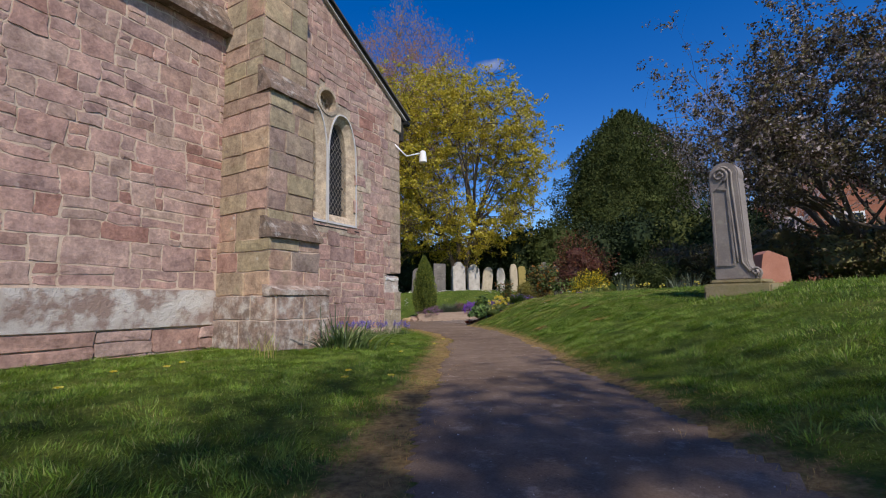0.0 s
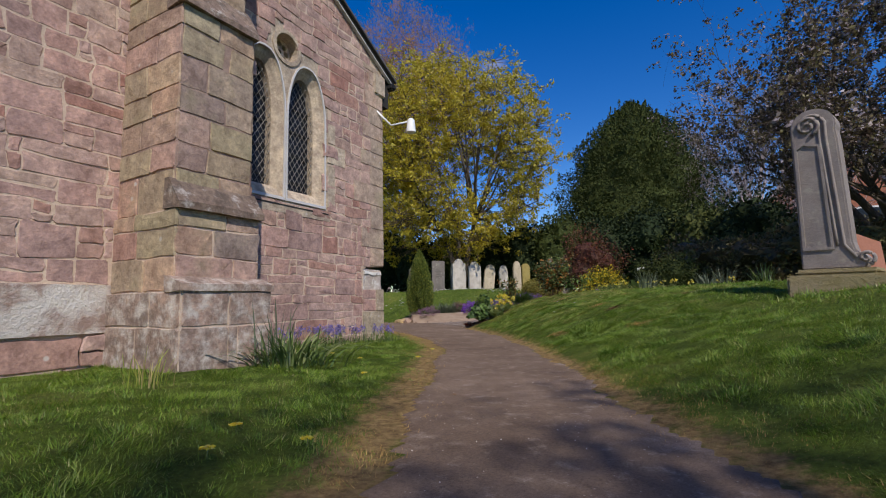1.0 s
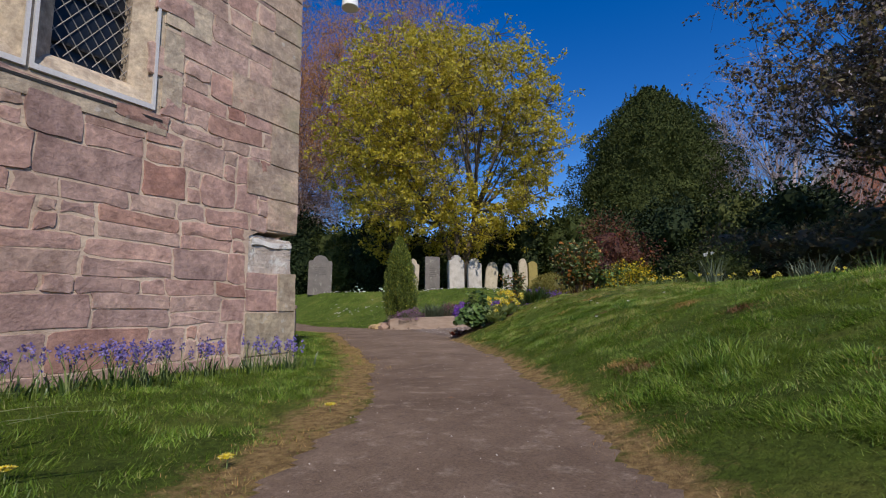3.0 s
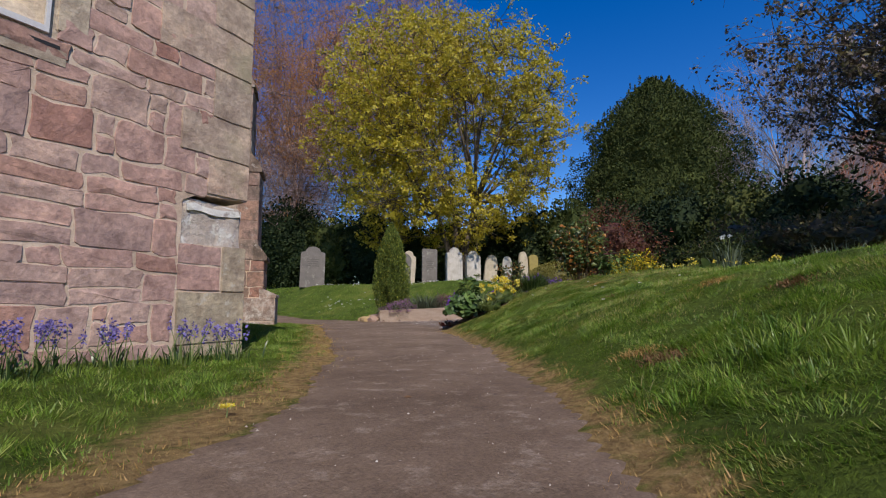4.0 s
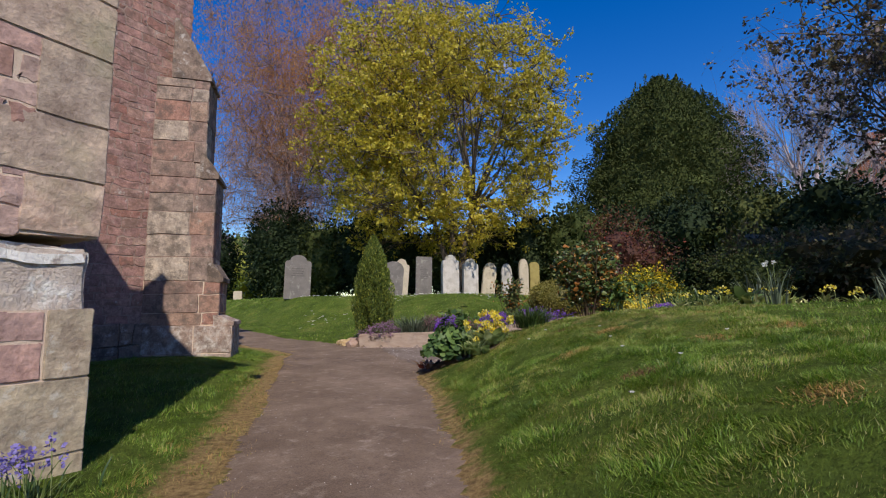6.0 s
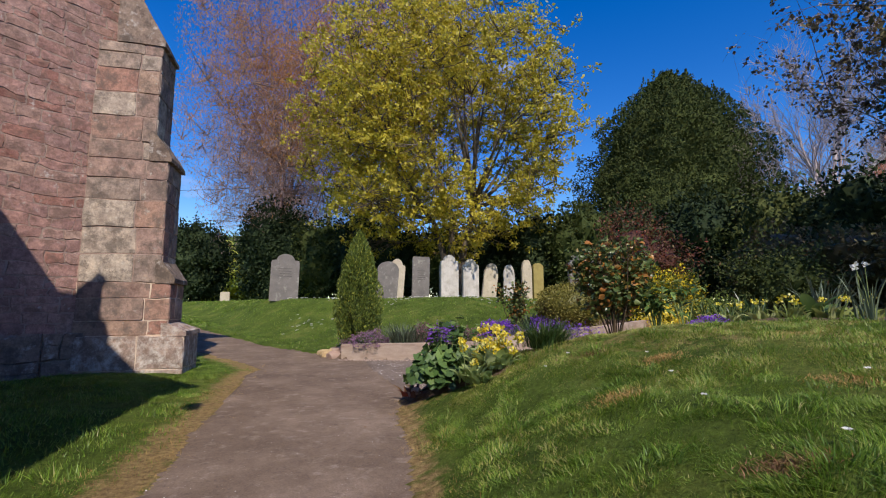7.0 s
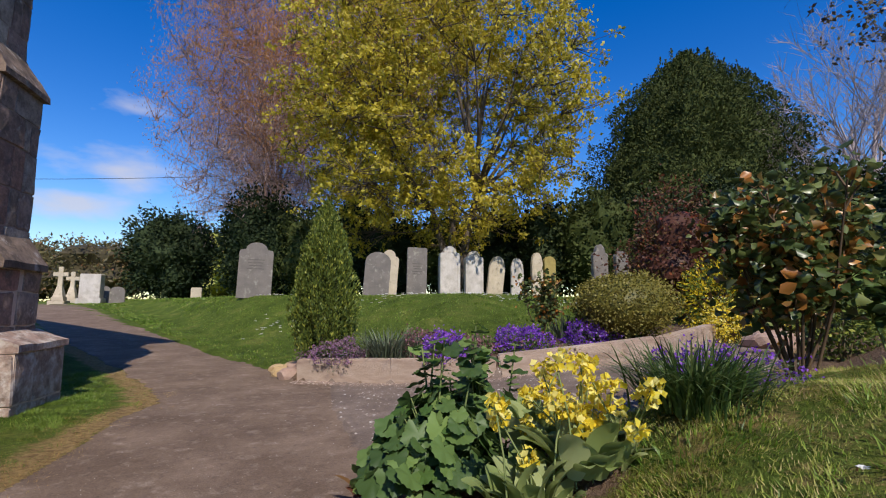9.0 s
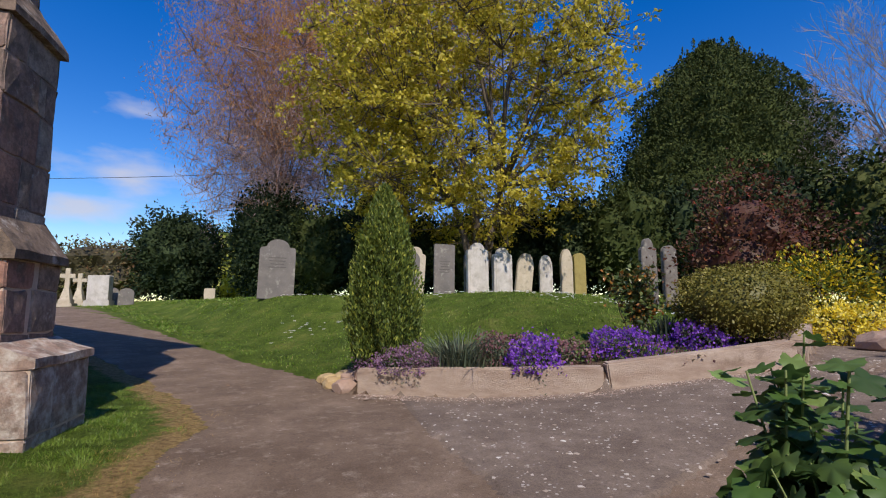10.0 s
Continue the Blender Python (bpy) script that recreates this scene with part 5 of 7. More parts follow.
headstone(-8.36, 24.35, 0.44, 1.55, "round", M_grave_ochre, "narrow headstone covered in ochre lichen", 0.14, foot=0.1)
headstone(-5.6, 19.6, 0.40, 1.5, "shouldered", M_grave_grey, "grey headstone half hidden behind shrubs", 0.12)
headstone(-5.25, 20.3, 0.36, 1.4, "round", M_grave_grey, "dark headstone in the shade of the trees", 0.12)
headstone(-25.8, 17.75, 0.74, 1.3, "flat", M_grave_white, "large white tomb with a stepped base, far off", 0.5, foot=0.3)
headstone(-26.4, 18.5, 0.42, 0.84, "round", M_grave_grey, "small round-topped headstone far off", 0.1)
headstone(-25.4, 18.55, 0.58, 0.8, "round", M_grave_grey, "broad round-topped grey headstone far off", 0.1)
headstone(-19.15, 18.2, 0.34, 0.45, "flat", M_grave_tan, "small low grave marker under the hedge", 0.2)


def stone_cross(x, y, hh, label):
    z = h(x, y)
    t = thing("stone_cross", (x, y, z - 0.02), label, "grave cross", "graves on the lawn")
    t.rotation_euler = (0, 0, radians(FACE))
    for w, a, b in ((0.62, -0.05, 0.2), (0.44, 0.196, 0.36)):
        bm = bmesh.new()
        box(bm, -w / 2, w / 2, -w / 2, w / 2, a, b, 0.02)
        part("step", bm, M_grave_tan, t)
    bm = bmesh.new()
    bmesh.ops.create_cone(bm, cap_ends=True, segments=4, radius1=0.26, radius2=0.12, depth=0.5, matrix=Matrix.Translation((0, 0, 0.61)) @ Matrix.Rotation(math.pi / 4, 4, "Z"))
    box(bm, -0.09, 0.09, -0.07, 0.07, 0.84, hh, 0.015)
    box(bm, -0.28, 0.28, -0.065, 0.065, hh - 0.42, hh - 0.24, 0.015)
    part("cross", bm, M_grave_tan, t)


stone_cross(-28.1, 17.5, 1.68, "weathered stone cross on a stepped base beside the path")
stone_cross(-30.0, 18.7, 1.55, "smaller stone cross on a stepped base")


def scroll_monument():
    """A grave monument whose side is a long scroll: curled top, panelled side, small volute at the foot."""
    x, y = 0.78, 6.1
    z = h(x, y)
    t = thing("scroll_monument", (x, y, z), "tall grey scroll-shaped gravestone with a curled top on a mossy base", "gravestone")
    t.rotation_euler = (0, radians(1.0), radians(-20))
    z0 = 0.81 - z
    bm = bmesh.new()
    box(bm, -0.2, 0.44, -0.24, 0.26, -0.25, z0 - 0.055, 0.02)
    part("base_slab", bm, M_mossy, t, "mossy ochre base slab")
    bm = bmesh.new()
    box(bm, -0.15, 0.36, -0.20, 0.22, z0 - 0.06, z0 - 0.01, 0.02)
    part("step", bm, M_mossy, t)
    o = [(-0.115, z0 - 0.012), (0.275, z0 - 0.012), (0.30, z0 + 0.06), (0.27, z0 + 0.10), (0.235, z0 + 0.11), (0.215, z0 + 0.19)]
    o += [(0.215 - 0.03 * i / 8, z0 + 0.19 + 0.83 * i / 8) for i in range(1, 9)]
    o += [(0.035 + 0.15 * math.cos(a), z0 + 1.14 + 0.15 * math.sin(a)) for a in (math.pi * (-0.1 + 1.15 * i / 14) for i in range(15))]
    o += [(-0.115, z0 + 1.06), (-0.112, z0 + 0.9)]
    o = [p for i, p in enumerate(o) if i == 0 or math.hypot(p[0] - o[i - 1][0], p[1] - o[i - 1][1]) > 0.004]

    def face(u, v, d):
        return (u, d, v)

    bm = plate(o, [], face, 0.06, -0.13)
    rim = [e for e in bm.edges if len(e.link_faces) == 2 and e.calc_face_angle(0) > 1.0]
    bmesh.ops.bevel(bm, geom=rim, offset=0.012, segments=2, affect="EDGES")
    part("body", bm, M_scroll, t)
    # raised rim that follows the curve, with a double groove
    for k, (dd, rr) in enumerate(((0.035, 0.013), (0.075, 0.010))):
        pts = [(0.20 - dd - 0.05 * i / 10, -0.132, z0 + 0.17 + 0.86 * i / 10) for i in range(11)]
        pts = [(0.23, -0.132, z0 + 0.07)] + pts if k == 0 else pts
        pts += [(0.03 + (0.125 - dd) * math.cos(a), -0.132, z0 + 1.13 + (0.14 - dd) * math.sin(a)) for a in (math.pi * i / 10 for i in range(1, 10))]
        bm = bmesh.new()
        tube(bm, pts, [rr] * len(pts), 6)
        part("moulding", bm, M_scroll, t, smooth=True)
    # the curl of the top and the volute at the foot
    for cx, cz, r0, turns in ((0.0, z0 + 1.15, 0.085, 1.6), (0.285, z0 + 0.065, 0.055, 1.2)):
        pts, rad = [], []
        for i in range(26):
            a = -math.pi * 0.4 + turns * 2 * math.pi * i / 25
            r = r0 * (1 - 0.8 * i / 25)
            pts.append((cx + r * math.cos(a), -0.135, cz + r * math.sin(a)))
            rad.append(0.016 * (1 - 0.35 * i / 25))
        bm = bmesh.new()
        tube(bm, pts, rad, 6)
        part("curl", bm, M_scroll, t, smooth=True)
    inner = [(-0.075, z0 + 0.16), (0.085, z0 + 0.16), (0.06, z0 + 0.97), (-0.0, z0 + 0.985), (-0.03, z0 + 1.0), (-0.075, z0 + 0.97)]
    outer = [(-0.095, z0 + 0.14), (0.105, z0 + 0.14), (0.078, z0 + 0.985), (0.0, z0 + 1.005), (-0.03, z0 + 1.02), (-0.095, z0 + 0.99)]
    part("panel_frame", plate(outer, [inner], face, -0.12, -0.142), M_scroll, t)


scroll_monument()
x, y = 1.2, 7.45
t = thing("red_granite_gravestone", (x, y, h(x, y) - 0.25), "low leaning red granite gravestone in grass", "gravestone")
t.rotation_euler = (0, radians(12), radians(30))
bm = plate([(-0.2, 0), (0.2, 0), (0.2, 0.42), (0.12, 0.68), (-0.14, 0.72), (-0.2, 0.66)], [], lambda u, v, d: (u, d, v), 0.1, -0.1)
part("slab", bm, M_grave_red, t)

# ---- raised bed: timber sleepers, rocks, gravel ----
def sleeper(p, q, z, tall, label):
    p, q = Vector(p), Vector(q)
    L = (q - p).length
    ob = new("sleeper", None)
    bm = bmesh.new()
    box(bm, 0, L, -0.06, 0.06, -0.1, tall, 0.012)
    bmesh.ops.subdivide_edges(bm, edges=[e for e in bm.edges if e.calc_length() > 0.5], cuts=14)
    for v in bm.verts:
        n = noise.noise_vector(Vector((v.co.x * 1.5 + p.x, v.co.y * 9, v.co.z * 9 + p.y)))
        v.co += Vector((0, n.y * 0.008, n.z * 0.008))
    me = from_bm("sleeper", bm, M_timber)
    bpy.data.objects.remove(ob)
    ob = tagged(new("sleeper", me), label, "timber sleeper", "edging of the raised bed")
    d = (q - p).normalized()
    ob.location = (p.x, p.y, z[0])
    ob.rotation_euler = (0, -math.atan2(z[1] - z[0], L), math.atan2(d.y, d.x))
    return ob


sleeper((-7.0, 11.86), (-5.02, 12.49), (0.13, 0.20), 0.22, "weathered pinkish timber sleeper edging the flower bed")
sleeper((-4.99, 12.5), (-3.70, 13.32), (0.20, 0.37), 0.25, "weathered timber sleeper set a little higher along the bed")
sleeper((-3.68, 13.40), (-3.32, 16.1), (0.37, 0.42), 0.24, "timber sleeper running back along the bed")
rr = random.Random(5)


def rock(x, y, r, material, label, squash=0.75, cat="rock"):
    bm = bmesh.new()
    bmesh.ops.create_icosphere(bm, subdivisions=2, radius=r)
    off = Vector((rr.uniform(0, 50), rr.uniform(0, 50), 0))
    for v in bm.verts:
        n = noise.noise_vector(v.co / r * 0.9 + off)
        v.co = Vector((v.co.x * 1.15, v.co.y, v.co.z * squash)) + n * r * 0.35
        m = max(abs(v.co.x) / 1.05, abs(v.co.y), abs(v.co.z) / squash)
        if m > r * 0.86:
            v.co *= r * 0.86 / m
    ob = tagged(new("rock", from_bm("rock", bm, material)), label, cat, "rocks at the end of the bed")
    ob.location = (x, y, h(x, y) + r * squash * 0.55)
    ob.rotation_euler = (0, 0, rr.uniform(0, 6))
    return ob


for x, y, r, m in ((-7.75, 12.2, 0.09, M_sand), (-7.62, 12.12, 0.10, M_sand), (-7.47, 12.0, 0.10, M_sand), (-7.5, 12.2, 0.11, M_sand), (-7.32, 12.12, 0.12, M_pinkrock), (-7.22, 11.9, 0.11, M_pinkrock), (-7.1, 12.08, 0.12, M_pinkrock)):
    rock(x, y, r, m, "rounded yellow sandstone lump beside the path" if m == M_sand else "pink rock at the end of the flower bed")
for x, y, r in ((-4.4, 9.95, 0.07), (-4.25, 9.78, 0.05)):
    rock(x, y, r, M_pinkrock, "small half-buried stone at the edge of the bed")
for x, y in ((-2.75, 15.4), (-2.55, 15.9), (-2.5, 16.5)):
    rock(x, y, 0.26, M_pinkrock, "pinkish edging boulder beside the paving", 0.6)


def scatter(name, n, where, size, material, seed, label, cat, lift=0.012):
    """Small loose bits lying on the ground."""
    rng = np.random.default_rng(seed)
    x, y = where(rng, n)
    z = land(x, y) + lift
    s = size * rng.uniform(0.4, 1.5, len(x))
    k = len(x)
    a = rng.uniform(0, 6.28, k)
    P = np.empty((k, 5, 3))
    g1 = rng.uniform(0.6, 1.6, k)
    for i in range(4):
        b = a + i * math.pi / 2 + rng.uniform(-0.4, 0.4, k)
        P[:, i] = np.stack([x + np.cos(b) * s / 2 * g1, y + np.sin(b) * s / 2, z - 0.004], -1)
    P[:, 4] = np.stack([x, y, z + s * 0.08], -1)
    base = np.arange(k)[:, None] * 5
    tri = np.concatenate([base + [i, (i + 1) % 4, 4] for i in range(4)], 1).reshape(-1)
    return tagged(new(name, quick(name, P.reshape(-1, 3), tri, material)), label, cat, kind="stuff")


def on_paving(rng, n):
    x, y = rng.uniform(-8.5, 1.0, n), rng.uniform(1.0, 14.0, n)
    ok = (side_of(x, y, RIGHT_EDGE) < -0.05) & (side_of(x, y, LEFT_EDGE) > 0.05) & (side_of(x, y, LAWN_EDGE) > 0.05)
    return x[ok], y[ok]


def by_sleepers(rng, n):
    t = rng.uniform(0, 1, n)
    ax = np.where(t < 0.6, -7.0 + (t / 0.6) * 2.0, -5.0 + (t - 0.6) / 0.4 * 1.31)
    ay = np.where(t < 0.6, 11.86 + (t / 0.6) * 0.64, 12.5 + (t - 0.6) / 0.4 * 0.83)
    o = 0.07 + np.abs(rng.normal(0, 0.1, n))
    return ax + o * 0.4, ay - o


def on_patio(rng, n):
    x, y = rng.uniform(-6.0, -2.7, n), rng.uniform(9.8, 14.5, n)
    ok = (side_of(x, y, RIGHT_EDGE) < -0.02) & (side_of(x, y, LAWN_EDGE) > 0.05) & (side_of(x, y, PAVE_EDGE) > 0.08)
    return x[ok], y[ok]


scatter("path_chips", 5200, on_paving, 0.006, L_pebble, 11, "pale chips and fallen petals on the path", "debris", 0.009)
scatter("gravel_line", 2200, by_sleepers, 0.018, L_chip, 12, "pale gravel along the foot of the sleepers", "gravel", 0.024)
scatter("fallen_petals", 900, on_patio, 0.02, L_pebble, 13, "pale fallen petals on the paving", "debris", 0.026)
scatter("dead_leaves", 90, on_paving, 0.025, L_deadleaf, 14, "a few brown dead leaves on the path", "debris")

# ---- plants ----
def lumpy(center, radii, n, seed, lump=0.28, freq=1.6, shell=0.55, floor=None):
    """Places filling an uneven crown, denser towards its skin, and the way outwards at each."""
    rng = np.random.default_rng(seed)
    d = rng.normal(size=(n, 3))
    d /= np.linalg.norm(d, axis=1)[:, None]
    off = seed * 3.7
    f = np.array([1 + lump * 2 * noise.noise(Vector(v) * freq + Vector((off, 0, 0))) + lump * noise.noise(Vector(v) * freq * 2.7 + Vector((0, off, 0))) for v in d])
    r = f * (1 - (1 - shell) * rng.random(n) ** 1.6) * (1 + 0.06 * rng.normal(size=n))
    p = np.asarray(center) + d * r[:, None] * np.asarray(radii)
    if floor is not None:
        k = p[:, 2] > floor
        p, d = p[k], d[k]
    return p, d


def shrub(name, x, y, radii, n, size, material, label, cat="shrub", seed=1, z=None, stems=7, lump=0.28, group="", narrow=0.55, freq=1.6, shell=0.5, stem_mat=None, core=None):
    """A shrub: stems from the ground and a crown of single leaves."""
    g = h(x, y) if z is None else z
    t = thing(name, (x, y, g), label, cat, group)
    rng = random.Random(seed)
    c = (0, 0, radii[2] * 0.98)
    runs = []
    for i in range(stems):
        a, q = rng.uniform(0, 6.28), rng.uniform(0.1, 0.75)
        e = Vector((math.cos(a) * radii[0] * q, math.sin(a) * radii[1] * q, radii[2] * rng.uniform(0.9, 1.6)))
        s = Vector((math.cos(a), math.sin(a), 0)) * min(radii[0], 0.3) * rng.uniform(0.05, 0.25)
        mid = (s + e) / 2 + Vector((rng.uniform(-0.1, 0.1) * radii[0], rng.uniform(-0.1, 0.1) * radii[1], -0.05 * radii[2]))
        r = 0.02 * max(radii) ** 0.7 + 0.004
        runs.append(([s - Vector((0, 0, 0.1)), mid, e], [r, r * 0.7, r * 0.3]))
    tagged(hung("stem", tubes_mesh("stem", runs, stem_mat or M_stem, 5), t), kind="stuff")
    p, d = lumpy(c, radii, n, seed, lump, freq, shell, floor=0.01)
    rg = np.random.default_rng(seed + 5)
    hung("crown", leaves_mesh("crown", p, size * rg.uniform(0.6, 1.3, len(p)), material, d, 2.2, narrow, seed), t)
    if core:
        bm = bmesh.new()
        bmesh.ops.create_icosphere(bm, subdivisions=3, radius=1.0)
        for v in bm.verts:
            f = 1 + lump * 2 * noise.noise(v.co * freq + Vector((seed * 3.7, 0, 0)))
            v.co = Vector((v.co.x * radii[0] * f * core, v.co.y * radii[1] * f * core, max(0.02, c[2] + v.co.z * radii[2] * f * core)))
        part("inner_foliage", bm, material, t)
    return t


def branches(base, way, length, radius, rng, levels, kids, angle, up=0.15, wob=0.18, shrink=0.62, least=0.004):
    """Limbs and twigs: runs of (points, radii) and the places along the last twigs."""
    runs, tips = [], []

    def limb(p, d, L, r, lev):
        n = 5 if lev else 4
        pts, rad = [p.copy()], [r]
        for i in range(n):
            d = (d + Vector((rng.uniform(-wob, wob), rng.uniform(-wob, wob), rng.uniform(-wob, wob) + up))).normalized()
            p = p + d * L / n
            pts.append(p.copy())
            rad.append(r * (1 - 0.75 * (i + 1) / n) if lev < levels else r * (1 - 0.9 * (i + 1) / n))
        runs.append((pts, rad))
        if lev == levels:
            tips.extend(pts[1:])
            return
        for i in range(kids[lev]):
            f = rng.uniform(0.3, 1.0)
            q = f * n
            j = min(int(q), n - 1)
            s = pts[j].lerp(pts[j + 1], q - j)
            e = (pts[j + 1] - pts[j]).normalized()
            o = e.orthogonal().normalized()
            o.rotate(Matrix.Rotation(rng.uniform(0, 6.28), 3, e))
            a = radians(rng.uniform(*angle))
            limb(s, (e * math.cos(a) + o * math.sin(a)).normalized(), L * shrink * rng.uniform(0.7, 1.15), max(least, r * (1 - 0.7 * f) * 0.6), lev + 1)

    limb(Vector(base), Vector(way).normalized(), length, radius, 0)
    return runs, tips


def tree(name, x, y, z, stems, levels, kids, angle, leaf_n, leaf, material, bark, label, seed, spread=0.35, up=0.12, wob=0.18, shrink=0.62, narrow=0.6, cat="tree", droop=0.0, keep=None, least=0.004, thin=None):
    """A tree of limbs from stems [(way, length, radius)], with leaves gathered along its twigs."""
    t = thing(name, (x, y, z), label, cat)
    rng = random.Random(seed)
    runs, tips = [], []
    for way, L, r in stems:
        a, b = branches((rng.uniform(-0.1, 0.1), rng.uniform(-0.1, 0.1), -0.3), way, L, r, rng, levels, kids, angle, up, wob, shrink, least)
        runs += a
        tips += b
    if keep:
        runs = [q for q in runs if keep(q[0][-1])]
        tips = [p for p in tips if keep(p)]
    if thin:
        tips = [p for p in tips if rng.random() > thin(p)]
    big = [q for q in runs if q[1][0] > 0.05]
    fine = [q for q in runs if q[1][0] <= 0.05]
    hung("trunk", tubes_mesh("trunk", big, bark, 7), t)
    if fine:
        tagged(hung("twig_mass", tubes_mesh("twig_mass", fine, bark, 3), t), kind="stuff")
    if leaf_n:
        g = np.random.default_rng(seed)
        p = np.array([tuple(q) for q in tips])
        pick = g.integers(0, len(p), leaf_n)
        q = p[pick] + g.normal(size=(leaf_n, 3)) * spread
        q[:, 2] -= np.abs(g.normal(size=leaf_n)) * droop
        ways = g.normal(size=(leaf_n, 3)) + (0, 0, -droop * 6)
        hung("crown", leaves_mesh("crown", q, leaf * g.uniform(0.5, 1.4, leaf_n), material, ways, 0.8, narrow, seed), t)
    return t


def curve(a, b, rng, lift, n, wob):
    """A bent line from a to b that first runs outwards and then turns upwards."""
    a, b = Vector(a), Vector(b)
    L = (b - a).length
    mid = a.lerp(b, 0.5) + Vector((rng.uniform(-wob, wob), rng.uniform(-wob, wob), -lift)) * L
    return [(a.lerp(mid, i / n)).lerp(mid.lerp(b, i / n), i / n) for i in range(n + 1)]


def crowned_tree(name, x, y, z, label, forks, limb_ends, clumps, per, spread, leaf, material, bark, seed, trunk_r=0.2, narrow=0.6, hang=0.0, twig=0.007, lift=0.06, second=None, second_where=None, sub=150):
    """A tree grown to fill its crown: trunks to the forks, limbs to limb_ends, boughs, then a twig and a tuft of leaves for each clump."""
    t = thing(name, (x, y, z), label, "tree")
    rng = random.Random(seed)
    big, fine, nodes = [], [], []
    for f in forks:
        pts = curve((rng.uniform(-0.1, 0.1), rng.uniform(-0.1, 0.1), -0.3), f, rng, -0.02, 5, 0.03)
        big.append((pts, [trunk_r * (1 - 0.1 * i) for i in range(6)]))
        nodes += pts[3:]
    nodes = [tuple(p) for p in nodes]

    def join(p, pool, up):
        q = np.asarray(pool)
        d = np.linalg.norm(q - p, axis=1) + up * np.clip(q[:, 2] - p[2], 0, None)
        return Vector(q[int(np.argmin(d))])

    for e in limb_ends:
        pts = curve(join(np.array(e), nodes[: len(forks) * 3], 2.0), e, rng, lift, 7, 0.07)
        big.append((pts, [trunk_r * 0.5 * (1 - 0.12 * i) for i in range(8)]))
        nodes += [tuple(p) for p in pts[2:]]
    pool = list(nodes)
    step = max(1, len(clumps) // sub)
    for e in clumps[::step]:
        pts = curve(join(e, pool, 1.5), e, rng, lift, 4, 0.1)
        fine.append((pts, [trunk_r * 0.14 * (1 - 0.2 * i) for i in range(5)]))
        nodes += [tuple(p) for p in pts[1:]]
    for e in clumps:
        a = join(e, nodes, 0.8)
        if (a - Vector(e)).length > 0.03:
            fine.append((curve(a, e, rng, lift, 2, 0.1), [twig * 1.6, twig, twig * 0.5]))
    hung("trunk", tubes_mesh("trunk", big, bark, 7), t)
    tagged(hung("twig_mass", tubes_mesh("twig_mass", fine, bark, 3), t), kind="stuff")
    g = np.random.default_rng(seed)
    c = np.asarray(clumps)
    q = np.repeat(c, per, axis=0) + g.normal(size=(len(c) * per, 3)) * spread
    ways = g.normal(size=q.shape) + (0, 0, -hang)
    size = leaf * g.uniform(0.5, 1.4, len(q))
    if second is None:
        hung("crown", leaves_mesh("crown", q, size, material, ways, 0.8, narrow, seed), t)
    else:
        k = second_where(q, g)
        hung("crown", leaves_mesh("crown", q[~k], size[~k], material, ways[~k], 0.8, narrow, seed), t)
        hung("twig_haze", leaves_mesh("twig_haze", q[k], size[k], second, ways[k], 0.8, narrow * 0.8, seed + 1), t)
    return t


EAST = Vector((0.86, 0.51, 0))


def crown_points(n, c, r, seed, inner, thin=None, low=None, lump=0.12):
    """Clump places in a lumpy crown, crowded towards its skin; thin(p) is the chance that a place stays bare."""
    p, _ = lumpy(c, r, n * 2, seed, lump, 2.0, inner)
    g = np.random.default_rng(seed + 1)
    keep = g.random(len(p)) > (0 if thin is None else thin(p))
    keep &= np.array([noise.noise(Vector(v) * 0.75 + Vector((seed, 0, 0))) > -0.22 for v in p])
    if low is not None:
        keep &= p[:, 2] > low(p)
    return p[keep][:n]


# the bright maple behind the graves: open on its east side, where the limbs show against the sky
def maple_gap(p):
    u, v = (p[:, 0] * EAST.x + p[:, 1] * EAST.y) / 6.0, (p[:, 2] - 7.0) / 5.6
    return np.clip(1.15 - ((u - 0.16) / 0.34) ** 2 - ((v + 0.22) / 0.36) ** 2, 0, 0.93)


mc = crown_points(4400, (-0.55, -0.33, 6.95), (5.75, 5.3, 5.75), 32, 0.45, maple_gap, lambda p: 2.0 + 0.9 * np.sin(p[:, 0] * 1.3) * np.sin(p[:, 1] * 1.1) + 0.03 * (p[:, 0] ** 2 + p[:, 1] ** 2))
rt = random.Random(32)
ends = [(4.4 * math.cos(a) * k, 4.0 * math.sin(a) * k, zz) for a, k, zz in ((i * 2.4 + rt.uniform(-0.3, 0.3), math.sqrt((i + 0.6) / 22), 10.8 - 6.2 * (i + 0.6) / 22 + rt.uniform(-0.7, 0.9)) for i in range(22))]
crowned_tree("maple_tree", -11.5, 23.1, h(-11.5, 23.1), "spreading maple with bright yellow-green spring leaves and a dark trunk", [(-0.1, 0.1, 3.6), (0.75, 0.45, 3.9), (-0.8, -0.2, 3.3), (0.2, -0.4, 3.0)], ends, mc, 23, (0.12, 0.12, 0.085), 0.125, L_maple, M_bark, 32, 0.19, 0.62, 0.2, 0.012, 0.1, sub=300)
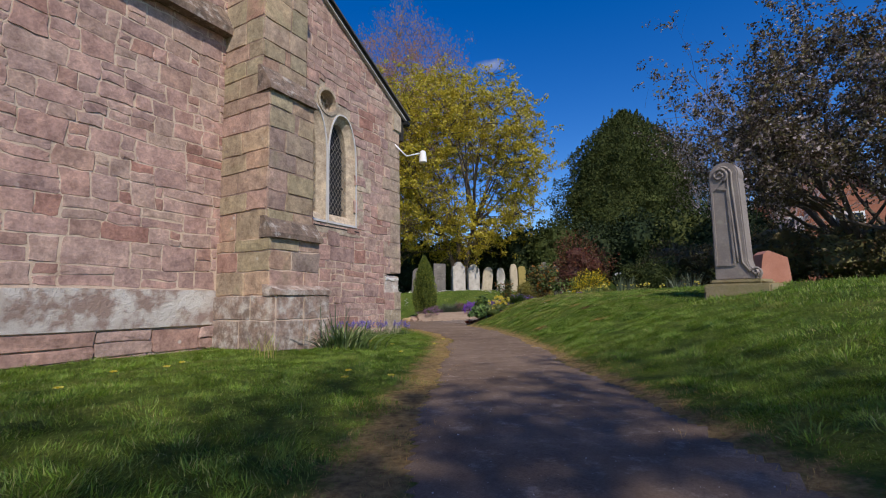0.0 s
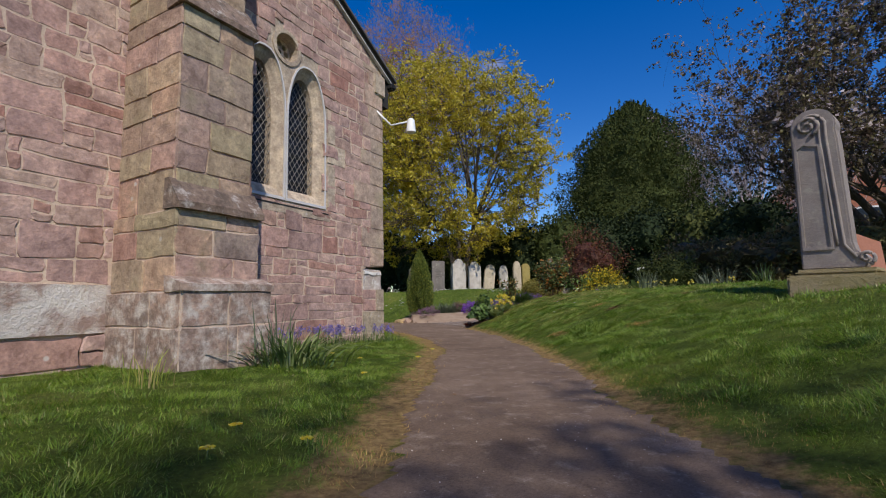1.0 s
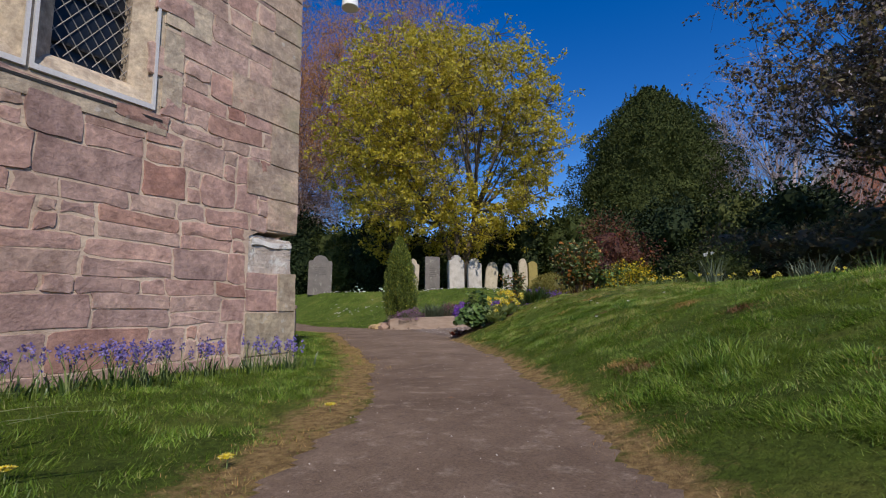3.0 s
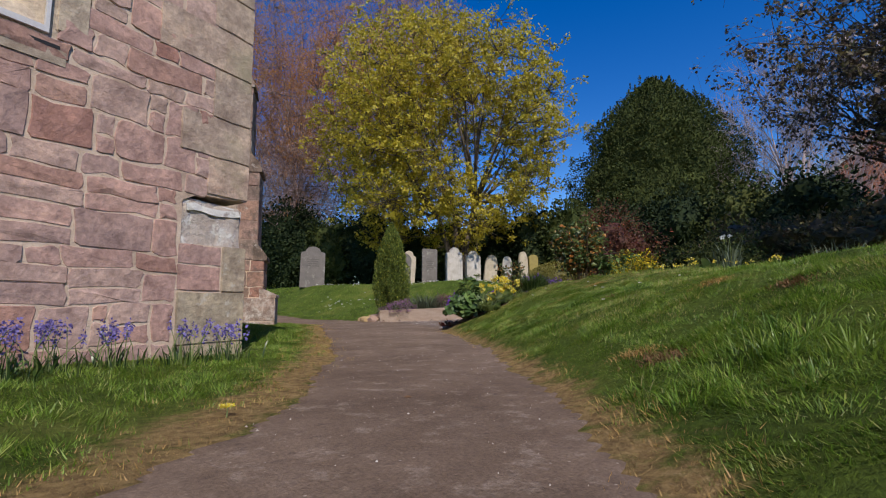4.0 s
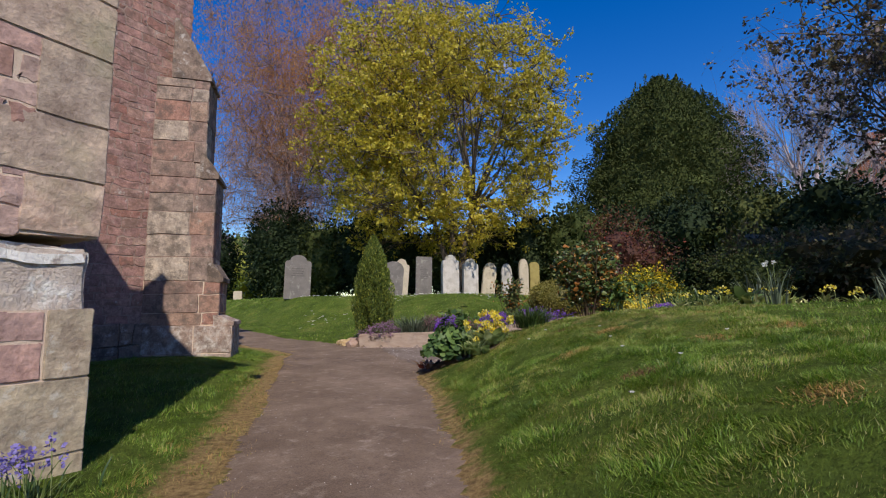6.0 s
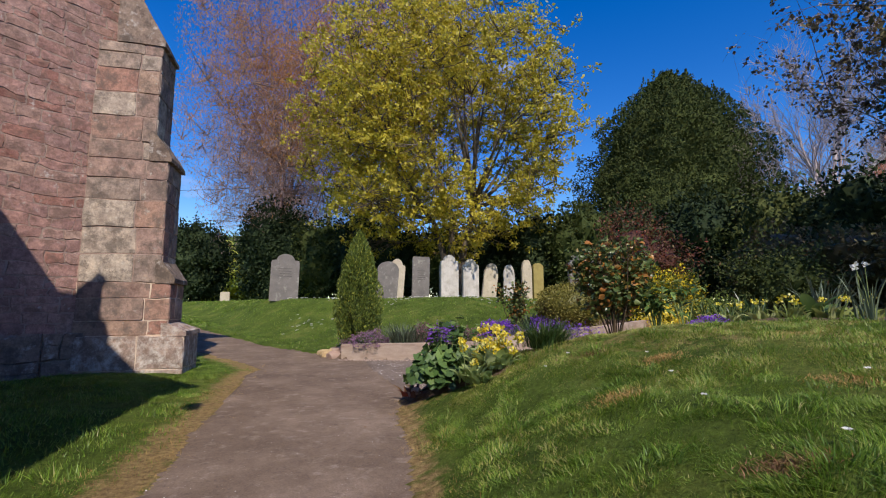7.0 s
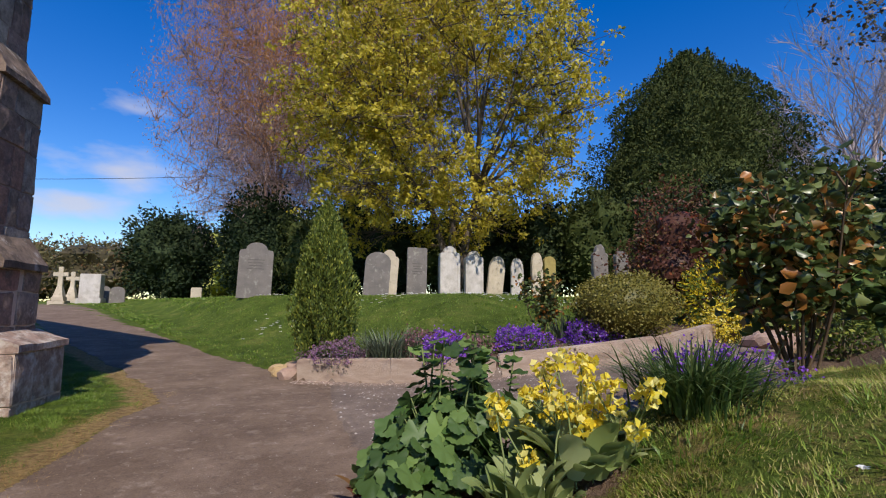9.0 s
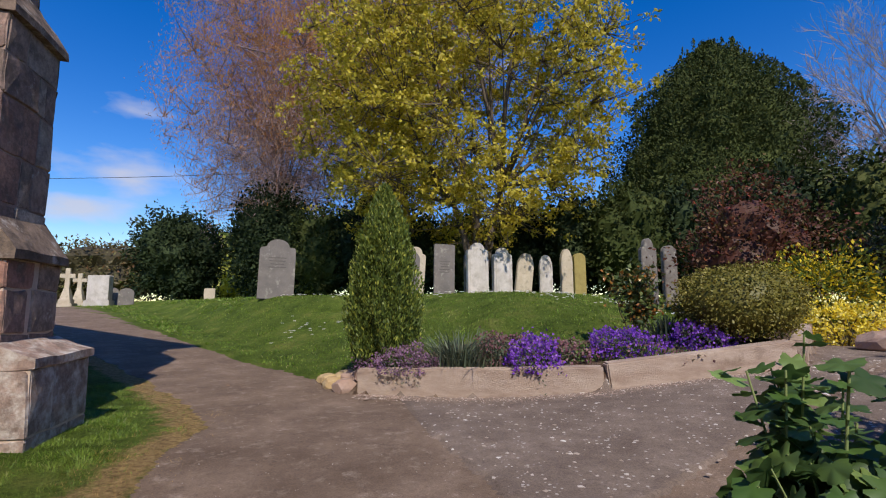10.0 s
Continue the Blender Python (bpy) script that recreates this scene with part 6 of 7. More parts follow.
# birches with an orange-brown haze of catkins above and lilac twigs below
for bx, by, top, wide, sd, n in ((-23.6, 24.2, 20.0, 5.4, 41, 2500), (-18.2, 27.6, 21.0, 5.4, 42, 2100), (-27.0, 27.5, 15.5, 4.2, 43, 1000)):
    bc = crown_points(n, (0, 0, top * 0.56), (wide, wide, top * 0.44), sd, 0.25, None, lambda p, top=top: top * 0.22 + 0.8 * np.sin(p[:, 0] * 1.7) * np.sin(p[:, 1] * 1.3), 0.1)
    rt = random.Random(sd)
    ends = [(wide * 0.62 * math.cos(i * 2.4) * math.sqrt((i + 0.5) / 18), wide * 0.62 * math.sin(i * 2.4) * math.sqrt((i + 0.5) / 18), top * (0.93 - 0.42 * (i + 0.5) / 18 + rt.uniform(-0.05, 0.05))) for i in range(18)]
    crowned_tree("birch_tree", bx, by, 1.0, "tall bare birch with lilac twigs and orange-brown catkins", [(0.1, 0.1, top * 0.4), (0.7, -0.3, top * 0.3), (-0.7, 0.2, top * 0.3)], ends, bc, 36, (0.24, 0.24, 0.34), 0.19, L_birch, M_birchbark, sd, 0.17, 0.15, 1.6, 0.014, 0.1, L_twig, lambda q, g, top=top: g.random(len(q)) > np.clip((q[:, 2] - top * 0.45) / (top * 0.25) + 0.5 + 0.25 * np.sin(q[:, 0] + 0.7 * q[:, 2]), 0.1, 0.95), 200)
# bare tree to the east and others beyond
for bx, by, hh, sd in ((2.6, 33.2, 9.6, 51), (7.5, 44.0, 9.5, 52), (-38.0, 52.0, 8.0, 53)):
    st = [((0.1, 0.05, 1.0), hh, 0.2), ((0.4, 0.1, 1.0), hh * 0.85, 0.14), ((-0.3, 0.15, 1.0), hh * 0.85, 0.14), ((-0.15, -0.35, 1.0), hh * 0.8, 0.12), ((0.6, 0.3, 1.0), hh * 0.8, 0.12), ((-0.2, 0.5, 1.0), hh * 0.8, 0.12)]
    tree("bare_tree", bx, by, 1.0, st, 3, (11, 9, 7), (18, 48), 0, 0.1, L_birch, M_lilacbark, "leafless lilac-grey tree beyond the churchyard", sd, spread=0.2, up=0.08, shrink=0.48, least=0.014)
# the copper-leaved plum that overhangs the bank
st = [((-0.65, -0.35, 1.0), 6.4, 0.15), ((-0.7, 0.2, 1.0), 6.2, 0.14), ((-0.2, -0.8, 1.0), 6.2, 0.14), ((0.2, 0.3, 1.0), 6.6, 0.15), ((0.7, -0.1, 1.0), 6.0, 0.14), ((-0.45, 0.7, 1.0), 6.0, 0.14), ((-0.3, -0.2, 1.0), 7.0, 0.15), ((-0.95, -0.35, 0.75), 6.2, 0.12), ((-0.7, -0.85, 0.75), 6.0, 0.12)]
tree("plum_tree", 5.2, 18.9, 0.9, st, 3, (8, 7, 5), (25, 65), 78000, 0.1, L_plum, M_bark, "spreading plum tree with dark coppery young leaves over the bank", 61, keep=lambda p: p.x > -6.9 - 0.3 * p.y and p.y < 2.5 and p.z > 1.6 + 0.95 * (-2.4 - p.x), thin=lambda p: 0.72 if p.x < -3.2 else 0.0, spread=0.07, up=0.03, wob=0.2, shrink=0.55)
# trees behind the walker, whose shade falls over the first stretch
for px, py, hi, rx, n, sd in ((6.6, -4.3, 7.6, 2.6, 150, 62), (4.4, -4.9, 7.2, 1.9, 36, 63)):
    pc = crown_points(n, (0, 0, hi), (rx, rx * 0.9, 2.0), sd, 0.2, None, None, 0.2)
    crowned_tree("plum_tree", px, py, 0.7, "plum tree beside the start of the path", [(0.1, 0.1, 3.2), (-0.3, 0.2, 3.0)], [(1.3 * math.cos(a), 1.3 * math.sin(a), hi + 0.3) for a in (0.3, 1.6, 2.9, 4.1, 5.3)], pc, 40, 0.2, 0.12, L_plum, M_bark, sd, 0.14, 0.55, 0.1, 0.008, 0.05, sub=60)

# evergreens and hedges
def evergreen(x, y, radii, n, size, material, label, seed, z=None, lump=0.2, cat="evergreen tree", freq=2.2, name="evergreen_tree", core=0.8):
    return shrub(name, x, y, radii, n, size, material, label, cat, seed, z, 6, lump, "", 0.5, freq, 0.72, M_bark, core)


def spired_evergreen(x, y, z, rows, n, leaf, material, label, seed, shoots):
    """A dense tree of revolution, rows of (height, radius): lumpy skin of leaves, ragged upright shoots, dark inside."""
    t = thing("evergreen_tree", (x, y, z), label, "evergreen tree")
    rng = np.random.default_rng(seed)
    hs, rs_ = [q[0] for q in rows], [q[1] for q in rows]
    u = np.interp(rng.random(n), np.cumsum([0] + [(a + b + 0.6) * (q - p) for p, q, a, b in zip(hs, hs[1:], rs_, rs_[1:])]) / sum((a + b + 0.6) * (q - p) for p, q, a, b in zip(hs, hs[1:], rs_, rs_[1:])), hs)
    a = rng.uniform(0, 2 * math.pi, n)
    def swell(b, v):
        return 1 + 0.26 * noise.noise(Vector((math.cos(b) * 1.7, math.sin(b) * 1.7, v * 0.42 + seed))) + 0.24 * noise.noise(Vector((math.cos(b) * 5.5, math.sin(b) * 5.5, v * 1.1)))

    lump = np.array([swell(b, v) for b, v in zip(a, u)])
    r = np.interp(u, hs, rs_) * lump * (1 - 0.32 * rng.random(n) ** 2.0)
    p = np.stack([r * np.cos(a), r * np.sin(a), u + rng.normal(0, 0.08, n)], -1)
    w = np.stack([np.cos(a), np.sin(a), np.full(n, 0.7)], -1)
    P, Wy = [p], [w]
    for _ in range(shoots):
        k = int(rng.integers(0, n))
        v = max(u[k], hs[-1] * 0.35) if rng.random() < 0.5 else hs[-1] * rng.uniform(0.7, 0.96)
        rr_ = float(np.interp(v, hs, rs_)) * lump[k] * 0.97
        L = rng.uniform(0.3, 0.95)
        m = 45
        f = rng.random(m)
        P.append(np.stack([np.full(m, rr_ * math.cos(a[k])), np.full(m, rr_ * math.sin(a[k])), v + f * L], -1) + rng.normal(size=(m, 3)) * (0.13 * (1.05 - f))[:, None])
        Wy.append(np.tile((0, 0, 1.6), (m, 1)))
    P, Wy = np.concatenate(P), np.concatenate(Wy)
    hung("crown", leaves_mesh("crown", P, leaf * rng.uniform(0.6, 1.3, len(P)), material, Wy, 1.8, 0.5, seed), t)
    bm = bmesh.new()
    tall = [hs[0] + (hs[-1] - hs[0]) * i / 24 for i in range(25)]
    tube(bm, [(0, 0, v) for v in tall], [max(0.02, 0.74 * float(np.interp(v, hs, rs_))) for v in tall], 32)
    for v in bm.verts:
        f = swell(math.atan2(v.co.y, v.co.x), v.co.z)
        v.co.x, v.co.y = v.co.x * f, v.co.y * f
    part("inner_foliage", bm, material, t)
    bm = bmesh.new()
    tube(bm, [(0, 0, -0.3), (0, 0, rows[1][0])], [0.3, 0.25], 8)
    part("trunk", bm, M_bark, t)
    return t


spired_evergreen(-4.3, 36.2, 1.1, [(0.3, 4.4), (2.0, 5.0), (4.5, 5.3), (6.6, 5.0), (8.6, 4.4), (10.2, 3.5), (11.4, 2.5), (12.3, 1.6), (13.0, 0.8), (13.6, 0.25)], 92000, 0.155, L_yew, "massive dark holly tree with a ragged pointed top", 71, 150)
evergreen(-23.7, 24.4, (2.15, 2.1, 3.0), 12000, 0.2, L_holly, "rounded dark yew bush behind the graves", 73, 1.1, 0.14)
evergreen(-31.6, 24.3, (2.5, 2.5, 2.7), 9000, 0.24, L_holly, "broad dark yew with a brown patch", 74, 1.1, 0.22)
hedge = [(-20.3, 24.7, 2.2), (-18.0, 25.0, 2.5), (-15.6, 25.4, 1.9), (-13.4, 26.0, 1.8), (-11.3, 26.4, 1.9), (-9.2, 26.6, 2.0), (-7.2, 26.4, 2.1), (-5.0, 27.2, 2.0), (-2.6, 27.0, 2.1), (-0.4, 26.0, 2.2), (1.6, 24.6, 2.1)]
for i, (x, y, r) in enumerate(hedge):
    evergreen(x, y, (1.7, 1.5, r), 4200, 0.2, L_holly if i % 3 else L_yew, "dense dark hedge behind the graves", 80 + i, h(x, y), 0.22, "hedge", name="hedge_bush")
right = [(-0.6, 20.5, 1.0, L_hedge), (1.0, 19.0, 0.85, L_hedge), (2.6, 20.0, 1.15, L_hedge), (4.6, 18.5, 1.0, L_hedge), (6.2, 16.0, 1.0, L_hedge), (7.6, 13.4, 1.1, L_hedge), (8.6, 10.4, 1.6, L_hedge), (9.6, 7.0, 1.6, L_yew), (10.0, 3.6, 1.7, L_hedge)]
for i, (x, y, r, m) in enumerate(right):
    evergreen(x, y, (1.5, 1.4, r), 4200, 0.13, m, "dark mixed shrubs along the top of the bank", 100 + i, h(x, y), 0.26, "hedge", name="hedge_bush")
for i, (x, y, r) in enumerate(((6.6, 27.6, 1.5), (9.2, 28.4, 1.6), (12.0, 26.0, 1.6))):
    evergreen(x, y, (2.0, 1.9, r), 6500, 0.15, L_hedge, "brown-leaved shrubs screening the neighbouring house", 112 + i, 1.0, 0.24, "hedge", name="hedge_bush")
for i, (x, y, r, k) in enumerate(((-52, 40, 4.0, 6.5), (-60, 33, 3.4, 5.5), (-46, 47, 4.4, 7), (-70, 30, 3.5, 6), (-58, 48, 5, 8))):
    evergreen(x, y, (k, k, r), 5000, 0.4, L_hedge if i % 2 else L_conifer, "distant trees beyond the churchyard", 120 + i, 1.0, 0.25, "tree", name="far_tree")

# ---- blades: grass and strap leaves ----
def blades_mesh(name, x, y, z, height, width, material, seed, lean=0.5, segs=2, curl=0.6, ways=None):
    """Tapered, bending ribbons rooted at the given places."""
    rng = np.random.default_rng(seed)
    n = len(x)
    a = rng.uniform(0, 2 * math.pi, n) if ways is None else np.asarray(ways)
    H = np.asarray(height) * np.ones(n)
    W = np.asarray(width) * np.ones(n)
    ln = lean * rng.uniform(0.2, 1.3, n)
    dx, dy = np.cos(a), np.sin(a)
    tw = a + math.pi / 2 + rng.uniform(-0.9, 0.9, n)
    sx, sy = np.cos(tw), np.sin(tw)
    k = 2 * segs + 1
    P = np.empty((n, k, 3))
    for i in range(segs + 1):
        t = i / segs
        off = H * ln * t**1.7
        up = H * (t - curl * 0.45 * ln * t**2.5)
        c = np.stack([x + dx * off, y + dy * off, z + up - 0.01], -1)
        if i == segs:
            P[:, 2 * i] = c
        else:
            w = (W * (1 - 0.55 * t) / 2)[:, None] * np.stack([sx, sy, 0 * sx], -1)
            P[:, 2 * i], P[:, 2 * i + 1] = c - w, c + w
    base = np.arange(n)[:, None] * k
    tr = []
    for i in range(segs):
        a0 = 2 * i
        if i < segs - 1:
            tr += [base + [a0, a0 + 1, a0 + 3], base + [a0, a0 + 3, a0 + 2]]
        else:
            tr += [base + [a0, a0 + 1, a0 + 2]]
    return quick(name, P.reshape(-1, 3), np.concatenate(tr, 1).reshape(-1), material)


def clump(name, x, y, n, tall, width, spread, material, label, cat, seed, lean=0.7, z=None, segs=5, group=""):
    g = h(x, y) if z is None else z
    t = thing(name, (x, y, g), label, cat, group)
    rng = np.random.default_rng(seed)
    px, py = rng.normal(0, spread, n), rng.normal(0, spread, n)
    tl, wd, wy = tall * rng.uniform(0.55, 1.1, n), width * rng.uniform(0.7, 1.2, n), np.arctan2(py, px) + rng.normal(0, 0.5, n)
    if n > 240:
        hung("foliage", blades_mesh("foliage", px, py, np.zeros(n), tl, wd, material, seed, lean, segs, 0.9, wy), t)
    else:
        for i in range(n):
            hung("leaf", blades_mesh("leaf", px[i : i + 1], py[i : i + 1], np.zeros(1), tl[i : i + 1], wd[i : i + 1], material, seed + i, lean, segs, 0.9, wy[i : i + 1]), t)
    return t


def petals(parent, name, places, size, material, seed, ways=None, label="", narrow=0.8):
    return hung(name, leaves_mesh(name, places, size, material, ways, 1.2, narrow, seed), parent, label)


def flower_heads(parent, n, spread, z, per, r, size, material, seed, stem_r=0.003, lean=0.25, zs=0.8, low=0.72):
    """Stems with a cluster of florets on each."""
    rng = np.random.default_rng(seed)
    runs = []
    for i in range(n):
        bx, by = rng.normal(0, spread * 0.4, 2)
        tx, ty = bx + rng.normal(0, spread * lean * 2), by + rng.normal(0, spread * lean * 2)
        tz = z * rng.uniform(low, 1.08)
        runs.append(([(bx, by, -0.02), ((bx * 2 + tx) / 3, (by * 2 + ty) / 3, tz * 0.55), (tx, ty, tz)], [stem_r, stem_r, stem_r * 0.8]))
        d = rng.normal(size=(per, 3))
        d /= np.linalg.norm(d, axis=1)[:, None]
        p = np.array((tx, ty, tz)) + d * r * rng.uniform(0.5, 1.0, (per, 1)) * (1, 1, zs)
        petals(parent, "flower_head", p, size * rng.uniform(0.7, 1.2, per), material, seed + i, d * 0.6)
    for q in runs:
        hung("flower_stem", tubes_mesh("flower_stem", [q], M_lime_stem, 4), parent)


M_lime_stem = surface("pale_green_stem", [(0.3, (0.15, 0.19, 0.06)), (0.7, (0.22, 0.26, 0.10))], 9.0, 60.0, 0.3, 0.002)


def cushion(name, x, y, radii, leaf_n, flower_n, leaf_mat_, flower_mat, label, seed, size=0.022, z=None, hang=0.0, fsize=None):
    """A low cushion plant: a mound of tiny leaves with a skin of flowers, part of it trailing over an edge."""
    g = h(x, y) if z is None else z
    t = thing(name, (x, y, g), label, "cushion plant", "cushion plants in the raised bed")
    p, d = lumpy((0, 0, 0), radii, leaf_n * 2, seed, 0.25, 1.8, 0.6, floor=-0.01 - hang)
    p, d = p[:leaf_n], d[:leaf_n]
    hung("foliage", leaves_mesh("foliage", p * 0.94, size, leaf_mat_, d, 2.0, 0.5, seed), t)
    p, d = lumpy((0, 0, 0), radii, flower_n * 2, seed, 0.25, 1.8, 0.9, floor=0.0 - hang)
    up = d[:, 2] > -0.1
    p, d = p[up][:flower_n], d[up][:flower_n]
    tagged(hung("flower_mass", leaves_mesh("flower_mass", p * 1.03, fsize or size, flower_mat, d * (0.4, 0.4, 1.0), 1.0, 0.9, seed + 1), t), kind="stuff")
    return t


def leaf_shape(name, lobes, size, material, fold=0.18):
    """A broad leaf: rim points round the stalk's end, raised in waves."""
    vs, n = [(0, 0, 0)], lobes * 6
    for i in range(n):
        a = 2 * math.pi * i / n
        r = size * (0.86 + 0.075 * math.cos(lobes * a) + 0.045 * math.cos(3 * lobes * a)) * (0.55 if abs(a - math.pi) < 0.3 else 1.0)
        vs.append((r * math.cos(a) + size * 0.35, r * math.sin(a) * 0.95, fold * size * (0.4 * math.cos(lobes * a) - 0.35 * (r / size) ** 2)))
    vs[0] = (size * 0.3, 0, 0.02 * size)
    return mesh_of(name, vs, [(0, 1 + i, 1 + (i + 1) % n) for i in range(n)], material, True)


def long_leaf(name, length, width, material, droop=0.5):
    """A broad oblong leaf with a channelled midrib that arches over."""
    vs, fs, n = [], [], 7
    for i in range(n + 1):
        t = i / n
        w = width / 2 * math.sin(math.pi * (0.06 + 0.9 * t) ** 0.8) ** 0.8
        x, z = length * (t - 0.12 * t * t), length * (0.75 * t - droop * t * t)
        vs += [(x, -w, z + 0.25 * w), (x, 0, z), (x, w, z + 0.25 * w)]
        if i:
            a, b = 3 * (i - 1), 3 * i
            fs += [(a, a + 1, b + 1, b), (a + 1, a + 2, b + 2, b + 1)]
    return mesh_of(name, vs, fs, material, True)


# lobed green plant at the corner of the bed
def lobed_plant(x, y, seed, n=85, reach=0.3, tall=0.42):
    t = thing("lobed_leaf_plant", (x, y, h(x, y)), "bushy green plant with scalloped leaves at the bed corner", "plant")
    rng = random.Random(seed)
    kinds = [leaf_shape("leaf", 5, s, m) for s, m in ((0.044, L_mallow), (0.037, L_mallow), (0.052, L_mallow), (0.033, L_green))]
    runs = []
    for i in range(n):
        a, q = rng.uniform(0, 6.28), rng.random() ** 0.6
        zz = tall * (1 - 0.75 * q * q) * rng.uniform(0.55, 1.05)
        p = Vector((math.cos(a) * reach * q, math.sin(a) * reach * q, max(0.05, zz)))
        ob = hung("leaf", rng.choice(kinds), t)
        ob.location = p
        ob.rotation_euler = (rng.uniform(-0.7, 0.7), rng.uniform(0.2, 1.25), a + rng.uniform(-0.7, 0.7))
        s = rng.uniform(0.8, 1.35)
        ob.scale = (s, s, s)
        runs.append(([(p.x * 0.15, p.y * 0.15, 0), (p.x * 0.6, p.y * 0.6, p.z * 0.7), tuple(p)], [0.004, 0.003, 0.002]))
    # taller shoots with small leaves and buds
    for i in range(6):
        bx, by = rng.uniform(-0.08, 0.12), rng.uniform(-0.05, 0.1)
        top = Vector((bx * 1.5 + rng.uniform(-0.04, 0.04), by * 1.5, tall * rng.uniform(1.05, 1.5)))
        runs.append(([(bx, by, 0), (bx * 1.2, by * 1.2, top.z * 0.5), tuple(top)], [0.0045, 0.004, 0.003]))
        for j in range(14):
            ob = hung("leaf", kinds[3] if j % 2 else kinds[1], t)
            ob.location = Vector((bx, by, 0)).lerp(top, 0.35 + 0.05 * j) + Vector((rng.uniform(-0.03, 0.03), rng.uniform(-0.03, 0.03), 0))
            ob.rotation_euler = (rng.uniform(-0.4, 0.4), rng.uniform(-0.3, 0.7), rng.uniform(0, 6.28))
            s = rng.uniform(0.8, 1.4)
            ob.scale = (s, s, s)
    tagged(hung("stem", tubes_mesh("stem", runs, M_lime_stem, 4), t), kind="stuff")
    return t


lobed_plant(-3.98, 9.7, 201, 290, 0.25, 0.36)
lobed_plant(-3.98, 10.05, 202, 60, 0.18, 0.36)
c = clump("dark_heuchera", -4.28, 9.82, 40, 0.1, 0.05, 0.07, L_red, "low dark maroon leafy plant at the path edge", "plant", 203, 1.0)

# cowslips
def cowslip(x, y, seed, label, heads=22):
    t = thing("cowslip", (x, y, h(x, y)), label, "flowering plant")
    rng = random.Random(seed)
    kinds = [long_leaf("leaf", L, w, m) for L, w, m in ((0.12, 0.062, L_primula), (0.10, 0.055, L_primula), (0.135, 0.075, L_primula))]
    for i in range(58):
        a = rng.uniform(0, 6.28)
        ob = hung("leaf", rng.choice(kinds), t)
        ob.location = (math.cos(a) * 0.04 + rng.uniform(-0.08, 0.08), math.sin(a) * 0.04 + rng.uniform(-0.08, 0.08), 0.0)
        ob.rotation_euler = (rng.uniform(-0.3, 0.3), rng.uniform(-0.95, 0.0), a)
        s = rng.uniform(0.8, 1.35)
        ob.scale = (s, s, s)
    flower_heads(t, heads, 0.125, 0.28, 30, 0.036, 0.026, L_yellow, seed + 3, low=0.42)
    return t


cowslip(-3.47, 9.68, 211, "clump of bright yellow cowslips with pale green leaves")
cowslip(-3.58, 9.55, 213, "low clump of cowslips at the path edge", 6)
cowslip(-3.68, 9.93, 215, "small clump of yellow cowslips behind the larger one", 7)

# strap-leaved clump with purple flowers
c = clump("grape_hyacinth", -3.2, 9.95, 720, 0.25, 0.0085, 0.06, L_strap, "arching glossy strap-leaved clump with purple flowers", "flowering plant", 221, 1.0)
flower_heads(c, 8, 0.16, 0.17, 22, 0.014, 0.012, L_purple, 222, zs=2.0)

cushion("aubretia", -3.12, 10.32, (0.26, 0.13, 0.17), 1500, 900, L_grey, L_purple, "purple aubretia behind the strap-leaved clump", 223, 0.013)

# rose bush of bronze and green leaves on bare canes
def rose_bush(x, y, seed, tall, wide, n, label, material=L_rose, canes=17):
    t = thing("rose_bush", (x, y, h(x, y)), label, "rose bush")
    rng = random.Random(seed)
    runs, tips = [], []
    for i in range(canes):
        a = rng.uniform(0, 6.28)
        r0 = rng.uniform(0.0, 0.06)
        q = rng.uniform(0.35, 1.0) * wide
        p0 = Vector((math.cos(a) * r0, math.sin(a) * r0, -0.03))
        p1 = Vector((math.cos(a) * q * 0.42 + rng.uniform(-0.04, 0.04), math.sin(a) * q * 0.42 + rng.uniform(-0.04, 0.04), tall * 0.4))
        p2 = Vector((math.cos(a) * q * 0.75, math.sin(a) * q * 0.75, tall * rng.uniform(0.7, 1.0)))
        runs.append(([p0, p1, p2], [0.0065, 0.0055, 0.003]))
        for j in range(7):
            b = rng.uniform(0, 6.28)
            s = p1.lerp(p2, rng.uniform(-0.3, 1.0))
            e = s + Vector((math.cos(b) * 0.2 * wide, math.sin(b) * 0.2 * wide, tall * rng.uniform(0.0, 0.16)))
            runs.append(([s, (s + e) / 2 + Vector((0, 0, 0.02)), e], [0.005, 0.004, 0.002]))
            tips += [s.lerp(e, f) for f in (0.35, 0.6, 0.8, 1.0)]
    for q in runs[::8]:
        hung("cane", tubes_mesh("cane", [q], M_cane, 6), t)
    tagged(hung("twig_mass", tubes_mesh("twig_mass", [q for i, q in enumerate(runs) if i % 8], M_cane, 4), t), kind="stuff")
    g = np.random.default_rng(seed)
    p = np.array([tuple(v) for v in tips])
    q = p[g.integers(0, len(p), n)] + g.normal(size=(n, 3)) * 0.05
    w = g.normal(size=(n, 3)) * (1, 1, 0.5)
    hung("foliage", leaves_mesh("foliage", q, 0.05 * g.uniform(0.5, 1.4, n), material, w, 0.6, 0.72, seed, True), t)
    return t


rose_bush(-2.86, 10.8, 231, 0.86, 0.44, 2300, "rose bush with green and coppery young leaves on bare canes")
rose_bush(-4.95, 13.6, 232, 0.78, 0.34, 800, "small rose bush with red-tinged leaves in the raised bed", canes=7)

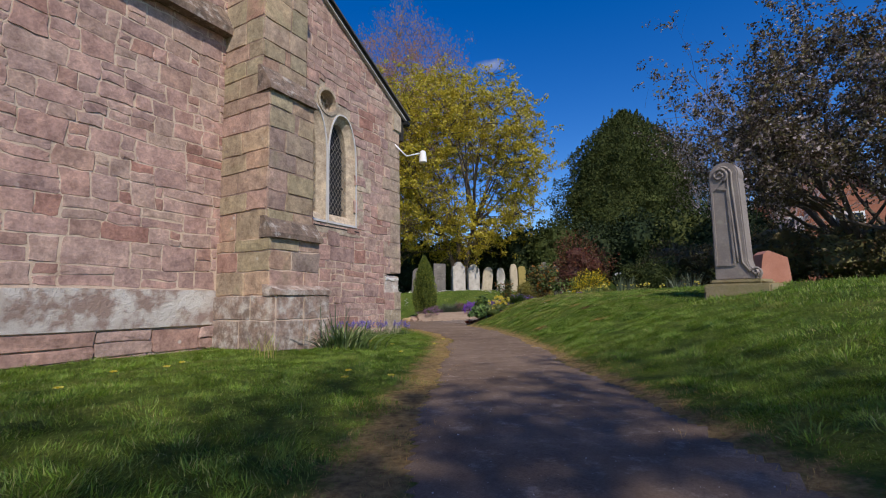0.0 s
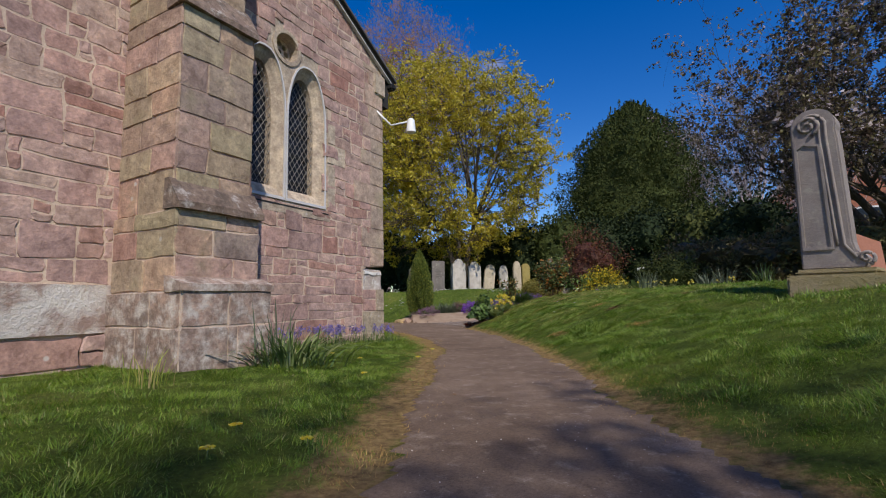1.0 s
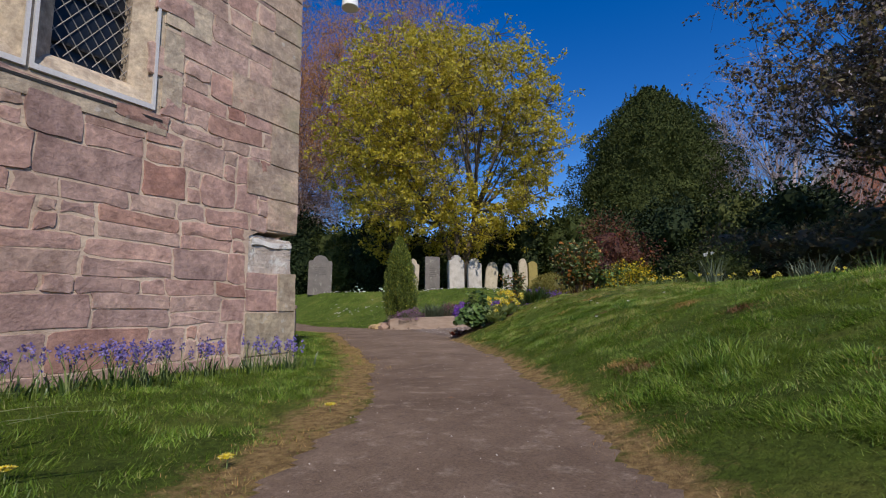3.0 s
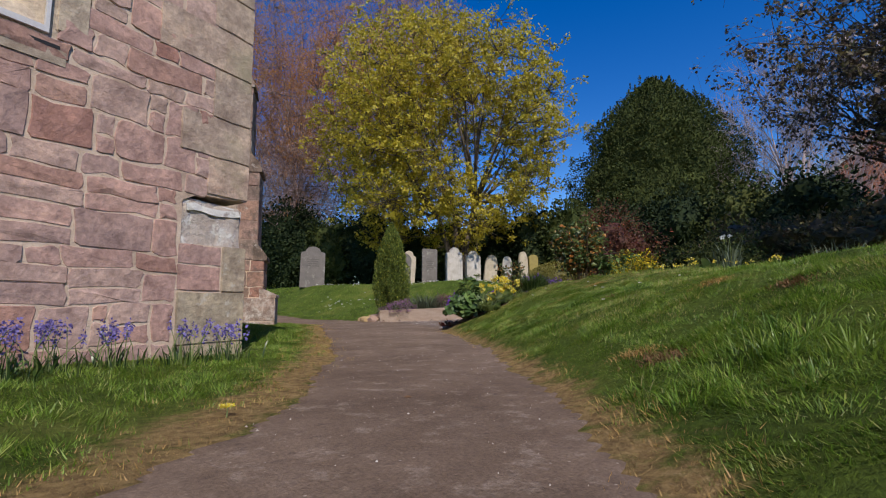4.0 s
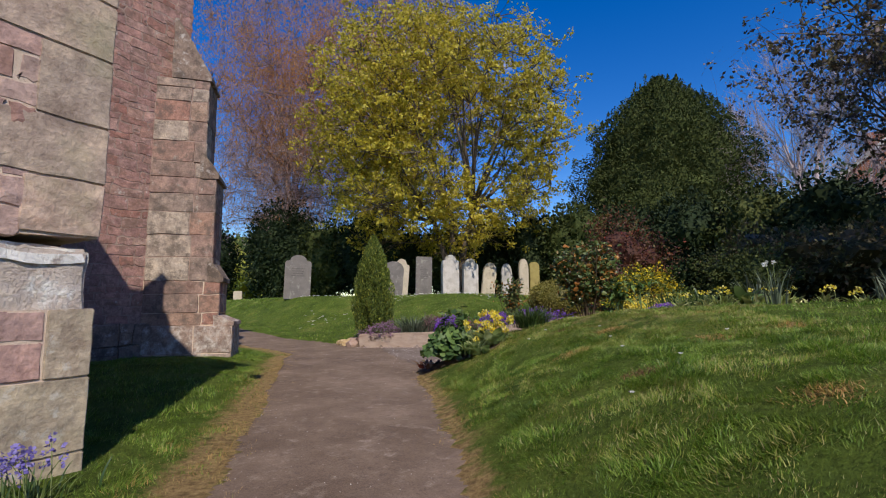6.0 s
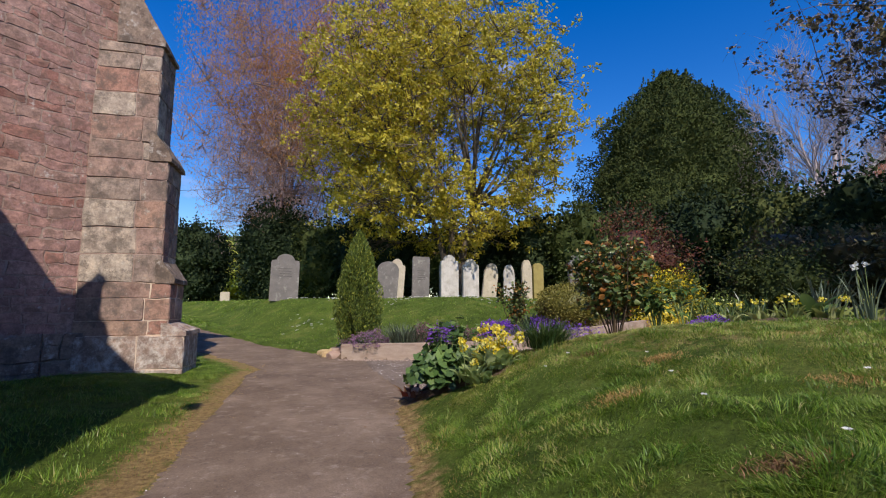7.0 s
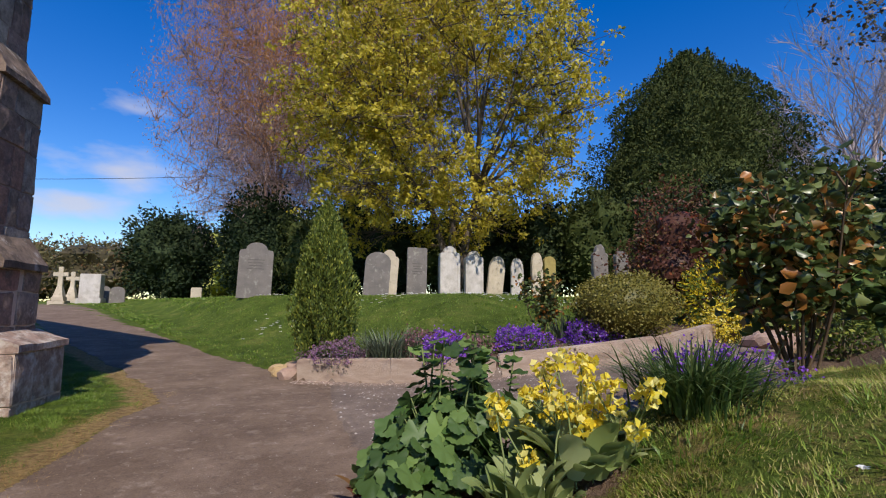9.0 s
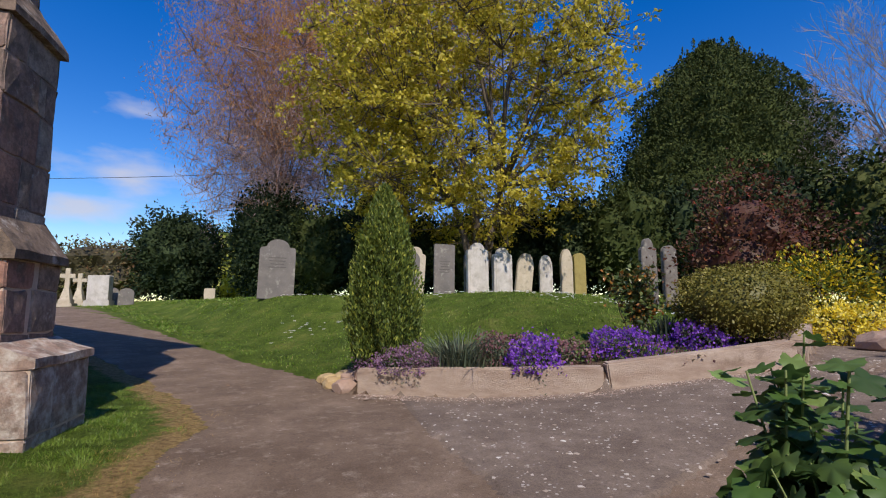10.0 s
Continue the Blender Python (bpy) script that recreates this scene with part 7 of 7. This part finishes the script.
# white-flowered hellebore beside the rose
def hellebore(x, y, seed, stems=11):
    t = thing("hellebore", (x, y, h(x, y)), "leafy hellebore with pale cream flowers", "flowering plant")
    rng = random.Random(seed)
    kinds = [long_leaf("leaf", L, w, m, 0.55) for L, w, m in ((0.13, 0.036, L_mallow), (0.11, 0.03, L_green), (0.15, 0.04, L_mallow))]
    pale = long_leaf("petal", 0.04, 0.034, L_lime, 0.2)
    for i in range(stems):
        a, q = rng.uniform(0, 6.28), rng.uniform(0.02, 0.17)
        top = Vector((math.cos(a) * q, math.sin(a) * q, rng.uniform(0.2, 0.40)))
        hung("stem", tubes_mesh("stem", [([Vector((top.x * 0.2, top.y * 0.2, -0.02)), Vector((top.x * 0.6, top.y * 0.6, top.z * 0.55)), top], [0.005, 0.0045, 0.004])], M_lime_stem, 5), t)
        for j in range(7):
            ob = hung("leaf", rng.choice(kinds), t)
            ob.location = top * rng.uniform(0.72, 0.97)
            ob.rotation_euler = (rng.uniform(-0.3, 0.3), rng.uniform(-0.1, 0.9), j * 0.9 + rng.uniform(-0.3, 0.3))
        if i % 2 == 0:
            for j in range(6):
                ob = hung("petal", pale, t)
                ob.location = top + Vector((0, 0, 0.025))
                ob.rotation_euler = (rng.uniform(-0.3, 0.3), rng.uniform(-0.5, 0.4), j * 1.05)
    return t


hellebore(-2.52, 10.85, 241)
hellebore(-2.33, 11.05, 242, 6)

# raised bed
cushion("thyme", -6.72, 12.1, (0.38, 0.26, 0.2), 2200, 2400, L_grey, L_mauve, "grey-mauve thyme spilling over the sleeper", 251, 0.02, h(-6.6, 12.4), 0.12)
clump("pinks", -6.3, 12.45, 420, 0.4, 0.014, 0.13, L_grey, "spiky grey-green clump of pinks", "plant", 252, 0.9)
clump("pinks", -5.95, 12.6, 200, 0.2, 0.012, 0.13, L_grey, "low spreading grey-green pinks", "plant", 253, 1.1)
cushion("pink_cushion", -5.8, 12.75, (0.55, 0.32, 0.26), 2200, 2000, L_grey, L_pink, "pinkish-brown cushion plant in the raised bed", 254, 0.03)
cushion("aubretia", -5.58, 12.42, (0.22, 0.2, 0.24), 1700, 1300, L_grey, L_purple, "purple aubretia spilling over the timber edge", 255, 0.024, h(-5.5, 12.7), 0.2)
cushion("aubretia", -4.98, 13.0, (0.3, 0.26, 0.22), 1800, 1700, L_grey, L_purple, "bright purple aubretia mound", 256, 0.024)
cushion("aubretia", -4.36, 13.42, (0.28, 0.25, 0.2), 1800, 1500, L_grey, L_purple, "deep purple aubretia mound trailing over the edge", 257, 0.024, h(-4.4, 13.45), 0.08)
cushion("stonecrop", -5.15, 13.0, (0.8, 0.35, 0.14), 2400, 500, L_green, L_pink, "low green stonecrop between the aubretia", 258, 0.03)
clump("bluebell_leaves", -4.72, 13.75, 120, 0.3, 0.016, 0.1, L_grey, "upright grey-green leaves behind the aubretia", "plant", 259, 0.4)
t = shrub("golden_box_ball", -4.07, 13.68, (0.54, 0.5, 0.36), 9000, 0.03, L_box, "clipped golden-green dome shrub at the bed corner", "shrub", 261, None, 8, 0.05, "", 0.6, 1.5, 0.85, core=0.86)
# upright golden conifer: many upright plumes round a dense core
def upright_conifer(x, y, tall, wide):
    g = h(x, y)
    t = thing("conifer", (x, y, g), "upright gold-tipped dwarf conifer beside the lawn", "conifer")
    rng = np.random.default_rng(271)
    n = 30000
    u = rng.random(n) ** 0.85
    a = rng.uniform(0, 2 * math.pi, n)
    prof = wide * np.minimum(1, 0.72 + 1.2 * u) * (1 - u**2.0) ** 0.8 + 0.02
    plume = 1 + 0.17 * np.sin(7 * a + 3 * np.sin(5 * u)) + 0.13 * np.sin(13 * a + 9 * u)
    r = prof * plume * (1 - 0.45 * rng.random(n) ** 2.2)
    p = np.stack([r * np.cos(a), r * np.sin(a), 0.14 + tall * u + rng.normal(0, 0.02, n)], -1)
    w = np.stack([np.cos(a) * 0.35, np.sin(a) * 0.35, np.ones(n)], -1)
    hung("foliage", leaves_mesh("foliage", p, 0.042 * rng.uniform(0.5, 1.3, n), L_conifer, w, 0.7, 0.42, 271), t)
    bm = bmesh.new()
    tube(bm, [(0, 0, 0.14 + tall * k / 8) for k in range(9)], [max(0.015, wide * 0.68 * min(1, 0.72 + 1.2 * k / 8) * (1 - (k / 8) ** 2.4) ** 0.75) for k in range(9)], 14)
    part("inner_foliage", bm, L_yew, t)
    bm = bmesh.new()
    tube(bm, [(0, 0, -0.15), (0, 0, 0.3)], [0.05, 0.04], 8)
    part("trunk", bm, M_bark, t)


upright_conifer(-7.0, 12.2, 1.66, 0.33)

# border beyond the paving
shrub("golden_shrub", -3.05, 16.75, (0.75, 0.7, 0.66), 5200, 0.06, L_golden, "shrub with golden-yellow flowers and green leaves", "shrub", 281, None, 9, 0.3)
shrub("yellow_flower_shrub", -2.95, 16.1, (0.55, 0.4, 0.3), 2300, 0.05, L_yellow, "low mound of bright yellow flowers", "shrub", 282, None, 6, 0.35)
shrub("red_leaved_shrub", -3.75, 18.1, (1.15, 1.05, 1.2), 7000, 0.075, L_red, "dark red-brown leaved shrub behind the bed", "shrub", 283, None, 9, 0.25, core=0.6)
shrub("green_shrub", -1.2, 17.6, (1.0, 0.9, 0.75), 5200, 0.07, L_yew, "low dark green shrub in the border", "shrub", 284, None, 8, 0.25, core=0.6)
shrub("green_shrub", -2.2, 14.3, (0.42, 0.4, 0.34), 2200, 0.05, L_conifer, "small olive-green shrub in the border", "shrub", 285, None, 7, 0.25)
for i, (x, y, tl) in enumerate(((-1.85, 12.6, 0.42), (-1.2, 12.3, 0.5), (-2.05, 11.9, 0.3), (0.2, 12.6, 0.5), (0.9, 12.9, 0.55), (-0.1, 11.6, 0.35))):
    clump("daffodil_clump", x, y, 60, tl, 0.02, 0.09, L_grey if i % 2 else L_strap, "clump of upright daffodil leaves on the bank", "plant", 290 + i, 0.45)
for i, (x, y) in enumerate(((-2.0, 11.35), (-1.55, 11.25), (-1.3, 11.5), (-1.75, 11.7), (-0.7, 11.4), (-0.35, 11.75), (0.3, 11.9), (-1.0, 11.95))):
    t = clump("primrose", x, y, 26, 0.16, 0.045, 0.05, L_lime, "pale yellow primrose clump along the bank top", "flowering plant", 300 + i, 0.9, group="primroses on the bank")
    flower_heads(t, 4, 0.12, 0.18, 9, 0.03, 0.028, L_yellow, 310 + i)
t = thing("broad_leaf_plant", (-1.38, 11.6, h(-1.38, 11.6)), "plant with large pale green pointed leaves", "plant")
lf = long_leaf("leaf", 0.3, 0.12, L_green, 0.35)
for i in range(9):
    ob = hung("leaf", lf, t)
    ob.rotation_euler = (0, rr.uniform(-0.45, 0.25), i * 0.72)
    s = rr.uniform(0.7, 1.1)
    ob.scale = (s, s, s)
t = clump("white_narcissus", -1.15, 10.85, 24, 0.42, 0.014, 0.05, L_grey, "white narcissus in bloom on the bank", "flowering plant", 321, 0.35)
flower_heads(t, 3, 0.05, 0.42, 8, 0.022, 0.03, L_whitefl, 322)
cushion("aubretia", -2.14, 11.2, (0.15, 0.12, 0.09), 700, 700, L_grey, L_purple, "small violet-blue mound at the bed edge", 331, 0.014)

# plants at the foot of the church wall
c = clump("daffodil_clump", -2.82, 3.85, 190, 0.36, 0.02, 0.13, L_daff, "large clump of arching strap leaves by the buttress", "plant", 341, 1.35)
clump("daffodil_clump", -2.88, 3.75, 26, 0.5, 0.014, 0.08, L_grey, "tall thin daffodil leaves by the buttress", "plant", 342, 0.3)
clump("dry_weeds", -2.75, 2.75, 30, 0.24, 0.007, 0.08, L_grass_dry, "dry weed stalks in the grass by the wall", "plant", 343, 0.4)
for i, (x, y) in enumerate(((-3.72, 4.72), (-3.7, 4.95), (-3.72, 5.15), (-3.7, 5.4), (-3.68, 5.62), (-3.72, 6.0), (-3.7, 6.25), (-3.62, 5.2))):
    c = clump("bluebell", x, y, 44, 0.12, 0.011, 0.08, L_strap, "bluebells in flower against the church wall", "flowering plant", 350 + i, 0.6, group="bluebells along the wall")
    flower_heads(c, 13, 0.12, 0.18, 18, 0.017, 0.017, L_blue, 360 + i, 0.002, 0.2, zs=2.6)


def dandelion(x, y, seed, lift=0.032):
    t = thing("dandelion", (x, y, h(x, y)), "yellow dandelion in the grass", "flower", "dandelions in the grass")
    bm = bmesh.new()
    tube(bm, [(0, 0, -0.01), (0.004, 0, lift * 0.6), (0, 0.003, lift)], [0.002, 0.002, 0.002], 5)
    part("stem", bm, M_lime_stem, t)
    g = np.random.default_rng(seed)
    a = g.uniform(0, 6.28, 60)
    q = np.sqrt(g.random(60)) * 0.02
    p = np.stack([q * np.cos(a), q * np.sin(a), np.full(60, lift) + 0.004 - q * 0.2], -1)
    w = np.stack([np.cos(a), np.sin(a), np.full(60, 0.5)], -1)
    petals(t, "flower_head", p, 0.015, L_yellow, seed, w, narrow=0.4)


for i, (x, y) in enumerate(((-1.36, 2.2), (-1.52, 2.42), (-1.2, 2.45), (-2.02, 3.75), (-2.35, 1.15), (-2.75, 1.6), (-2.6, 1.85), (-2.75, 2.05), (-2.6, 4.4), (-2.25, 4.75), (-2.5, 5.4), (-2.95, 4.45))):
    dandelion(x, y, 400 + i)


def lawn_daisies():
    g = np.random.default_rng(77)
    cx = [(-11.5, 16.6), (-12.4, 16.2), (-9.0, 16.4), (-8.0, 16.9), (-7.0, 17.6), (-6.2, 18.2), (-9.8, 15.2), (-10.6, 14.6), (-5.6, 17.8), (-8.6, 18.4), (-7.6, 19.0), (-11.0, 18.0), (-5.0, 19.0), (-6.8, 16.4), (-5.4, 16.9)]
    P, Wd = [], []
    for x, y in cx:
        for _ in range(int(g.integers(10, 26))):
            u, v = x + g.normal(0, 0.32), y + g.normal(0, 0.32)
            z = h(u, v) + 0.04
            for k in range(7):
                a = k * 0.9
                P.append((u + 0.018 * math.cos(a), v + 0.018 * math.sin(a), z))
                Wd.append((math.cos(a), math.sin(a), 0.25))
    for u, v in ((-2.25, 8.95), (-1.75, 8.1), (-2.1, 8.55), (-3.0, 9.35), (-2.9, 9.5), (-2.4, 9.3), (-1.9, 7.6), (-1.55, 8.9)):
        z = h(u, v) + 0.05
        for k in range(10):
            a = k * 0.63
            P.append((u + 0.006 * math.cos(a), v + 0.006 * math.sin(a), z))
            Wd.append((math.cos(a), math.sin(a), 0.15))
    tagged(new("daisies", leaves_mesh("daisies", P, np.array([0.026] * (len(P) - 80) + [0.014] * 80), L_whitefl, Wd, 0.3, 0.6, 78)), "white daisies scattered over the lawn", "flowers", kind="stuff")


lawn_daisies()

# ---- house and cable beyond the trees ----
t = thing("house", (2.75, 36.5, 1.0), "red brick house with brown tiled roof and white barge boards", "house")
bm = bmesh.new()
box(bm, 0.25, 7.75, 0.3, 8.0, -0.3, 5.4)
part("wall", bm, M_brick, t)
part("gable_end", plate([(0.25, 5.38), (7.75, 5.38), (4.0, 8.5)], [], lambda u, v, d: (u, d, v), 0.55, 0.3), M_brick, t)
for k in (-1, 1):
    bm = plate([(4.0 + k * 4.3, 4.95), (4.0 + k * 4.3, 5.1), (4.0, 8.78), (4.0, 8.6)], [], lambda u, v, d: (u, d, v), 8.2, 0.05)
    bmesh.ops.recalc_face_normals(bm, faces=bm.faces[:])
    part("roof", bm, M_tile, t)
    bm = plate([(4.0 + k * 4.32, 4.86), (4.0 + k * 4.32, 5.1), (4.0, 8.80), (4.0, 8.55)], [], lambda u, v, d: (u, d, v), 0.045, -0.02)
    bmesh.ops.recalc_face_normals(bm, faces=bm.faces[:])
    part("barge_board", bm, M_leadpaint, t, "dull white painted barge board")
for x0, z0 in ((1.2, 0.8), (4.6, 0.8), (1.6, 3.4), (4.6, 3.4)):
    bm = bmesh.new()
    box(bm, x0, x0 + 1.5, 0.24, 0.32, z0, z0 + 1.3)
    w = part("window", bm, M_white, t)
    bm = bmesh.new()
    box(bm, x0 + 0.1, x0 + 1.4, 0.22, 0.25, z0 + 0.1, z0 + 1.2)
    part("pane", bm, M_glass, w)
bm = bmesh.new()
box(bm, 3.6, 4.5, 5.5, 6.4, 7.6, 9.9)
part("chimney", bm, M_brick, t)
cable = new("overhead_cable", tubes_mesh("overhead_cable", [([Vector((-62, 2, 9.2)).lerp(Vector((-10, 33, 8.8)), i / 20) - Vector((0, 0, 1.4 * math.sin(math.pi * i / 20))) for i in range(21)], [0.014] * 21)], M_iron, 4))
tagged(cable, "thin dark overhead cable", "cable")

# ---- grass ----
def turf(name, n, box_, mask, tall, width, seed, label, lean=0.55, material=None, segs=2, trim=True):
    """Blades over a stretch, in tufts: height, number and lean follow a clumpy field."""
    g = np.random.default_rng(seed)
    x, y = g.uniform(box_[0], box_[1], n), g.uniform(box_[2], box_[3], n)
    k = mask(x, y)
    x, y = x[k], y[k]
    tuft = np.array([noise.noise(Vector((a * 7.5, b * 7.5, 1.7))) + 0.7 * noise.noise(Vector((a * 2.6, b * 2.6, 4.0))) for a, b in zip(x, y)])
    k = g.random(len(x)) < 0.9 + 0.25 * tuft
    x, y, tuft = x[k], y[k], tuft[k]
    turn = np.array([noise.noise(Vector((a * 3.4, b * 3.4, 9.0))) for a, b in zip(x, y)]) * 9.0 + g.normal(0, 0.9, len(x))
    near = np.minimum(np.abs(side_of(x, y, RIGHT_EDGE)), np.abs(side_of(x, y, LEFT_EDGE)))
    hh = tall * g.uniform(0.5, 1.3, len(x)) * np.clip(0.8 + 0.6 * tuft, 0.35, 1.3) * (0.55 + 0.45 * smooth01((near - 0.06) / 0.3) if trim else 1)
    hh = hh * (1 - 0.2 * smooth01((y - 8.9) / 0.7) * (side_of(x, y, RIGHT_EDGE) > 0)) if trim else hh
    me = blades_mesh(name, x, y, land(x, y), hh, width * g.uniform(0.7, 1.5, len(x)), material or L_grass, seed, lean, segs, 0.8, turn)
    return tagged(new(name, me), label, "grass", kind="stuff")


def is_left(x, y):
    l = -side_of(x, y, LEFT_EDGE)
    inside = (x < WX + 0.03) & (y < CORNER) | (x < CX + 0.05) & (y < 9.3) | (x < CX - 0.3) & (y < 9.7)
    butt = (x < WX + 1.0) & (np.abs(y - 3.47) < 0.4)
    return (l > 0.0) & ~inside & ~butt & (np.random.default_rng(1).random(len(x)) < smooth01((l + 0.03) / 0.25) + 0.12)


def is_bank(x, y):
    r = side_of(x, y, RIGHT_EDGE)
    bed = (r < 0.8) & (y > 9.45) & (x < -3.75) | (r < 0.45) & (y > 9.45)
    bed |= (y > 11.1 + 0.25 * (x + 1.0)) & (x > -2.4) & (x < 2.5) & (y < 13.2)
    spots = np.zeros(len(x), bool)
    for bx, by, br in SPOTS:
        spots |= (x - bx) ** 2 + (y - by) ** 2 < (br * 0.8) ** 2
    return (r > 0.0) & ~bed & ~(spots & (np.random.default_rng(3).random(len(x)) < 0.8)) & (np.random.default_rng(2).random(len(x)) < smooth01((r + 0.03) / 0.25) + 0.12)


def ragged(x, y):
    return 0.04 * np.sin(4.3 * x + 1.0) * np.sin(5.1 * y) + 0.03 * np.sin(11.0 * x) * np.sin(9.0 * y + 2.0) + 0.02 * np.sin(23.0 * x + y) * np.sin(19.0 * y)


def dry_part(x, y):
    return smooth01((y - 8.9) / 0.8) * (0.8 + 9.0 * ragged(x * 0.5, y * 0.5)) + 0.35 * (ragged(x * 0.7, y * 0.7) > 0.01)


def is_lawn(x, y):
    l = -side_of(x, y, LAWN_EDGE)
    bed = (l < 1.2) & (x > -7.15)
    return (l > 0.02) & ~bed & (side_of(x, y, RIGHT_EDGE) < -0.3)


turf("fine_grass_by_the_church", 1500000, (-9.5, 1.0, -0.5, 11.6), lambda x, y: is_left(x, y) & ((x > -4.6) | (y > 8.6)), 0.044, 0.004, 513, "fine dense grass between church and path", 1.4, segs=1)
turf("grass_by_the_church", 300000, (-9.5, 1.0, -0.5, 11.6), lambda x, y: is_left(x, y) & ((x > -4.6) | (y > 8.6)), 0.052, 0.0042, 501, "lush uneven grass strip between church and path", 1.2, segs=1)
turf("grass_behind_the_corner", 40000, (-9.5, -4.5, 6.4, 9.8), lambda x, y: is_left(x, y) & (x <= -4.6) & (y <= 8.6), 0.06, 0.006, 508, "shaded grass in the nook of the church", 0.8, segs=1)
turf("fine_grass_on_the_bank", 1650000, (-4.4, 1.4, 1.6, 10.6), lambda x, y: is_bank(x, y) & (side_of(x, y, RIGHT_EDGE) < 1.35 + 0.75 * (y > 6.5)) & (np.random.default_rng(18).random(len(x)) > 0.8 * dry_part(x, y)), 0.037, 0.0044, 514, "fine dense grass on the sloping bank", 1.5, segs=1)
turf("grass_on_the_bank", 230000, (-4.4, 1.6, 1.0, 10.8), lambda x, y: is_bank(x, y) & (side_of(x, y, RIGHT_EDGE) < 1.6) & (np.random.default_rng(19).random(len(x)) > 0.8 * dry_part(x, y)), 0.042, 0.0042, 502, "uneven mown grass on the sloping bank", 1.35, segs=1)
turf("yellowing_grass", 620000, (-4.4, 0.6, 6.8, 10.8), lambda x, y: is_bank(x, y) & (side_of(x, y, RIGHT_EDGE) < 2.4) & (np.random.default_rng(8).random(len(x)) < dry_part(x, y)), 0.04, 0.0046, 511, "yellowing mown grass on the bank", 1.1, L_grass_dry, segs=1)
turf("grass_up_the_bank", 120000, (-3.2, 4.6, 1.0, 11.8), lambda x, y: is_bank(x, y) & (side_of(x, y, RIGHT_EDGE) >= 1.6), 0.055, 0.009, 512, "uneven mown grass higher on the bank", 0.85, segs=1)
turf("grass_on_the_far_bank", 40000, (-2.5, 9.0, 4.0, 17.0), lambda x, y: is_bank(x, y) & (side_of(x, y, RIGHT_EDGE) > 3.4), 0.08, 0.018, 503, "grass on top of the bank", segs=1)
turf("grass_on_the_lawn", 60000, (-18.0, -3.5, 12.0, 21.5), is_lawn, 0.05, 0.017, 504, "short green churchyard lawn with daisies", 0.8, segs=1)
turf("grass_beyond", 30000, (-34.0, -14.0, 14.0, 24.0), lambda x, y: -side_of(x, y, LAWN_EDGE) > 0.05, 0.06, 0.035, 505, "short grass around the far graves", segs=1)
turf("dry_grass_edge", 420000, (-7.5, 1.2, 0.5, 11.0), lambda x, y: (np.abs(side_of(x, y, LEFT_EDGE) + 0.09 + ragged(x, y)) < 0.17 + 0.06 * smooth01(y - 5.5) + 1.5 * ragged(y, x)) | ((np.abs(side_of(x, y, RIGHT_EDGE) - 0.05 + ragged(x, y)) < 0.11 + 0.07 * smooth01(5.0 - y) + ragged(y, x)) & (y < 9.7)), 0.032, 0.0036, 506, "dry yellowed grass along the path edges", 1.1, L_dry, trim=False, segs=1)
g = np.random.default_rng(9)
tx, ty = g.uniform(-3.6, 2.8, 420), g.uniform(1.6, 11.0, 420)
k = is_bank(tx, ty) & (side_of(tx, ty, RIGHT_EDGE) > 0.15) & (side_of(tx, ty, RIGHT_EDGE) < 2.6)
tx, ty = np.concatenate([tx[k], (-1.12, -1.05, -1.19, -0.98, -1.1)]), np.concatenate([ty[k], (6.08, 6.2, 6.1, 5.98, 6.3)])
for i, (x, y) in enumerate(zip(tx, ty)):
    tall = 0.085 if i >= len(tx) - 5 else float(g.uniform(0.035, 0.062))
    wide = float(g.uniform(0.03, 0.075))
    bx, by = x + g.normal(0, wide, 110), y + g.normal(0, wide, 110)
    tagged(new("grass_tuft", blades_mesh("grass_tuft", bx, by, land(bx, by), tall * g.uniform(0.5, 1.3, 110), 0.0044, L_grass if i % 4 else L_lush, 520 + i, 1.1, 3, 0.9, np.arctan2(by - y, bx - x) + g.normal(0, 0.5, 110))), "coarse dark tuft of longer grass on the bank", "grass", "grass tufts", kind="stuff")
# dry clods and raked-up thatch in the bare spots
for i, (x, y, r) in enumerate(SPOTS):
    n = int(5200 * r)
    bx, by = x + g.normal(0, r * 0.55, n), y + g.normal(0, r * 0.4, n)
    tagged(new("dry_thatch", blades_mesh("dry_thatch", bx, by, land(bx, by), 0.026 * g.uniform(0.4, 1.5, n), 0.0045, L_dry if i % 3 else L_deadleaf, 560 + i, 1.6, 2)), "patch of dry brown thatch in the grass", "dead grass", "dry patches", kind="stuff")
